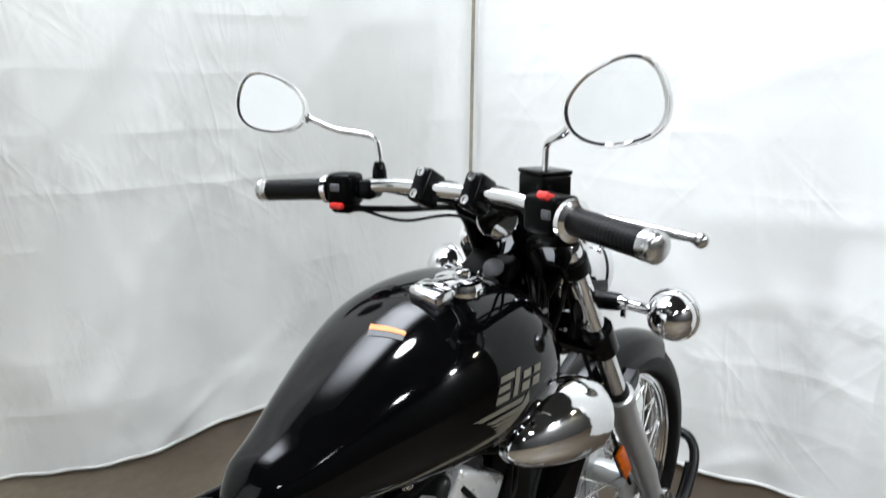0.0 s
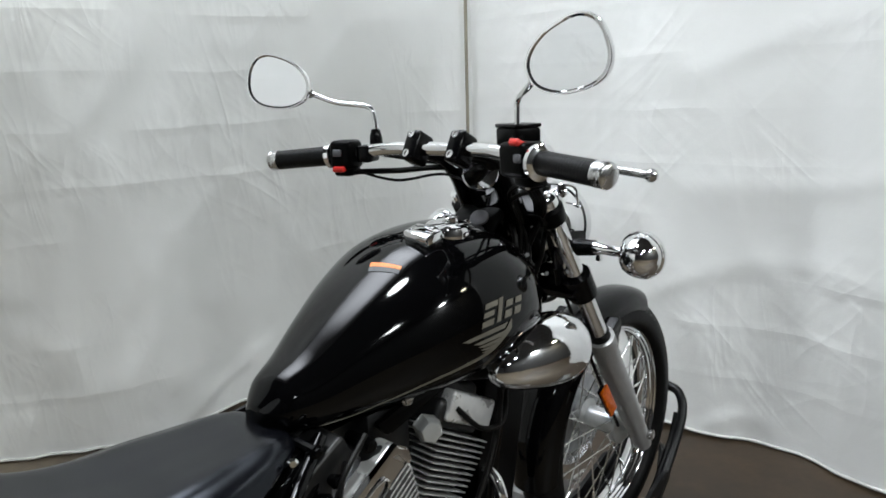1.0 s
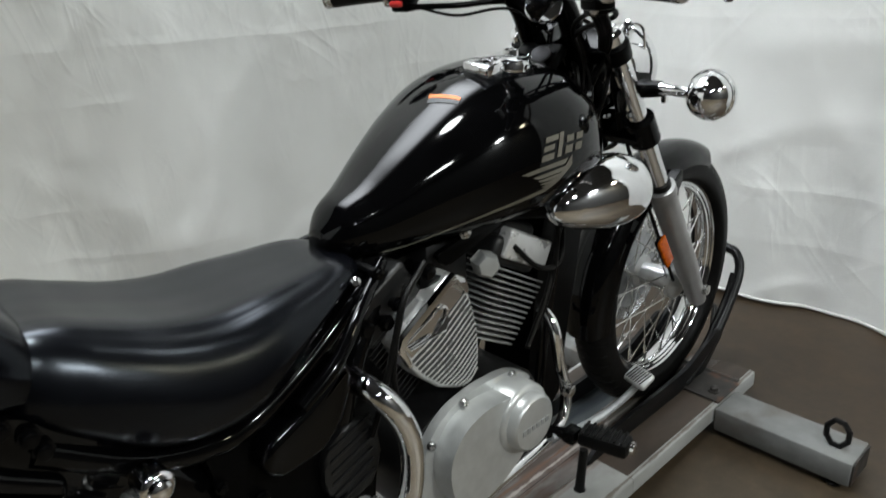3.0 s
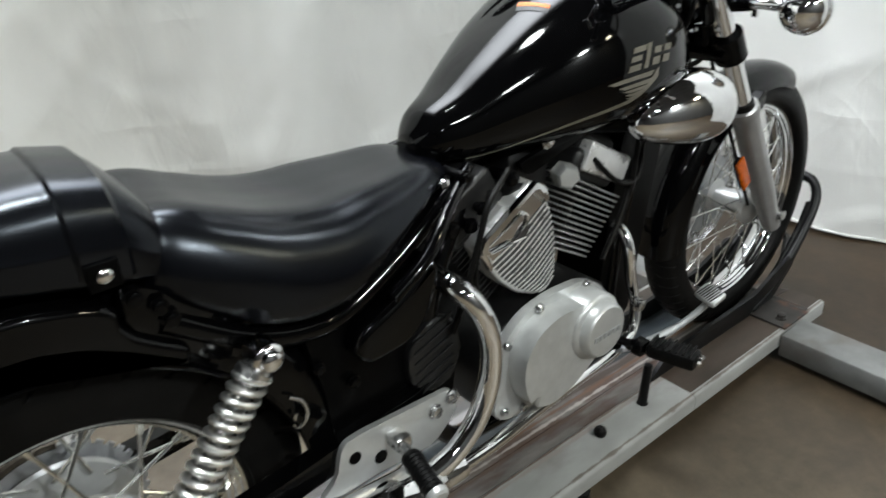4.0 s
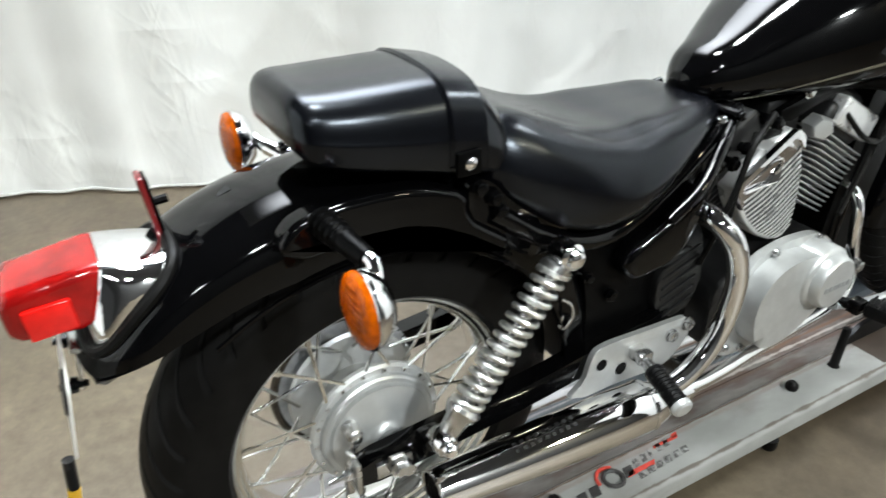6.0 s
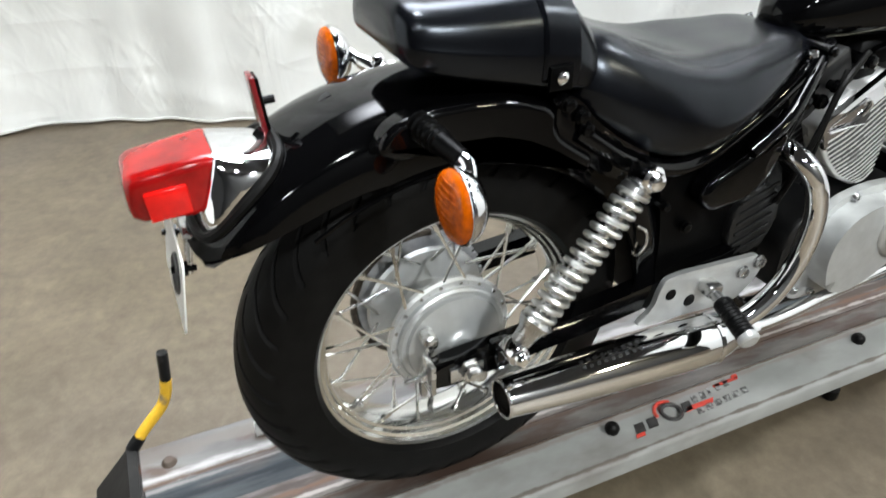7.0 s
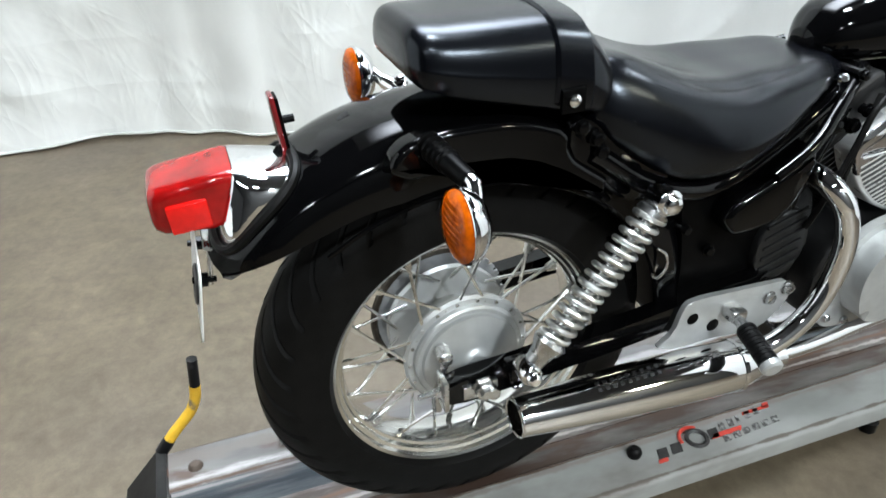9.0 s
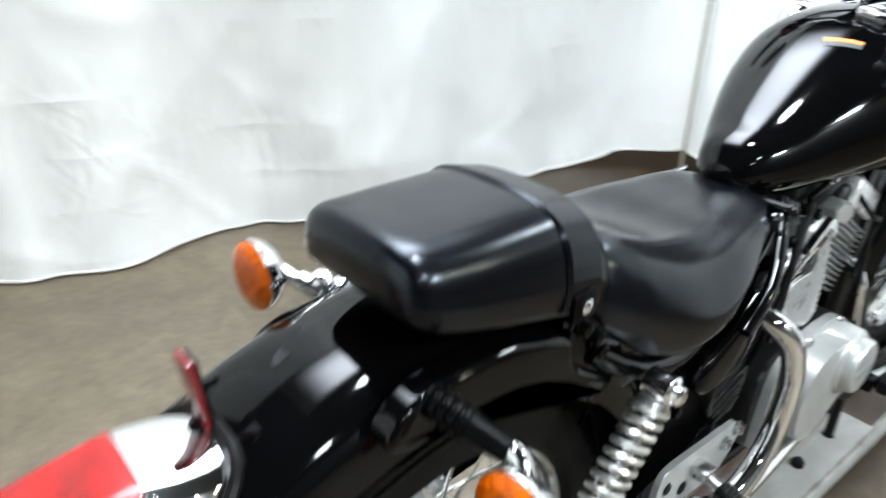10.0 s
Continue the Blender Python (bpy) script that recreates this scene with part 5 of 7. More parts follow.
        bm = B()
        tube(bm, [(s * 0.140, 1.190, 0.803), (s * 0.152, 1.190, 0.803), (s * 0.156, 1.190, 0.803), (s * 0.202, 1.191, 0.801)], [0.012, 0.012, 0.0095, 0.0095], 14)
        box(bm, (s * 0.150, 1.190, 0.791), (0.010, 0.010, 0.022), (0, 0, 0), 0.002)
        part("stalk", bm, CHROME, sig)
        bm = B()
        lathe(bm, [(-0.040, 0), (-0.039, 0.010), (-0.034, 0.020), (-0.024, 0.030), (-0.010, 0.037), (0.004, 0.0395), (0.010, 0.0395), (0.010, 0.036)], c, (0, 1, 0), 32)
        part("shell", bm, CHROME, sig, "round chrome shell", 60)
        bm = B()
        lathe(bm, [(0.004, 0.0395), (0.005, 0.0425), (0.011, 0.0430), (0.014, 0.0415), (0.014, 0.036)], c, (0, 1, 0), 32)
        part("rim", bm, CHROME, sig, "raised chrome rim", 60)
        bm = B()
        lathe(bm, [(0.010, 0.0375), (0.018, 0.035), (0.024, 0.022), (0.026, 0)], c, (0, 1, 0), 28)
        part("lens", bm, AMBER, sig, "amber lens")


def build_bars():
    bm = B()
    line = [(0.335, 0.862, 0.984), (0.27, 0.880, 0.989), (0.20, 0.903, 0.994), (0.160, 0.920, 0.998), (0.115, 0.930, 1.003), (0.06, 0.935, 1.004), (0, 0.936, 1.004)]
    full = line + [(-x, y, z) for x, y, z in line[::-1][1:]]
    tube(bm, curve(full, 5), 0.0112, 14)
    hb = part("handlebar", bm, CHROME, bike, "chrome swept-back handlebar")
    for s in (1, -1):
        out, inn = Vector((s * 0.335, 0.862, 0.984)), Vector((s * 0.222, 0.896, 0.992))
        d = (out - inn).normalized()
        bm = B()
        lathe(bm, [(0, 0.0165), (0.004, 0.0175), (0.05, 0.0170), (0.10, 0.0170), (0.114, 0.0172)], inn, d, 22)
        g = part("grip", bm, GRIP, hb, "black ribbed rubber grip")
        bm = B()
        for k in range(16):
            lathe(bm, [(0.010 + 0.006 * k, 0.0170), (0.0115 + 0.006 * k, 0.01713), (0.0135 + 0.006 * k, 0.01713), (0.015 + 0.006 * k, 0.0170)], inn, d, 22)
        part("grip_ribs", bm, GRIP, g)
        bm = B()
        lathe(bm, [(0.111, 0.0172), (0.1115, 0.0178), (0.1235, 0.0178), (0.1245, 0.0172), (0.1255, 0.0178), (0.1275, 0.0180), (0.1300, 0.0172), (0.1325, 0.0145), (0.1345, 0.0095), (0.1352, 0)], inn, d, 24)
        part("bar_end", bm, STEEL, g, "chrome bar end cap")
        bm = B()
        k = 1.06 if s > 0 else 0.9
        lathe(bm, [(-0.009, 0.020 * k), (-0.006, 0.0245 * k), (0.002, 0.025 * k), (0.005, 0.0195 * k), (0.006, 0.0175)], inn, d, 28)
        part("grip_flange", bm, CHROME, g, "chrome inner grip flange")
        # switch pod
        c = inn - d * 0.032
        rz = math.degrees(math.atan2(d.y * s, d.x * s))
        bm = B()
        wide = 0.062 if s > 0 else 0.046
        box(bm, c - d * (wide - 0.046) * 0.5, (wide, 0.044, 0.050), (0, 0, rz), 0.009, 3)
        box(bm, c + Vector((s * 0.004, 0.004, -0.028)), (0.036, 0.036, 0.020), (0, 0, rz), 0.006, 2)
        pod = part("switch_pod", bm, PLASTIC, hb, "black plastic handlebar switch")
        bm = B()
        if s > 0:
            box(bm, c + Vector((-0.002, -0.016, 0.024)), (0.018, 0.022, 0.010), (-24, 0, rz), 0.003)
        else:
            box(bm, c + Vector((0.004, -0.022, -0.024)), (0.022, 0.012, 0.010), (0, 0, rz), 0.003)
        part("red_switch", bm, SWITCHRED, pod, "red rocker switch")
        bm = B()
        box(bm, c + Vector((0.002, -0.023, 0.004)), (0.016, 0.006, 0.012), (0, 0, rz), 0.002)
        part("grey_button", bm, CERAMIC, pod)
        # lever and perch
        bm = B()
        box(bm, c - d * 0.034 + Vector((0, 0.012, -0.002)), (0.026, 0.042, 0.030), (0, 0, rz), 0.006, 2)
        perch = part("lever_perch", bm, SATIN, hb)
        bm = B()
        base = c - d * 0.030 + Vector((0, 0.036, -0.006))
        tip = Vector((s * 0.338, 0.993, 0.968))
        L = curve([base, base.lerp(tip, 0.25) + Vector((0, 0.014, 0)), base.lerp(tip, 0.6) + Vector((0, 0.012, 0)), tip], 5)
        tube(bm, L, [0.0075] * 5 + [0.006] * (len(L) - 5), 10)
        lev = part("lever", bm, STEEL, perch, "polished alloy hand lever")
        bm = B()
        bmesh.ops.create_uvsphere(bm, u_segments=14, v_segments=10, radius=0.0095, matrix=Matrix.Translation(tip))
        part("lever_ball", bm, STEEL, perch)
    # risers and clamps
    for s in (1, -1):
        bm = B()
        P = curve([(s * 0.045, 1.086, 0.866), (s * 0.046, 1.064, 0.905), (s * 0.046, 1.040, 0.950), (s * 0.047, 1.004, 0.984), (s * 0.047, 0.968, 0.996), (s * 0.047, 0.940, 1.000)], 6)
        tube(bm, P, [0.021 - 0.004 * min(1.0, k / (len(P) * 0.8)) for k in range(len(P))], 16)
        r = part("riser", bm, SATIN, bike, "curved black handlebar riser")
        bm = B()
        box(bm, (s * 0.047, 0.935, 1.004), (0.030, 0.040, 0.052), (-28, 0, 0), 0.006, 3)
        part("bar_clamp", bm, SATIN, r, "black bar clamp")
        for dz in (-0.020, 0.020):
            bm = B()
            o = Matrix.Rotation(radians(-28), 3, "X") @ Vector((0, -0.020, dz * 0.85))
            lathe(bm, [(0, 0.0065), (0.003, 0.0065), (0.003, 0.004), (0.001, 0.003), (0.001, 0)], Vector((s * 0.047, 0.935, 1.004)) + o, Matrix.Rotation(radians(-28), 3, "X") @ Vector((0, -1, 0)), 12)
            part("clamp_screw", bm, CHROME, r)
    # brake fluid box
    bm = B()
    box(bm, (0.138, 0.962, 1.019), (0.062, 0.044, 0.034), (0, 0, -25), 0.004)
    res = part("brake_reservoir", bm, PLASTIC, bike, "black brake fluid reservoir")
    bm = B()
    box(bm, (0.138, 0.962, 1.039), (0.0635, 0.0455, 0.006), (0, 0, -25), 0.002)
    part("reservoir_lid", bm, SATIN, res)
    # mirrors
    for s, c, nrm, w, h, tiltd in ((1, Vector((0.285, 0.868, 1.128)), Vector((0.10, -1, 0.02)), 0.059, 0.045, 18), (-1, Vector((-0.315, 0.868, 1.122)), Vector((0.42, -0.9, 0.02)), 0.062, 0.046, -14)):
        nrm.normalize()
        right = nrm.cross(Vector((0, 0, 1))).normalized() * -1
        upv = right.cross(nrm).normalized()
        if upv.z < 0:
            upv = -upv
        out = right if right.x * s > 0 else -right
        ring = []
        for k in range(40):
            a = 2 * math.pi * k / 40
            u, v = math.cos(a), math.sin(a)
            x = math.copysign(abs(u) ** 0.85, u) * w
            y = math.copysign(abs(v) ** 0.85, v) * h * (1 + 0.22 * u)
            b = radians(tiltd * s)
            ring.append((x * math.cos(b) - y * math.sin(b), x * math.sin(b) + y * math.cos(b)))
        def P(q, scale, dep):
            return c + out * q[0] * scale + upv * q[1] * scale + nrm * dep
        bm = B()
        rings(bm, [[P(q, sc, d) for q in ring] for sc, d in ((0.25, -0.024), (0.6, -0.021), (0.88, -0.012), (1.0, -0.002), (1.02, 0.003), (0.99, 0.0075), (0.93, 0.0075), (0.885, 0.004))])
        mir = part("mirror", bm, CHROME, bike, "chrome oval rear-view mirror", 60)
        bm = B()
        rings(bm, [[P(q, 0.90, 0.0046) for q in ring], [P(q, 0.90, 0.0054) for q in ring]])
        part("mirror_glass", bm, MIRROR, mir, "silvered glass")
        bm = B()
        base = Vector((s * 0.152, 0.942, 1.012))
        end = c - out * w * 0.86 - upv * 0.020 - nrm * 0.010
        if s > 0:
            pts = [base, base + Vector((0.0, 0.0, 0.045)), base + Vector((0.006, -0.004, 0.066)), base.lerp(end, 0.75) + Vector((-0.004, 0, 0.010)), end]
        else:
            pts = [base, base + Vector((0.0, 0.0, 0.040)), base + Vector((-0.012, -0.004, 0.062)), base.lerp(end, 0.6) + Vector((0, 0, 0.018)), end]
        tube(bm, curve(pts, 5), 0.0047, 10)
        part("mirror_stem", bm, CHROME, mir, "bent chrome stem")
        bm = B()
        lathe(bm, [(-0.010, 0.012), (0.010, 0.011), (0.022, 0.008), (0.024, 0.006)], base, (0, 0, 1), 12)
        part("stem_nut", bm, SATIN, mir)
        bm = B()
        bmesh.ops.create_uvsphere(bm, u_segments=12, v_segments=8, radius=0.009, matrix=Matrix.Translation(end))
        part("ball_joint", bm, CHROME, mir)
    # speedometer
    c = Vector((0.034, 1.000, 0.9515))
    ax = Vector((0.50, -0.72, 0.48)).normalized()
    bm = B()
    lathe(bm, [(-0.050, 0), (-0.047, 0.016), (-0.034, 0.025), (0.0, 0.029), (0.006, 0.031), (0.010, 0.029), (0.010, 0.0255)], c, ax, 36)
    sp = part("speedometer", bm, CHROME, bike, "round chrome speedometer", 60)
    bm = B()
    lathe(bm, [(0.004, 0.0265), (0.0065, 0.026), (0.0065, 0)], c, ax, 32)
    part("dial", bm, GAUGE, sp, "dark glossy dial")
    bm = B()
    u = ax.orthogonal().normalized()
    v = ax.cross(u)
    for k in range(11):
        a = radians(210 - 24 * k)
        q = c + ax * 0.007 + (u * math.cos(a) + v * math.sin(a)) * 0.0205
        box(bm, q, (0.003, 0.003, 0.001), (0, 0, 0))
    part("dial_marks", bm, WHITEPLATE, sp)
    bm = B()
    box(bm, (0.0, 1.026, 0.866), (0.090, 0.060, 0.024), (34, 0, 0), 0.008)
    pan = part("indicator_panel", bm, PLASTIC, bike, "black warning light panel")
    bm = B()
    lathe(bm, [(0, 0.016), (0.004, 0.016), (0.007, 0.011), (0.007, 0)], (0.026, 1.004, 0.876), (0.25, -0.6, 0.75), 20)
    part("ignition_lock", bm, CERAMIC, pan, "round key switch")
    # the bar sits a touch lower on its left end
    lower = pose(0.342, 0, 0.984, 0, -0.92, 0) @ pose(-0.342, 0, -0.984)
    for ob in bike.children:
        if ob.name.split(".")[0] in ("handlebar", "riser", "mirror", "brake_reservoir"):
            ob.matrix_basis = lower
    # cables
    def cable(name, pts, r=0.0035, mat=RUBBER):
        bm = B()
        tube(bm, curve(pts, 8), r, 8)
        part(name, bm, mat, bike)
    cable("clutch_cable", [(-0.150, 0.945, 0.985), (-0.09, 0.985, 0.972), (-0.02, 1.04, 0.955), (0.03, 1.10, 0.90), (0.06, 1.10, 0.78), (0.08, 1.00, 0.62), (0.10, 0.93, 0.50), (0.13, 0.84, 0.44)], 0.0045)
    cable("switch_wire", [(-0.185, 0.905, 0.955), (-0.12, 0.955, 0.955), (-0.04, 1.02, 0.955), (0.0, 1.09, 0.90)], 0.005)
    cable("choke_wire", [(-0.186, 0.902, 0.962), (-0.11, 0.945, 0.940), (-0.04, 1.01, 0.945), (0.02, 1.08, 0.88)], 0.0025)
    cable("throttle_cable", [(0.185, 0.915, 0.968), (0.16, 0.975, 0.955), (0.070, 1.03, 0.918), (0.060, 1.075, 0.84), (0.050, 1.06, 0.72)], 0.004)
    cable("throttle_cable", [(0.195, 0.918, 0.962), (0.175, 0.985, 0.940), (0.062, 1.045, 0.902), (0.066, 1.085, 0.82), (0.052, 1.05, 0.70)], 0.004)
    cable("brake_hose", [(0.17, 0.965, 1.010), (0.135, 1.02, 0.968), (0.092, 1.09, 0.89), (0.075, 1.15, 0.80), (0.055, 1.20, 0.70), (-0.06, 1.27, 0.62), (-0.09, 1.40, 0.42)], 0.005)
    cable("speedometer_cable", [(0, 1.10, 0.94), (0.05, 1.16, 0.88), (0.065, 1.20, 0.72), (0.068, 1.30, 0.55), (0.066, 1.44, 0.33)], 0.004)
    for k in range(4):
        cable("switch_wire", [(0.196 - 0.012 * k, 0.908 + 0.006 * k, 0.968), (0.178 - 0.012 * k, 0.960 + 0.010 * k, 0.940 - 0.004 * k), (0.140 - 0.014 * k, 1.030 + 0.012 * k, 0.912 - 0.006 * k), (0.104 - 0.012 * k, 1.082 + 0.008 * k, 0.880 - 0.012 * k), (0.070 - 0.006 * k, 1.090, 0.820)], 0.0036 + 0.0007 * (k % 2))
    bm = B()
    box(bm, (0.176, 0.940, 0.960), (0.036, 0.034, 0.030), (12, 0, -22), 0.006, 2)
    sw = part("brake_switch", bm, PLASTIC, bike, "black brake light switch")
    bm = B()
    bolt(bm, (0.182, 0.922, 0.952), (0.4, -0.9, -0.1), 0.005, 0.006)
    part("switch_screw", bm, STEEL, sw)
    cable("headlight_wire", [(0.02, 1.19, 0.80), (0.05, 1.14, 0.84), (0.04, 1.09, 0.80), (0.03, 1.05, 0.72)], 0.008)


def build_rear():
    for s in (1, -1):
        # shock absorber
        lo, hi = Vector((s * 0.150, 0.055, 0.340)), Vector((s * 0.150, 0.232, 0.560))
        d = (hi - lo).normalized()
        L = (hi - lo).length
        bm = B()
        tube(bm, [lo + d * 0.03, lo + d * (L - 0.02)], 0.0105, 14)
        sh = part("shock_absorber", bm, STEEL, bike, "chrome spring rear shock absorber")
        bm = B()
        u = d.orthogonal().normalized()
        v = d.cross(u)
        turns, a0, a1 = 15, 0.050, L - 0.024
        tube(bm, [lo + d * (a0 + (a1 - a0) * k / 240) + (u * math.cos(2 * math.pi * turns * k / 240) + v * math.sin(2 * math.pi * turns * k / 240)) * 0.0185 for k in range(241)], 0.0041, 8)
        part("coil_spring", bm, SPRING, sh, "chrome coil spring")
        bm = B()
        tube(bm, [lo + d * t for t in (0.012, 0.016, 0.034, 0.040, 0.050, 0.056)], [0.010, 0.014, 0.016, 0.020, 0.024, 0.019], 20)
        part("spring_seat", bm, STEEL, sh)
        bm = B()
        tube(bm, [lo + d * t for t in (L - 0.027, L - 0.025, L - 0.018, L - 0.012)], [0.019, 0.0215, 0.0210, 0.012], 20)
        part("spring_cap", bm, STEEL, sh)
        for c, r in ((hi, 0.0180), (lo, 0.0155)):
            bm = B()
            x = s * 0.018
            lathe(bm, [(-0.016, r * 0.8), (-0.015, r), (0.014, r), (0.017, r * 0.85), (0.018, r * 0.7), (0.024, r * 0.62), (0.027, r * 0.4), (0.027, 0)], c, (s, 0, 0), 18)
            part("mount_eye", bm, CHROME, sh, "chrome mounting eye with cap nut")
        # swing arm
        bm = B()
        P = curve([(s * 0.105, -0.045, 0.300), (s * 0.105, 0.06, 0.306), (s * 0.105, 0.25, 0.322), (s * 0.100, 0.44, 0.345), (s * 0.09, 0.50, 0.35)], 4)
        rows = []
        for p in P:
            rows.append([(p.x - 0.014, p.y, p.z - 0.020), (p.x + 0.014, p.y, p.z - 0.020), (p.x + 0.014, p.y, p.z + 0.020), (p.x - 0.014, p.y, p.z + 0.020)])
        rings(bm, rows)
        bmesh.ops.bevel(bm, geom=[e for e in bm.edges if abs((e.verts[0].co - e.verts[1].co).y) > 0.001], offset=0.005, segments=2, affect="EDGES")
        sw = part("swing_arm", bm, PAINT, bike, "black steel swing arm")
        bm = B()
        box(bm, (s * 0.105, -0.049, 0.300), (0.033, 0.007, 0.050), (0, 0, 0), 0.001)
        part("adjuster_plate", bm, STEEL, sw)
        bm = B()
        tube(bm, [(s * 0.105, -0.085, 0.300), (s * 0.105, -0.03, 0.300)], 0.004, 8)
        lathe(bm, [(0, 0.008), (0.008, 0.008)], (s * 0.105, -0.062, 0.300), (0, 1, 0), 6)
        part("adjuster_bolt", bm, STEEL, sw)
        bm = B()
        box(bm, (s * 0.121, 0.000, 0.300), (0.004, 0.050, 0.022), (0, 0, 0), 0.001)
        lathe(bm, [(0, 0.017), (0.003, 0.017), (0.003, 0.014), (0.013, 0.014), (0.013, 0.009), (0.020, 0.008), (0.020, 0)], (s * 0.122, 0.002, 0.306), (s, 0, 0), 6)
        part("axle_nut", bm, STEEL, sw, "zinc plated axle nut")
        bm = B()
        box(bm, (s * 0.124, 0.052, 0.322), (0.030, 0.030, 0.030), (0, 0, 0), 0.005)
        part("shock_lug", bm, PAINT, sw)
        # rear turn signal
        c = Vector((s * 0.219, -0.060, 0.625)) if s > 0 else Vector((-0.168, -0.064, 0.662))
        root = Vector((0.114, -0.062, 0.672)) if s > 0 else Vector((-0.096, -0.002, 0.642))
        knee = c + (Vector((-0.020, 0.018, 0.032)) if s > 0 else Vector((0.030, 0.024, 0.000)))
        bm = B()
        way = knee - root
        prof = [(0, 0.0)]
        for k in range(5):
            prof += [(way.length * (0.02 + 0.1 * k), 0.0125), (way.length * (0.04 + 0.1 * k), 0.0158 - 0.0004 * k), (way.length * (0.08 + 0.1 * k), 0.0158 - 0.0004 * k), (way.length * (0.10 + 0.1 * k), 0.0125)]
        lathe(bm, prof + [(way.length * 0.90, 0.0105), (way.length * 0.92, 0)], root, way, 16)
        sig = part("rear_turn_signal", bm, PLASTIC if s > 0 else CHROME, bike, "chrome teardrop rear turn signal on a ribbed black boot")
        bm = B()
        tube(bm, curve([root.lerp(knee, 0.78), knee, c + Vector((-s * 0.004, 0.012, 0.012))], 5), 0.0085, 12)
        part("stalk", bm, CHROME, sig)
        if s < 0:
            for q in (0.10, 0.45):
                bm = B()
                bolt(bm, root.lerp(knee, q) + Vector((0, 0, 0.012)), (0.1, -0.3, 1), 0.008, 0.009)
                part("stalk_nut", bm, CHROME, sig)
        ax = Vector((0, -1, 0.03)).normalized()
        bm = B()
        lathe(bm, [(-0.023, 0), (-0.022, 0.014), (-0.018, 0.026), (-0.009, 0.036), (0.000, 0.040), (0.003, 0.0405), (0.003, 0.0390), (0.006, 0.0400), (0.006, 0.036)], c, ax, 32)
        part("shell", bm, CHROME, sig, "chrome shell", 60)
        bm = B()
        prof = [(0.004, 0.0385), (0.011, 0.037), (0.015, 0.029), (0.017, 0.015), (0.0175, 0)]
        lathe(bm, prof, c, ax, 32)
        part("lens", bm, AMBER, sig, "ribbed amber lens", 60)
        for k in range(9):
            bm = B()
            h = -0.028 + 0.007 * k
            w = math.sqrt(max(0.0, 0.0345 ** 2 - h * h))
            dep = 0.0172 * math.sqrt(max(0.0, 1 - (h / 0.046) ** 2)) + 0.0004
            P = []
            for i in range(9):
                q = -1 + 2 * i / 8
                dd = 0.008 + (dep - 0.008) * math.sqrt(max(0, 1 - q * q))
                P.append(c + ax * dd + Vector((1, 0, 0)) * w * q + Vector((0, 0, 1)) * h)
            tube(bm, P, 0.0012, 5)
            part("lens_rib", bm, AMBER, sig)
    # tail light
    def block(rows):
        bm = B()
        rings(bm, rows)
        return bm
    def ring(y, zt, zb, w, r=0.014):
        o = rounded([(-w, zb), (w, zb), (w * 0.96, zt), (-w * 0.96, zt)], r, 4)
        return [(x, y, z) for x, z in o]
    def slant(y0, y1, zt, zb, w, r=0.012):
        """A ring whose top stands at y0 and whose foot stands at y1."""
        o = rounded([(-w, zb), (w, zb), (w * 0.96, zt), (-w * 0.96, zt)], r, 4)
        return [(x, y0 + (y1 - y0) * (zt - z) / (zt - zb), z) for x, z in o]
    def signed(v, p):
        return math.copysign(abs(v) ** p, v)

    def base_loop(k, grow=0.0, lift=0.0):
        """From the rim on the mudguard (k = 0) to the back edge of the lens (k = 1)."""
        out = []
        for i in range(56):
            q = 2 * math.pi * i / 56
            c, n = math.cos(q), math.sin(q)
            x = (0.062 + grow) * signed(c, 0.62)
            a = 131.9 - ((10.9 if n > 0 else 8.4) + grow * 160) * signed(n, 0.62)
            p = Vector(polar(FC, 0.3815 + lift - 0.0155 * (x / 0.085) ** 2, a, 0.004 + x))
            x2, z2 = 0.0475 * signed(c, 0.34), 0.6115 + 0.034 * signed(n, 0.34)
            e = Vector((x2, -0.262 - 0.026 * (0.6455 - z2) / 0.068, z2))
            bulge = 0.006 * math.sin(math.pi * k) * (1 - k * 0.35)
            out.append(p.lerp(e, k) + Vector((c * bulge, 0, n * bulge * (0.0 if n > 0 else 0.6))))
        return out
    tl = part("tail_light", block([base_loop(0.0, 0.0, -0.008)] + [base_loop(k / 10) for k in range(11)]), WAVYCHROME, bike, "red tail light on a chrome base", 70)
    part("lens", block([slant(-0.263, -0.287, 0.6445, 0.580, 0.0465), slant(-0.270, -0.294, 0.645, 0.578, 0.047), ring(-0.345, 0.636, 0.580, 0.044), ring(-0.354, 0.632, 0.584, 0.040), ring(-0.357, 0.625, 0.590, 0.035)]), REDLENS, tl, "red plastic lens", 45)
    for s in (1, -1):
        bm = B()
        box(bm, (s * 0.0455, -0.317, 0.602), (0.010, 0.045, 0.034), (4, 0, 0), 0.003)
        part("side_reflector", bm, REDBRIGHT, tl, "bright red side reflector")
    bm = B()
    tube(bm, base_loop(0.0, 0.004, 0.0005), 0.0062, 8, closed=True)
    part("base_gasket", bm, RUBBER, tl)
    # number plate, hanging edge-on below the tail light
    bm = B()
    o = rounded([(-0.084, -0.046), (0.084, -0.046), (0.084, 0.046), (-0.084, 0.046)], 0.010)
    m = pose(0.008, -0.326, 0.506, -9, 0, 0)
    rings(bm, [[m @ Vector((x, -0.001, z)) for x, z in o], [m @ Vector((x, 0.001, z)) for x, z in o]])
    pl = part("number_plate", bm, WHITEPLATE, bike, "white dealer number plate seen edge-on")
    bm = B()
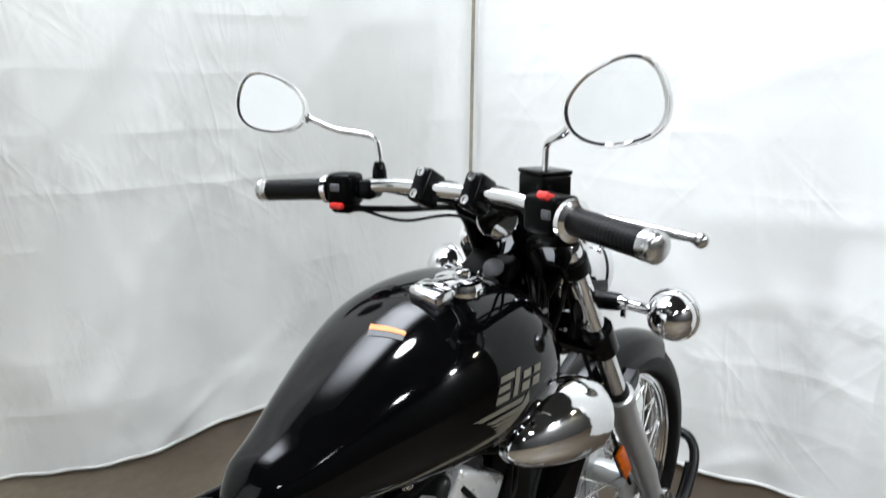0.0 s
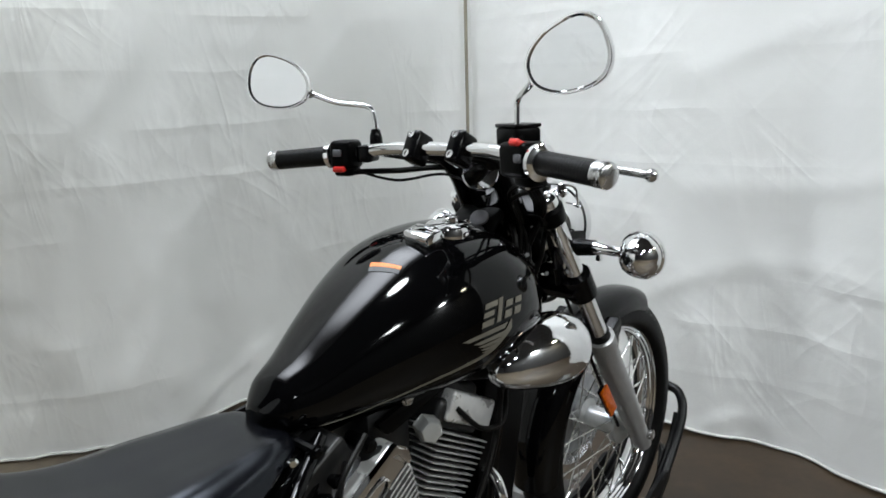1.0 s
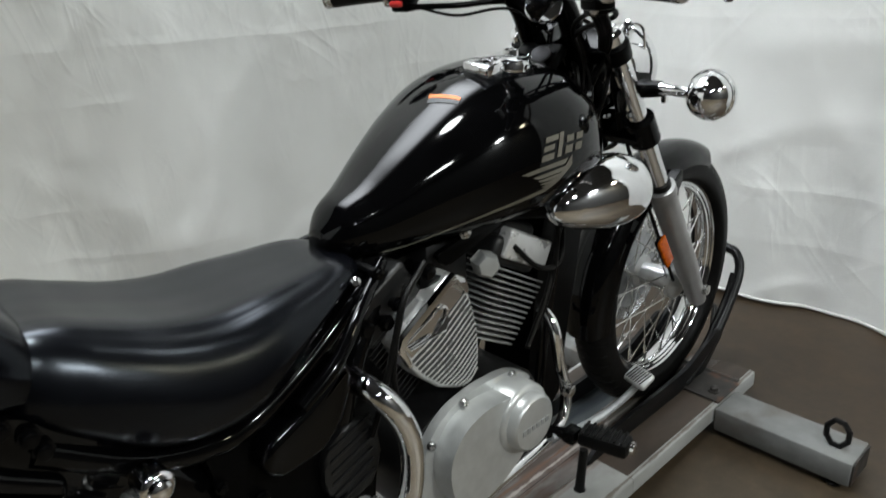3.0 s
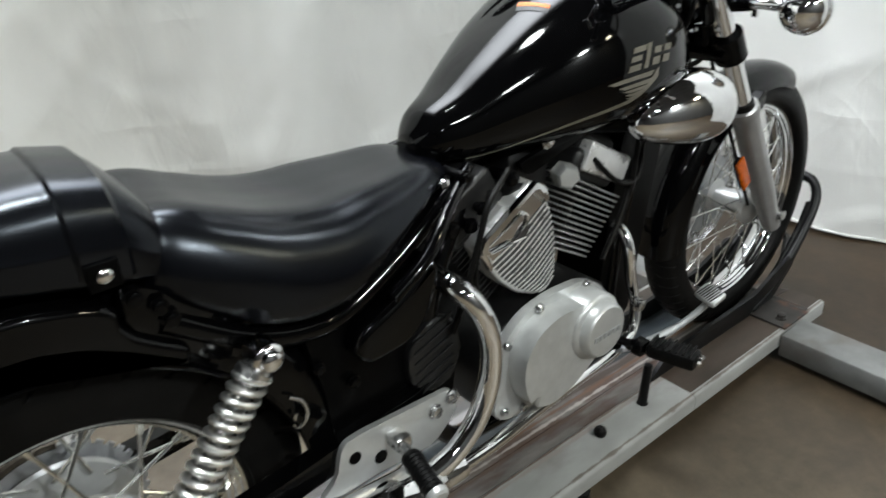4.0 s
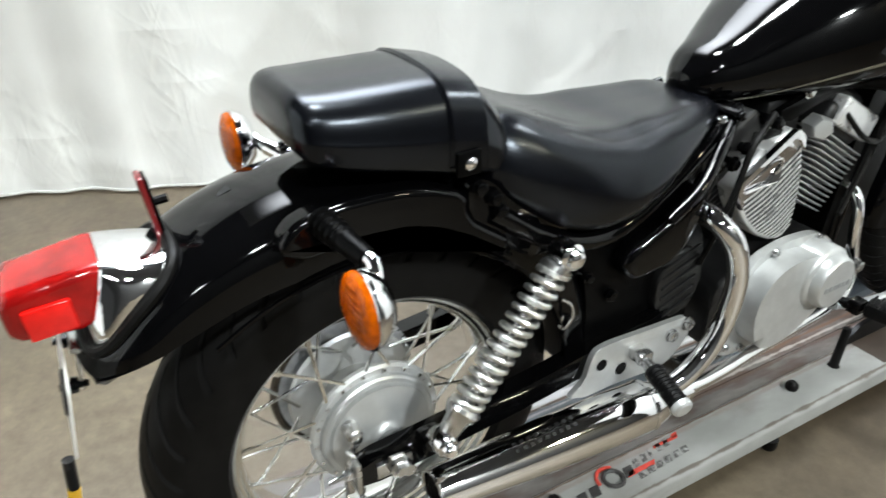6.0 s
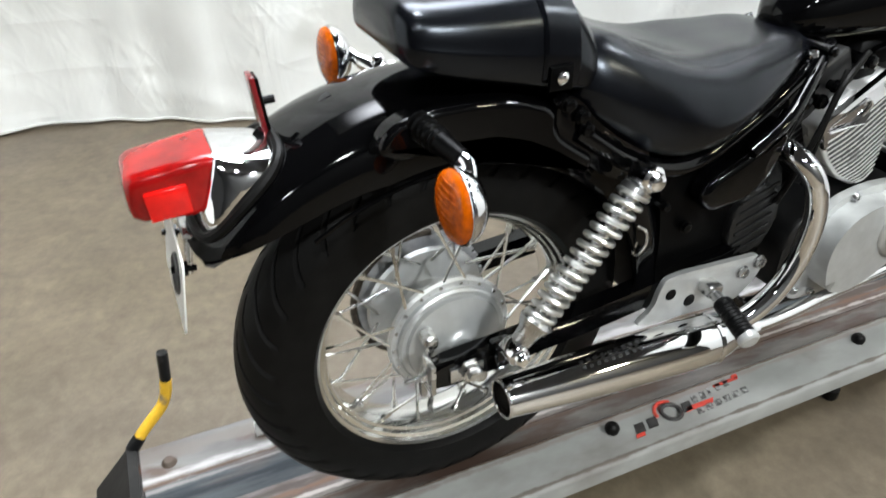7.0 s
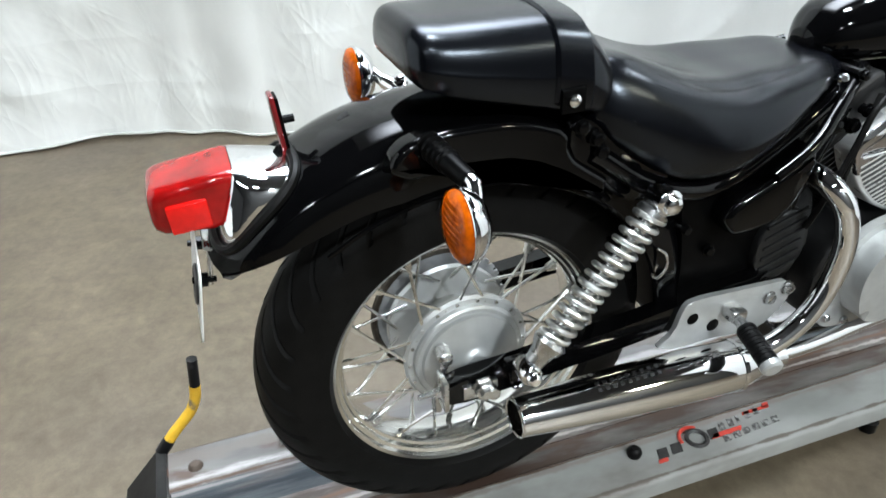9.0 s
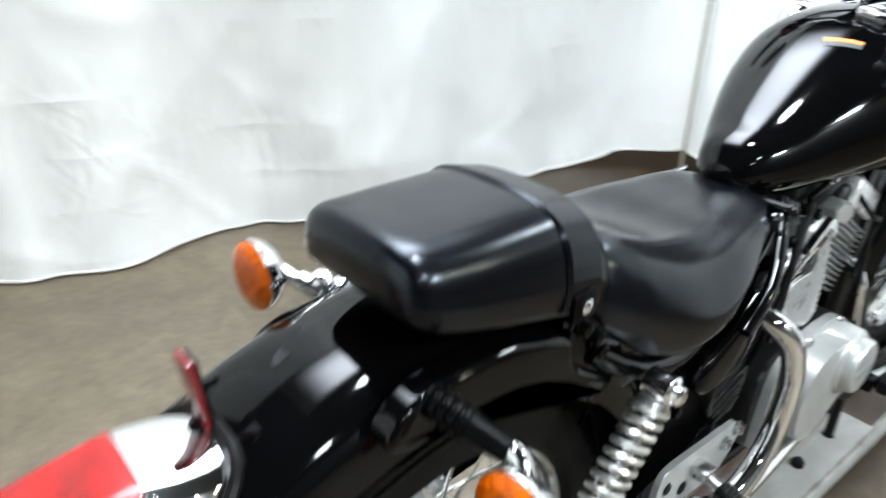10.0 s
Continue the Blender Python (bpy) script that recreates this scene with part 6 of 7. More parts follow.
    rg = [m @ Vector((0.034 + 0.022 * math.cos(a), -0.002, 0.006 + 0.022 * math.sin(a))) for a in [2 * math.pi * k / 24 for k in range(24)]]
    tube(bm, rg, 0.003, 5, closed=True)
    part("plate_ring_mark", bm, INKBLACK, pl)
    for x in (-0.075, 0.016):
        bm = B()
        tube(bm, [m @ Vector((x, -0.006, 0.0)), m @ Vector((x, 0.022, 0.0))], 0.004, 8)
        tube(bm, [m @ Vector((x, 0.004, 0.0)), m @ Vector((x, 0.012, 0.0))], 0.009, 8)
        part("plate_bolt", bm, SATIN, pl)
    bm = B()
    box(bm, (0, -0.288, 0.538), (0.05, 0.05, 0.006), (-20, 0, 0), 0.002)
    box(bm, (0, -0.308, 0.515), (0.05, 0.004, 0.04), (-9, 0, 0), 0.001)
    part("plate_bracket", bm, STEEL, bike)
    # upright red reflector above the tail light
    bm = B()
    box(bm, (-0.006, -0.202, 0.672), (0.030, 0.007, 0.074), (6, 0, 0), 0.003)
    rr = part("rear_reflector", bm, REDDARK, bike, "upright dark red reflector on a black bracket")
    bm = B()
    box(bm, (-0.006, -0.197, 0.672), (0.026, 0.004, 0.070), (6, 0, 0), 0.001)
    tube(bm, [(-0.006, -0.198, 0.676), (-0.006, -0.182, 0.677)], 0.005, 8)
    tube(bm, [(-0.006, -0.199, 0.64), (-0.006, -0.212, 0.625)], 0.010, 8)
    part("reflector_bracket", bm, PLASTIC, rr)


def pipe(name, pts, r, mat=CHROME, label="", n=8, seg=20):
    bm = B()
    P = curve(pts, n)
    tube(bm, P, r, seg)
    return part(name, bm, mat, bike, label, 50)


def build_exhaust():
    # muffler body with slash-free round tip
    bm = B()
    P = [(0.150, 0.040, 0.258), (0.150, 0.052, 0.258), (0.152, 0.12, 0.255), (0.154, 0.22, 0.250), (0.156, 0.33, 0.244), (0.157, 0.395, 0.240), (0.158, 0.43, 0.2365), (0.159, 0.452, 0.235)]
    R = [0.0285, 0.0295, 0.0335, 0.0385, 0.0405, 0.0405, 0.032, 0.024]
    tube(bm, P, R, 32, caps=False)
    tube(bm, [(0.150, 0.042, 0.258), (0.151, 0.09, 0.2565)], [0.0262, 0.0262], 28, caps=False)
    muf = part("muffler", bm, CHROME, bike, "long chrome tapered muffler", 50)
    bm = B()
    lathe_pts = [Vector((0.150, 0.040, 0.258)) + Vector((math.cos(a), 0, math.sin(a))) * 0.0275 for a in [2 * math.pi * k / 28 for k in range(28)]]
    tube(bm, lathe_pts, 0.0022, 8, closed=True)
    part("muffler_lip", bm, CHROME, muf)
    bm = B()
    tube(bm, [(0.150, 0.085, 0.257), (0.150, 0.088, 0.257)], 0.026, 20)
    part("muffler_baffle", bm, RUST, muf, "dark disc inside the tip")
    bm = B()
    tube(bm, [(0.157, 0.398, 0.240), (0.1572, 0.404, 0.2397)], 0.0415, 32)
    part("muffler_seam", bm, CHROME, muf)
    # stamped lines on top, as bars
    for k in range(9):
        bm = B()
        y = 0.16 + 0.012 * k
        for j in (0, 1):
            a = radians(62 + 16 * j)
            r = 0.0362 + 0.022 * (y - 0.16)
            box(bm, (0.153 + r * math.cos(a), y, 0.2525 + r * math.sin(a)), (0.005, 0.006, 0.0008), (0, 90 - math.degrees(a), 0))
        part("stamped_bar", bm, DARKCAST, muf)
    # header pipes
    pipe("lower_header_pipe", [(0.158, 0.44, 0.235), (0.160, 0.50, 0.232), (0.156, 0.58, 0.230), (0.152, 0.66, 0.236), (0.148, 0.76, 0.240), (0.138, 0.87, 0.236), (0.124, 0.945, 0.240), (0.112, 0.973, 0.280), (0.105, 0.962, 0.345), (0.100, 0.955, 0.405), (0.080, 0.957, 0.436), (0.04, 0.955, 0.445)], 0.0105, CHROME, "chrome lower exhaust pipe")
    pipe("rear_header_pipe", [(0.158, 0.440, 0.252), (0.164, 0.480, 0.272), (0.166, 0.522, 0.310), (0.166, 0.547, 0.360), (0.166, 0.554, 0.412), (0.164, 0.550, 0.452), (0.158, 0.534, 0.494), (0.130, 0.518, 0.520), (0.06, 0.51, 0.528)], 0.0165, CHROME, "chrome curved rear exhaust pipe")
    bm = B()
    P = [(0.1585, 0.455, 0.2348), (0.159, 0.475, 0.2335), (0.1595, 0.495, 0.2325)]
    tube(bm, P, [0.021, 0.021, 0.019], 20)
    part("pipe_clamp", bm, CHROME, bike)


def build_engine():
    # crankcase
    bm = B()
    out = rounded([(0.58, 0.24), (0.70, 0.205), (0.86, 0.205), (0.90, 0.27), (0.89, 0.36), (0.83, 0.405), (0.64, 0.405), (0.58, 0.36)], 0.04)
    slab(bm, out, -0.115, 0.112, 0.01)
    eng = part("crankcase", bm, DARKCAST, bike, "cast alloy crankcase, coloured near-black for the shade around it")
    bm = B()
    out = rounded([(0.592, 0.245), (0.620, 0.226), (0.682, 0.221), (0.74, 0.235), (0.838, 0.275), (0.862, 0.345), (0.848, 0.388), (0.80, 0.416), (0.72, 0.422), (0.655, 0.410), (0.612, 0.375), (0.602, 0.32)], 0.035, 5)
    slab(bm, out, 0.112, 0.128, 0.003)
    cov = part("clutch_cover", bm, ALLOY, bike, "smooth silver clutch cover")
    bm = B()
    out2 = rounded([(0.640, 0.262), (0.684, 0.244), (0.74, 0.255), (0.80, 0.29), (0.825, 0.345), (0.81, 0.385), (0.763, 0.402), (0.70, 0.408), (0.655, 0.394), (0.626, 0.36), (0.622, 0.315)], 0.04, 5)
    slab(bm, out2, 0.128, 0.166, 0.018, 4)
    part("cover_dome", bm, ALLOY, cov, "bulged silver cover", 50)
    bm = B()
    lathe(bm, [(0.120, 0.060), (0.166, 0.058), (0.171, 0.054), (0.173, 0.049), (0.186, 0.047), (0.190, 0.043), (0.191, 0.030), (0.191, 0)], (0, 0.786, 0.350), (1, 0, 0), 40)
    disc = part("round_cap", bm, ALLOY, cov, "round silver cap with worn raised lettering")
    for k in range(6):
        bm = B()
        box(bm, (0.1915, 0.786 - 0.028 + 0.011 * k, 0.347), (0.0015, 0.007, 0.009), (0, 0, 0))
        part("raised_bar", bm, CAST, disc)
    for y, z in ((0.612, 0.250), (0.655, 0.234), (0.620, 0.372), (0.690, 0.411), (0.800, 0.408), (0.846, 0.372), (0.844, 0.30)):
        bm = B()
        lathe(bm, [(0, 0.0075), (0.004, 0.0075), (0.008, 0.006), (0.008, 0.0035), (0.005, 0.003), (0.005, 0)], (0.128, y, z), (1, 0, 0), 12)
        part("cover_screw", bm, STEEL, cov)
    bm = B()
    out = rounded([(0.60, 0.25), (0.86, 0.25), (0.88, 0.40), (0.62, 0.42)], 0.05)
    slab(bm, out, -0.150, -0.115, -0.0)
    part("alternator_cover", bm, ALLOY, bike)
    # cylinders: fins and heads; the front leans forward, the rear back
    hub = Vector((0, 0.745, 0.345))
    fin = None
    for s, nm in ((1, "front_cylinder"), (-1, "rear_cylinder")):
        a = radians(30 * s)
        ax = Vector((0, math.sin(a), math.cos(a)))
        bm = B()
        lathe(bm, [(0.085, 0.050), (0.25, 0.050)], hub, ax, 24)
        # near-black barrel colour paints the dark gaps between the fins
        cyl = part(nm, bm, DARKCAST, bike, "finned air-cooled cylinder")
        if fin is None:
            b2 = B()
            box(b2, (0, 0, 0), (0.176, 0.128, 0.0022), (0, 0, 0), 0.0007, 1)
            fin = mesh_of("cooling_fin", b2, ALLOY)
            # shaded copy of the fin, for the hidden rear cylinder
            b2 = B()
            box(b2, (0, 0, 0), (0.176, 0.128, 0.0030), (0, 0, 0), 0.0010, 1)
            shaded_fin = mesh_of("cooling_fin", b2, DARKCAST)
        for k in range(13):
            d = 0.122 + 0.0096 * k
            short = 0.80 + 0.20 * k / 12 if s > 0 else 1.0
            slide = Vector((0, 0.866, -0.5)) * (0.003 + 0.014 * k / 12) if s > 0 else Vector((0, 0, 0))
            o = shared("cooling_fin", fin if s > 0 else shaded_fin, cyl, pose(0, hub.y + ax.y * d + slide.y, hub.z + ax.z * d + slide.z, -30 * s, 0, 0) @ Matrix.Diagonal((1 if s > 0 else 0.78, short, 1, 1)))
        bm = B()
        c = hub + ax * 0.265
        box(bm, c, (0.156, 0.118, 0.045), (-30 * s, 0, 0), 0.012, 3)
        c = hub + ax * 0.302
        box(bm, c, (0.130, 0.104, 0.050), (-30 * s, 0, 0), 0.016, 3)
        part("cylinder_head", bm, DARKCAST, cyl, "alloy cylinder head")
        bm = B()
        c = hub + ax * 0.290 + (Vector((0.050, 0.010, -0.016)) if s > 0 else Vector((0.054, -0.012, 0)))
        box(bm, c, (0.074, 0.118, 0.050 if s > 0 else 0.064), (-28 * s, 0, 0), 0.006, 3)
        # same cover on both cylinders; the rear one is coloured for shade
        part("head_cap", bm, BRIGHT if s > 0 else DARKCAST, cyl, "bright alloy rocker cover" if s > 0 else "rocker cover, coloured near-black for shade")
        bm = B()
        c = hub + ax * 0.252 + Vector((0.085, -s * 0.074, 0.024))
        lathe(bm, [(-0.022, 0.021), (0.006, 0.021), (0.012, 0.016), (0.014, 0)], c, (0.86, -0.48 * s, 0.12), 6)
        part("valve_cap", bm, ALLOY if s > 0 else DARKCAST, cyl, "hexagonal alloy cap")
    # finned chrome cover on the rear cylinder
    cov2 = [(0.702, 0.612), (0.598, 0.551), (0.591, 0.536), (0.609, 0.500), (0.632, 0.469), (0.668, 0.435), (0.712, 0.413), (0.742, 0.418), (0.754, 0.440), (0.756, 0.470), (0.752, 0.510), (0.741, 0.557), (0.722, 0.598)]
    bm = B()
    slab_soft(bm, rounded(cov2, 0.008, 3), 0.070, 0.104, 0.007, 4)
    rc = part("cylinder_cover", bm, BRIGHT, bike, "chrome triangular finned side cover", 50)
    # dark plate laid on the bright cover as shade between its fins
    bm = B()
    slab(bm, rounded([(0.724, 0.576), (0.615, 0.506), (0.637, 0.474), (0.671, 0.442), (0.712, 0.420), (0.738, 0.425), (0.748, 0.445), (0.749, 0.500), (0.738, 0.550)], 0.006), 0.103, 0.1047)
    part("fin_shade_plate", bm, FINSHADE, rc, "dark plate put between the fins for their shaded gaps")
    left = curve([(0.613, 0.508, 0), (0.634, 0.475, 0), (0.668, 0.443, 0), (0.714, 0.419, 0)], 12)
    right = curve([(0.728, 0.572, 0), (0.738, 0.548, 0), (0.745, 0.520, 0), (0.749, 0.488, 0), (0.748, 0.436, 0)], 12)
    for k in range(15):
        a, b = even(left, k / 14), even(right, k / 14)
        bm = B()
        tube(bm, [(0.1058, q.x, q.y) for q in curve([a, a.lerp(b, 0.4) + Vector((0.004, -0.004, 0)), b], 4)], 0.0012, 8)
        part("cover_fin", bm, BRIGHT, rc)
    bm = B()
    slab(bm, rounded([(0.702, 0.613), (0.596, 0.551), (0.589, 0.536), (0.607, 0.499), (0.612, 0.504), (0.598, 0.536), (0.604, 0.544), (0.700, 0.600), (0.724, 0.573), (0.729, 0.577), (0.722, 0.600)], 0.003), 0.103, 0.1125, 0.003, 2)
    part("cover_rim", bm, CHROME, rc, "polished chrome upper rim")
    bm = B()
    slab(bm, rounded([(0.606, 0.540), (0.698, 0.594), (0.722, 0.572), (0.616, 0.510), (0.602, 0.534)], 0.004), 0.1035, 0.1056, 0.0006, 1)
    part("cover_panel", bm, CHROME, rc, "recessed mirror-bright panel")
    bm = B()
    tube(bm, [(0.1085, y, z) for y, z in [(q.x, q.y) for q in curve([(0.606, 0.541, 0), (0.640, 0.556, 0), (0.672, 0.569, 0), (0.684, 0.564, 0), (0.684, 0.553, 0), (0.672, 0.543, 0)], 5)]], 0.0024, 8)
    part("cover_loop", bm, CHROME, rc, "raised chrome loop")
    bm = B()
    tube(bm, [(0.109, 0.612, 0.528), (0.109, 0.645, 0.531), (0.109, 0.681, 0.530)], [0.0026, 0.0030, 0.0020], 8)
    part("cover_bar", bm, CHROME, rc)
    bm = B()
    slab(bm, rounded([(0.662, 0.534), (0.676, 0.546), (0.690, 0.548), (0.682, 0.534), (0.672, 0.528)], 0.002), 0.1055, 0.1105, 0.001, 1)
    part("cover_mark", bm, INKBLACK, rc)
    # chrome air cleaner
    bm = B()
    rows = []
    c0, c1 = Vector((0.130, 0.895, 0.655)), Vector((0.150, 1.115, 0.652))
    table = [(0.0, 0.006, 0.006, 0.006), (0.04, 0.020, 0.022, 0.018), (0.15, 0.038, 0.042, 0.034), (0.35, 0.054, 0.060, 0.046), (0.55, 0.062, 0.068, 0.054), (0.75, 0.060, 0.066, 0.055), (0.90, 0.046, 0.052, 0.044), (0.97, 0.028, 0.032, 0.028), (1.0, 0.006, 0.007, 0.006)]
    for t, rx, up, dn in table:
        c = c0.lerp(c1, t)
        row = []
        for k in range(32):
            a = 2 * math.pi * k / 32
            row.append((c.x + rx * math.cos(a), c.y, c.z + (up if math.sin(a) > 0 else dn) * math.sin(a)))
        rows.append(row)
    dense = []
    for j in range(32):
        dense.append(curve([Vector(r[j]) for r in rows], 3))
    rings(bm, [[dense[j][i] for j in range(32)] for i in range(len(dense[0]))])
    ac = part("air_cleaner", bm, WAVYCHROME, bike, "polished chrome teardrop air cleaner", 70)
    bm = B()
    tube(bm, curve([(0.10, 0.93, 0.66), (0.05, 0.86, 0.66), (0.02, 0.78, 0.64)], 5), 0.028, 16)
    part("air_duct", bm, PLASTIC, ac)
    bm = B()
    box(bm, (0.06, 1.02, 0.655), (0.06, 0.12, 0.08), (0, 0, 0), 0.012)
    part("air_box", bm, PLASTIC, bike)
    # carburettor between the cylinders, coloured near-black for the shade there
    bm = B()
    box(bm, (0.01, 0.745, 0.585), (0.09, 0.09, 0.11), (0, 0, 0), 0.012)
    part("carburettor", bm, DARKCAST, bike)
    for y, z in ((0.760, 0.650), (0.805, 0.662)):
        bm = B()
        bolt(bm, (0.075, y, z), (1, 0, 0), 0.008, 0.008)
        part("mount_bolt", bm, STEEL, bike)
    bm = B()
    slab(bm, rounded([(0.70, 0.630), (0.84, 0.660), (0.86, 0.640), (0.72, 0.606)], 0.01), 0.066, 0.075, 0.002)
    part("head_bracket", bm, PLASTIC, bike)


def build_frame():
    fr = pipe("frame", [(0.0, 1.10, 0.80), (0.0, 0.95, 0.70), (0.0, 0.75, 0.645), (0.0, 0.58, 0.635), (0.0, 0.45, 0.60)], 0.026, SATIN, "black tubular steel frame")
    def sub(name, pts, r, mat=PAINT):
        bm = B()
        tube(bm, curve(pts, 6), r, 12)
        part(name, bm, mat, fr)
    for s in (1, -1):
        sub("frame_tube", [(s * 0.02, 1.10, 0.76), (s * 0.05, 1.02, 0.58), (s * 0.055, 0.975, 0.40), (s * 0.06, 0.945, 0.24), (s * 0.07, 0.90, 0.195), (s * 0.075, 0.72, 0.185), (s * 0.078, 0.56, 0.20), (s * 0.08, 0.50, 0.28), (s * 0.085, 0.485, 0.38), (s * 0.09, 0.52, 0.52), (s * 0.07, 0.60, 0.63)], 0.0155)
        sub("frame_tube", [(s * 0.05, 0.62, 0.632), (s * 0.085, 0.54, 0.622), (s * 0.100, 0.44, 0.57), (s * 0.108, 0.34, 0.535), (s * 0.112, 0.24, 0.56), (s * 0.106, 0.15, 0.62)], 0.0145)
        sub("seat_trim_tube", [(s * 0.075, 0.60, 0.655), (s * 0.115, 0.53, 0.625), (s * 0.140, 0.47, 0.585), (s * 0.146, 0.41, 0.553)], 0.009)
        # side cover
        bm = B()
        out = rounded([(0.356, 0.482), (0.369, 0.514), (0.429, 0.540), (0.490, 0.580), (0.500, 0.545), (0.476, 0.489), (0.444, 0.463), (0.376, 0.458)], 0.014, 4)
        slab_soft(bm, out, s * 0.100, s * 0.134, 0.014, 5)
        part("side_cover", bm, PAINT, bike, "gloss black side cover", 50)
    # ribbed drive cover behind the curved pipe
    bm = B()
    slab(bm, rounded([(0.448, 0.37), (0.455, 0.44), (0.50, 0.47), (0.54, 0.45), (0.548, 0.37), (0.50, 0.335)], 0.03, 4), 0.092, 0.108, 0.006, 2)
    dc = part("drive_cover", bm, DARKCAST, bike, "dark ribbed drive cover")
    for k in range(6):
        bm = B()
        box(bm, (0.1085, 0.497, 0.362 + 0.018 * k), (0.005, 0.074, 0.006), (18, 0, 0), 0.002)
        part("cover_rib", bm, DARKCAST, dc)
    # dark boxes added under the seat so that no light shows through
    bm = B()
    box(bm, (0, 0.42, 0.50), (0.17, 0.20, 0.20), (0, 0, 0), 0.012)
    part("seat_filler_box", bm, PLASTIC, bike, "black filler box under the seat that closes the gap")
    bm = B()
    box(bm, (0, 0.30, 0.585), (0.17, 0.24, 0.06), (0, 0, 0), 0.012)
    part("seat_pan", bm, PLASTIC, bike)
    bm = B()
    slab(bm, rounded([(0.335, 0.26), (0.53, 0.26), (0.56, 0.46), (0.50, 0.53), (0.30, 0.56), (0.325, 0.42)], 0.02), -0.07, 0.095, 0.006)
    part("inner_filler", bm, PLASTIC, bike)
    for (y, z, r) in ((0.5793, 0.580, 0.013), (0.660, 0.627, 0.013), (0.545, 0.585, 0.014), (0.572, 0.655, 0.010), (0.60, 0.60, 0.011), (0.365, 0.425, 0.011), (0.395, 0.455, 0.008), (0.318, 0.47, 0.009)):
        bm = B()
        bolt(bm, (0.100, y, z), (1, 0, 0), r * 0.7, 0.008)
        tube(bm, [(0.06, y, z), (0.101, y, z)], r * 0.7, 8)
        part("frame_bolt", bm, SATIN, fr)
    bm = B()
    tube(bm, curve([(0.104, 0.272, 0.452), (0.108, 0.286, 0.440), (0.108, 0.290, 0.418), (0.106, 0.280, 0.402), (0.104, 0.272, 0.408), (0.104, 0.276, 0.424)], 6), 0.0024, 8)
    part("brake_rod_hook", bm, STEEL, bike, "small bent steel hook")
    bm = B()
    lathe(bm, [(0, 0.007), (0.006, 0.007), (0.009, 0.004), (0.009, 0)], (0.098, 0.537, 0.655), (1, -0.5, 0.2), 14)
    part("bright_plug", bm, CHROME, bike)
    # added black plate that closes the bright gap ahead of the engine
    bm = B()
    slab(bm, rounded([(0.915, 0.22), (1.015, 0.22), (1.048, 0.40), (1.105, 0.68), (1.03, 0.72), (0.965, 0.60), (0.935, 0.40)], 0.02), -0.045, 0.062, 0.008)
    part("front_gap_filler", bm, PLASTIC, bike, "black filler plate added between the frame tubes")
    # horn and cables in front of the engine
    bm = B()
    lathe(bm, [(-0.02, 0.012), (-0.012, 0.034), (0.012, 0.036), (0.016, 0.030), (0.018, 0)], (0.03, 1.035, 0.665), (0.3, 1, 0), 24)
    part("horn", bm, SATIN, bike)
    for p in ([(0.085, 0.98, 0.66), (0.098, 0.955, 0.55), (0.095, 0.935, 0.48), (0.10, 0.90, 0.44)], [(0.078, 1.0, 0.62), (0.092, 0.975, 0.54), (0.105, 0.90, 0.555), (0.085, 0.86, 0.60)], [(0.10, 0.62, 0.62), (0.118, 0.575, 0.55), (0.116, 0.545, 0.47), (0.112, 0.53, 0.43)], [(0.095, 0.66, 0.64), (0.112, 0.60, 0.60), (0.120, 0.57, 0.52), (0.112, 0.58, 0.45)]):
        bm = B()
        tube(bm, curve(p, 8), 0.0048, 8)
        part("engine_cable", bm, RUBBER, bike)


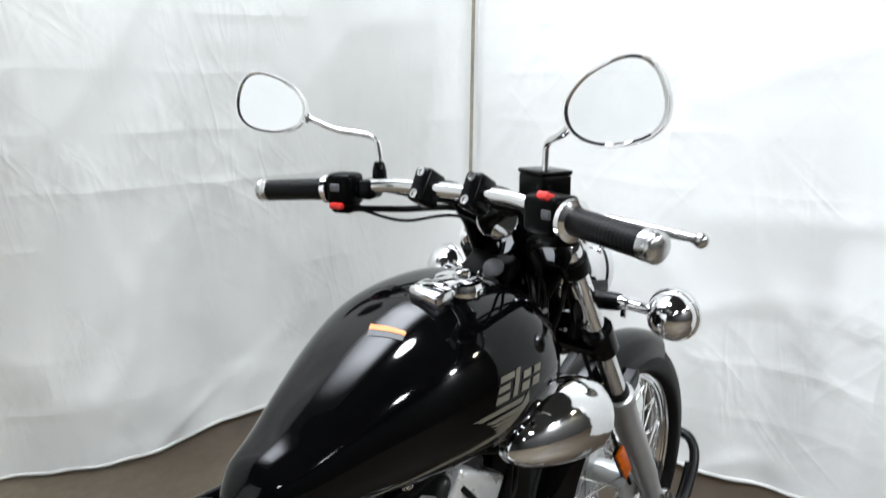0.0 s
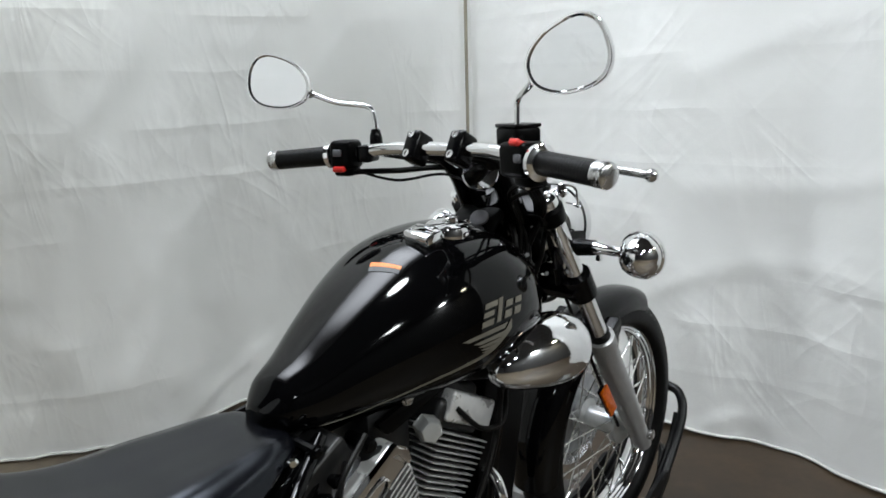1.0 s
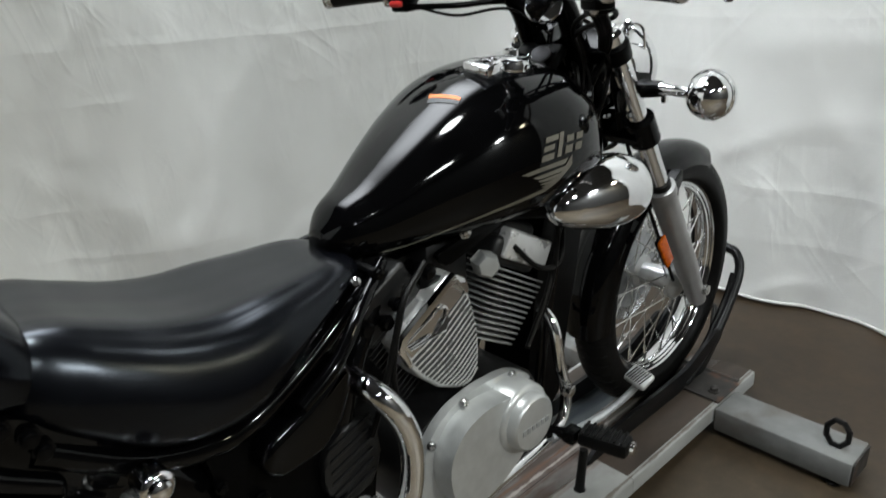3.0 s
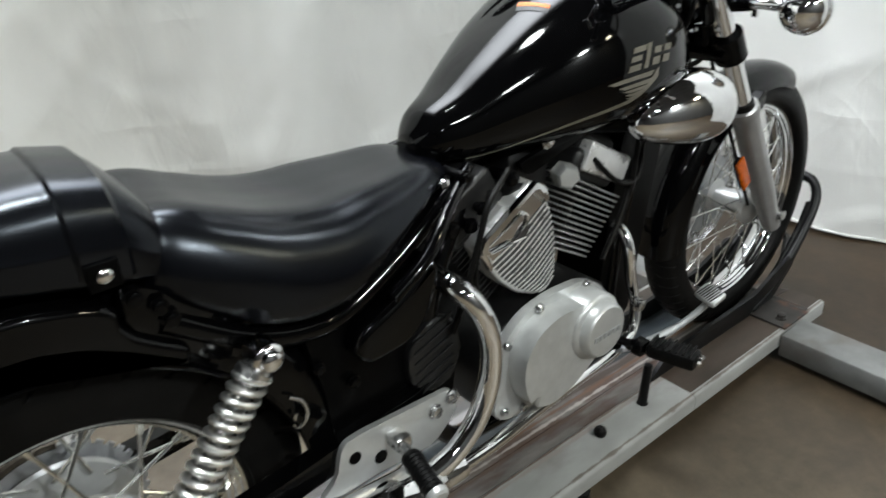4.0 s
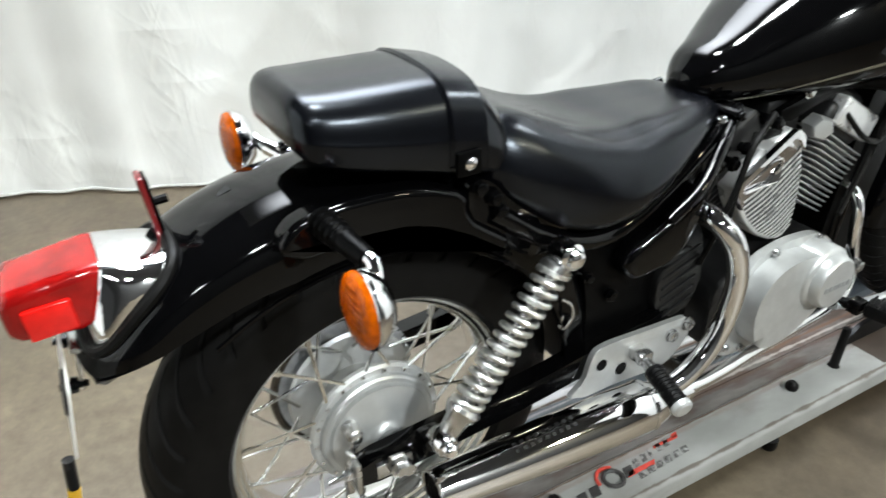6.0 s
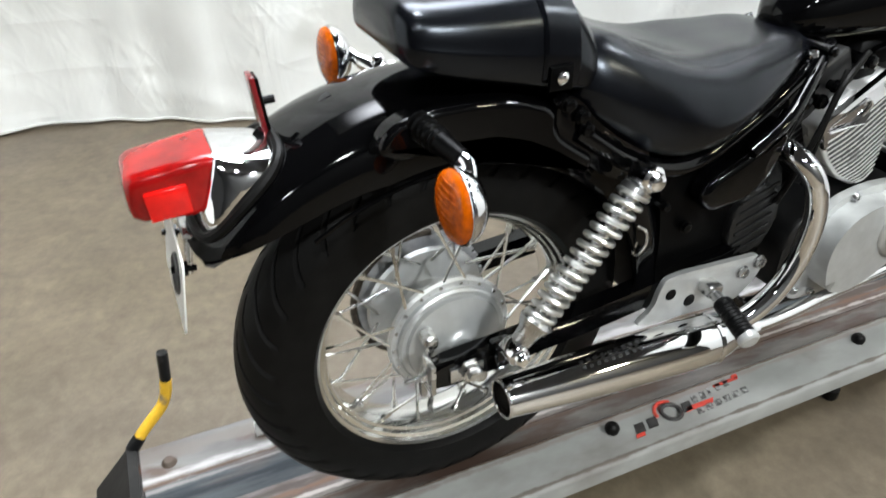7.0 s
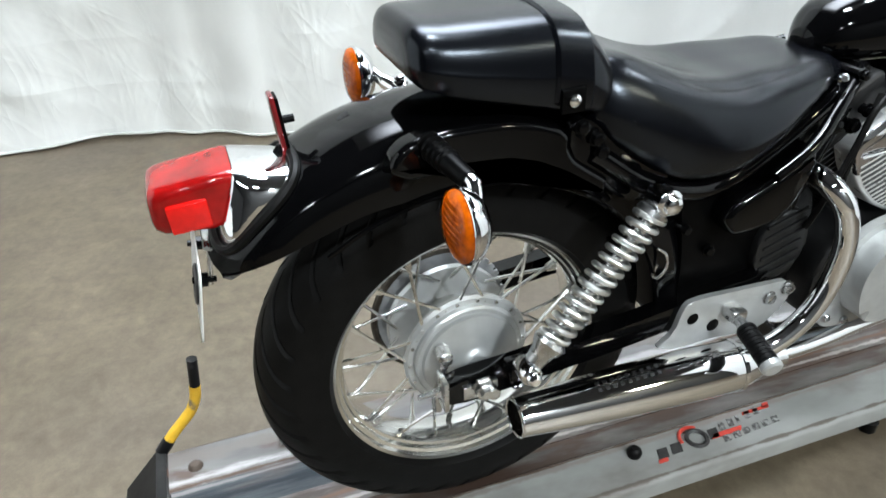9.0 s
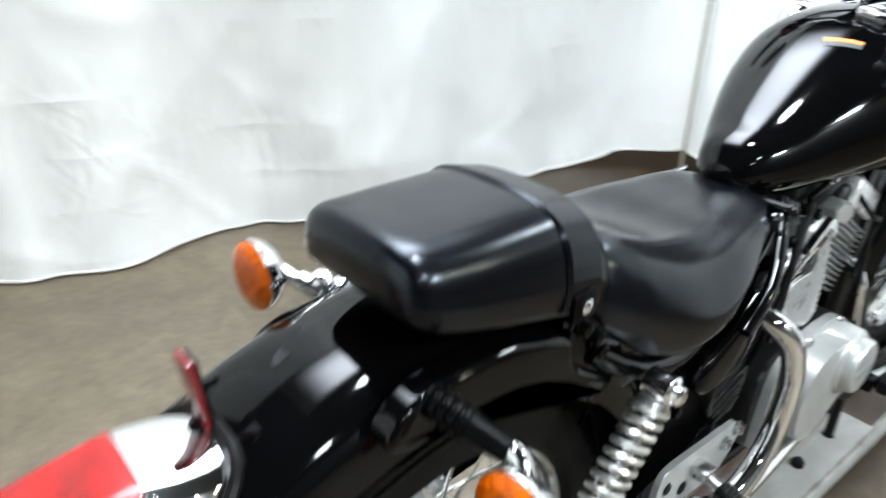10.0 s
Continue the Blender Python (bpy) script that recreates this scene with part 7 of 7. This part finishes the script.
def build_pegs():
    # silver bracket and passenger peg on both sides
    for s in (1, -1):
        bm = B()
        out = rounded([(0.280, 0.286), (0.309, 0.308), (0.316, 0.340), (0.325, 0.357), (0.350, 0.360), (0.506, 0.351), (0.521, 0.330), (0.512, 0.303), (0.474, 0.270), (0.426, 0.272), (0.372, 0.277), (0.312, 0.276)], 0.009, 3)
        slab(bm, out, s * 0.118, s * 0.127, 0.002)
        br = part("peg_bracket", bm, ALLOY, bike, "silver alloy peg bracket")
        for y, z, r in ((0.338, 0.326, 0.010), (0.378, 0.303, 0.011)):
            bm = B()
            lathe(bm, [(0.1275, r), (0.1285, r * 0.9), (0.1285, 0)], (0, y, z), (s, 0, 0), 14)
            part("bracket_hole", bm, PLASTIC, br)
        for y, z in ((0.476, 0.328), (0.508, 0.338)):
            bm = B()
            bolt(bm, (s * 0.127, y, z), (s, 0, 0), 0.009, 0.009)
            part("bracket_bolt", bm, STEEL, br)
        bm = B()
        box(bm, (s * 0.140, 0.402, 0.328), (0.030, 0.026, 0.022), (0, 0, 0), 0.005)
        tube(bm, [(s * 0.130, 0.402, 0.328), (s * 0.178, 0.396, 0.322)], 0.009, 10)
        peg = part("passenger_peg", bm, STEEL, bike, "folding passenger foot peg")
        bm = B()
        a, b = Vector((s * 0.170, 0.397, 0.323)), Vector((s * 0.242, 0.388, 0.306))
        d = (b - a).normalized()
        lathe(bm, [(0, 0.013)] + [(0.004 + 0.006 * k + q, r) for k in range(10) for q, r in ((0, 0.0150), (0.003, 0.0150), (0.0035, 0.0138), (0.0055, 0.0138))] + [(0.066, 0.015)], a, d, 16)
        part("peg_rubber", bm, GRIP, peg, "black ribbed rubber")
        bm = B()
        lathe(bm, [(0.066, 0.0158), (0.074, 0.0155), (0.077, 0.012), (0.077, 0)], a, d, 16)
        part("peg_end", bm, ALLOY, peg)
        # rider peg
        bm = B()
        tube(bm, [(s * 0.09, 0.880, 0.245), (s * 0.165, 0.908, 0.252)], 0.011, 10)
        box(bm, (s * 0.172, 0.910, 0.253), (0.024, 0.030, 0.026), (0, 0, 0), 0.004)
        rp = part("rider_peg", bm, SATIN, bike, "black folding rider foot peg")
        bm = B()
        box(bm, (s * 0.226, 0.930, 0.256), (0.088, 0.042, 0.028), (0, 0, 14), 0.008, 2)
        pad = part("peg_rubber", bm, GRIP, rp, "black rubber block pad")
        for k in range(7):
            bm = B()
            box(bm, (s * (0.192 + 0.011 * k), 0.9215 + 0.0028 * k, 0.2715), (0.005, 0.038, 0.004), (0, 0, 14 * s), 0.001, 1)
            part("pad_rib", bm, GRIP, rp)
        bm = B()
        lathe(bm, [(0, 0.012), (0.006, 0.012), (0.008, 0.008), (0.008, 0)], (s * 0.270, 0.941, 0.256), (s, 0.25, 0), 12)
        part("peg_end", bm, CHROME, rp)
    # brake pedal
    bm = B()
    tube(bm, curve([(0.145, 0.890, 0.245), (0.165, 0.935, 0.246), (0.188, 0.995, 0.262), (0.206, 1.040, 0.290), (0.214, 1.060, 0.312)], 6), [0.008] * 12 + [0.0065] * 13, 10)
    pd = part("brake_pedal", bm, CAST, bike, "polished brake pedal lever")
    bm = B()
    box(bm, (0.214, 1.052, 0.318), (0.046, 0.036, 0.013), (28, 8, -8), 0.006, 3)
    pad = part("pedal_pad", bm, ALLOY, pd, "ribbed metal pedal pad")
    for k in range(7):
        bm = B()
        m = pose(0.214, 1.052, 0.318, 28, 8, -8)
        c = m @ Vector((-0.015 + 0.005 * k, 0, 0.0072))
        box(bm, c, (0.0022, 0.028, 0.0025), (28, 8, -20), 0.0008, 1)
        part("pedal_rib", bm, DARKCAST, pd)
    bm = B()
    bolt(bm, (0.116, 0.968, 0.294), (1, 0, 0), 0.011, 0.014)
    part("shield_bolt", bm, STEEL, bike)


build_wheels()
build_tank()
build_seats()
build_fenders()
build_front()
build_bars()
build_rear()
build_exhaust()
build_engine()
build_frame()
build_pegs()
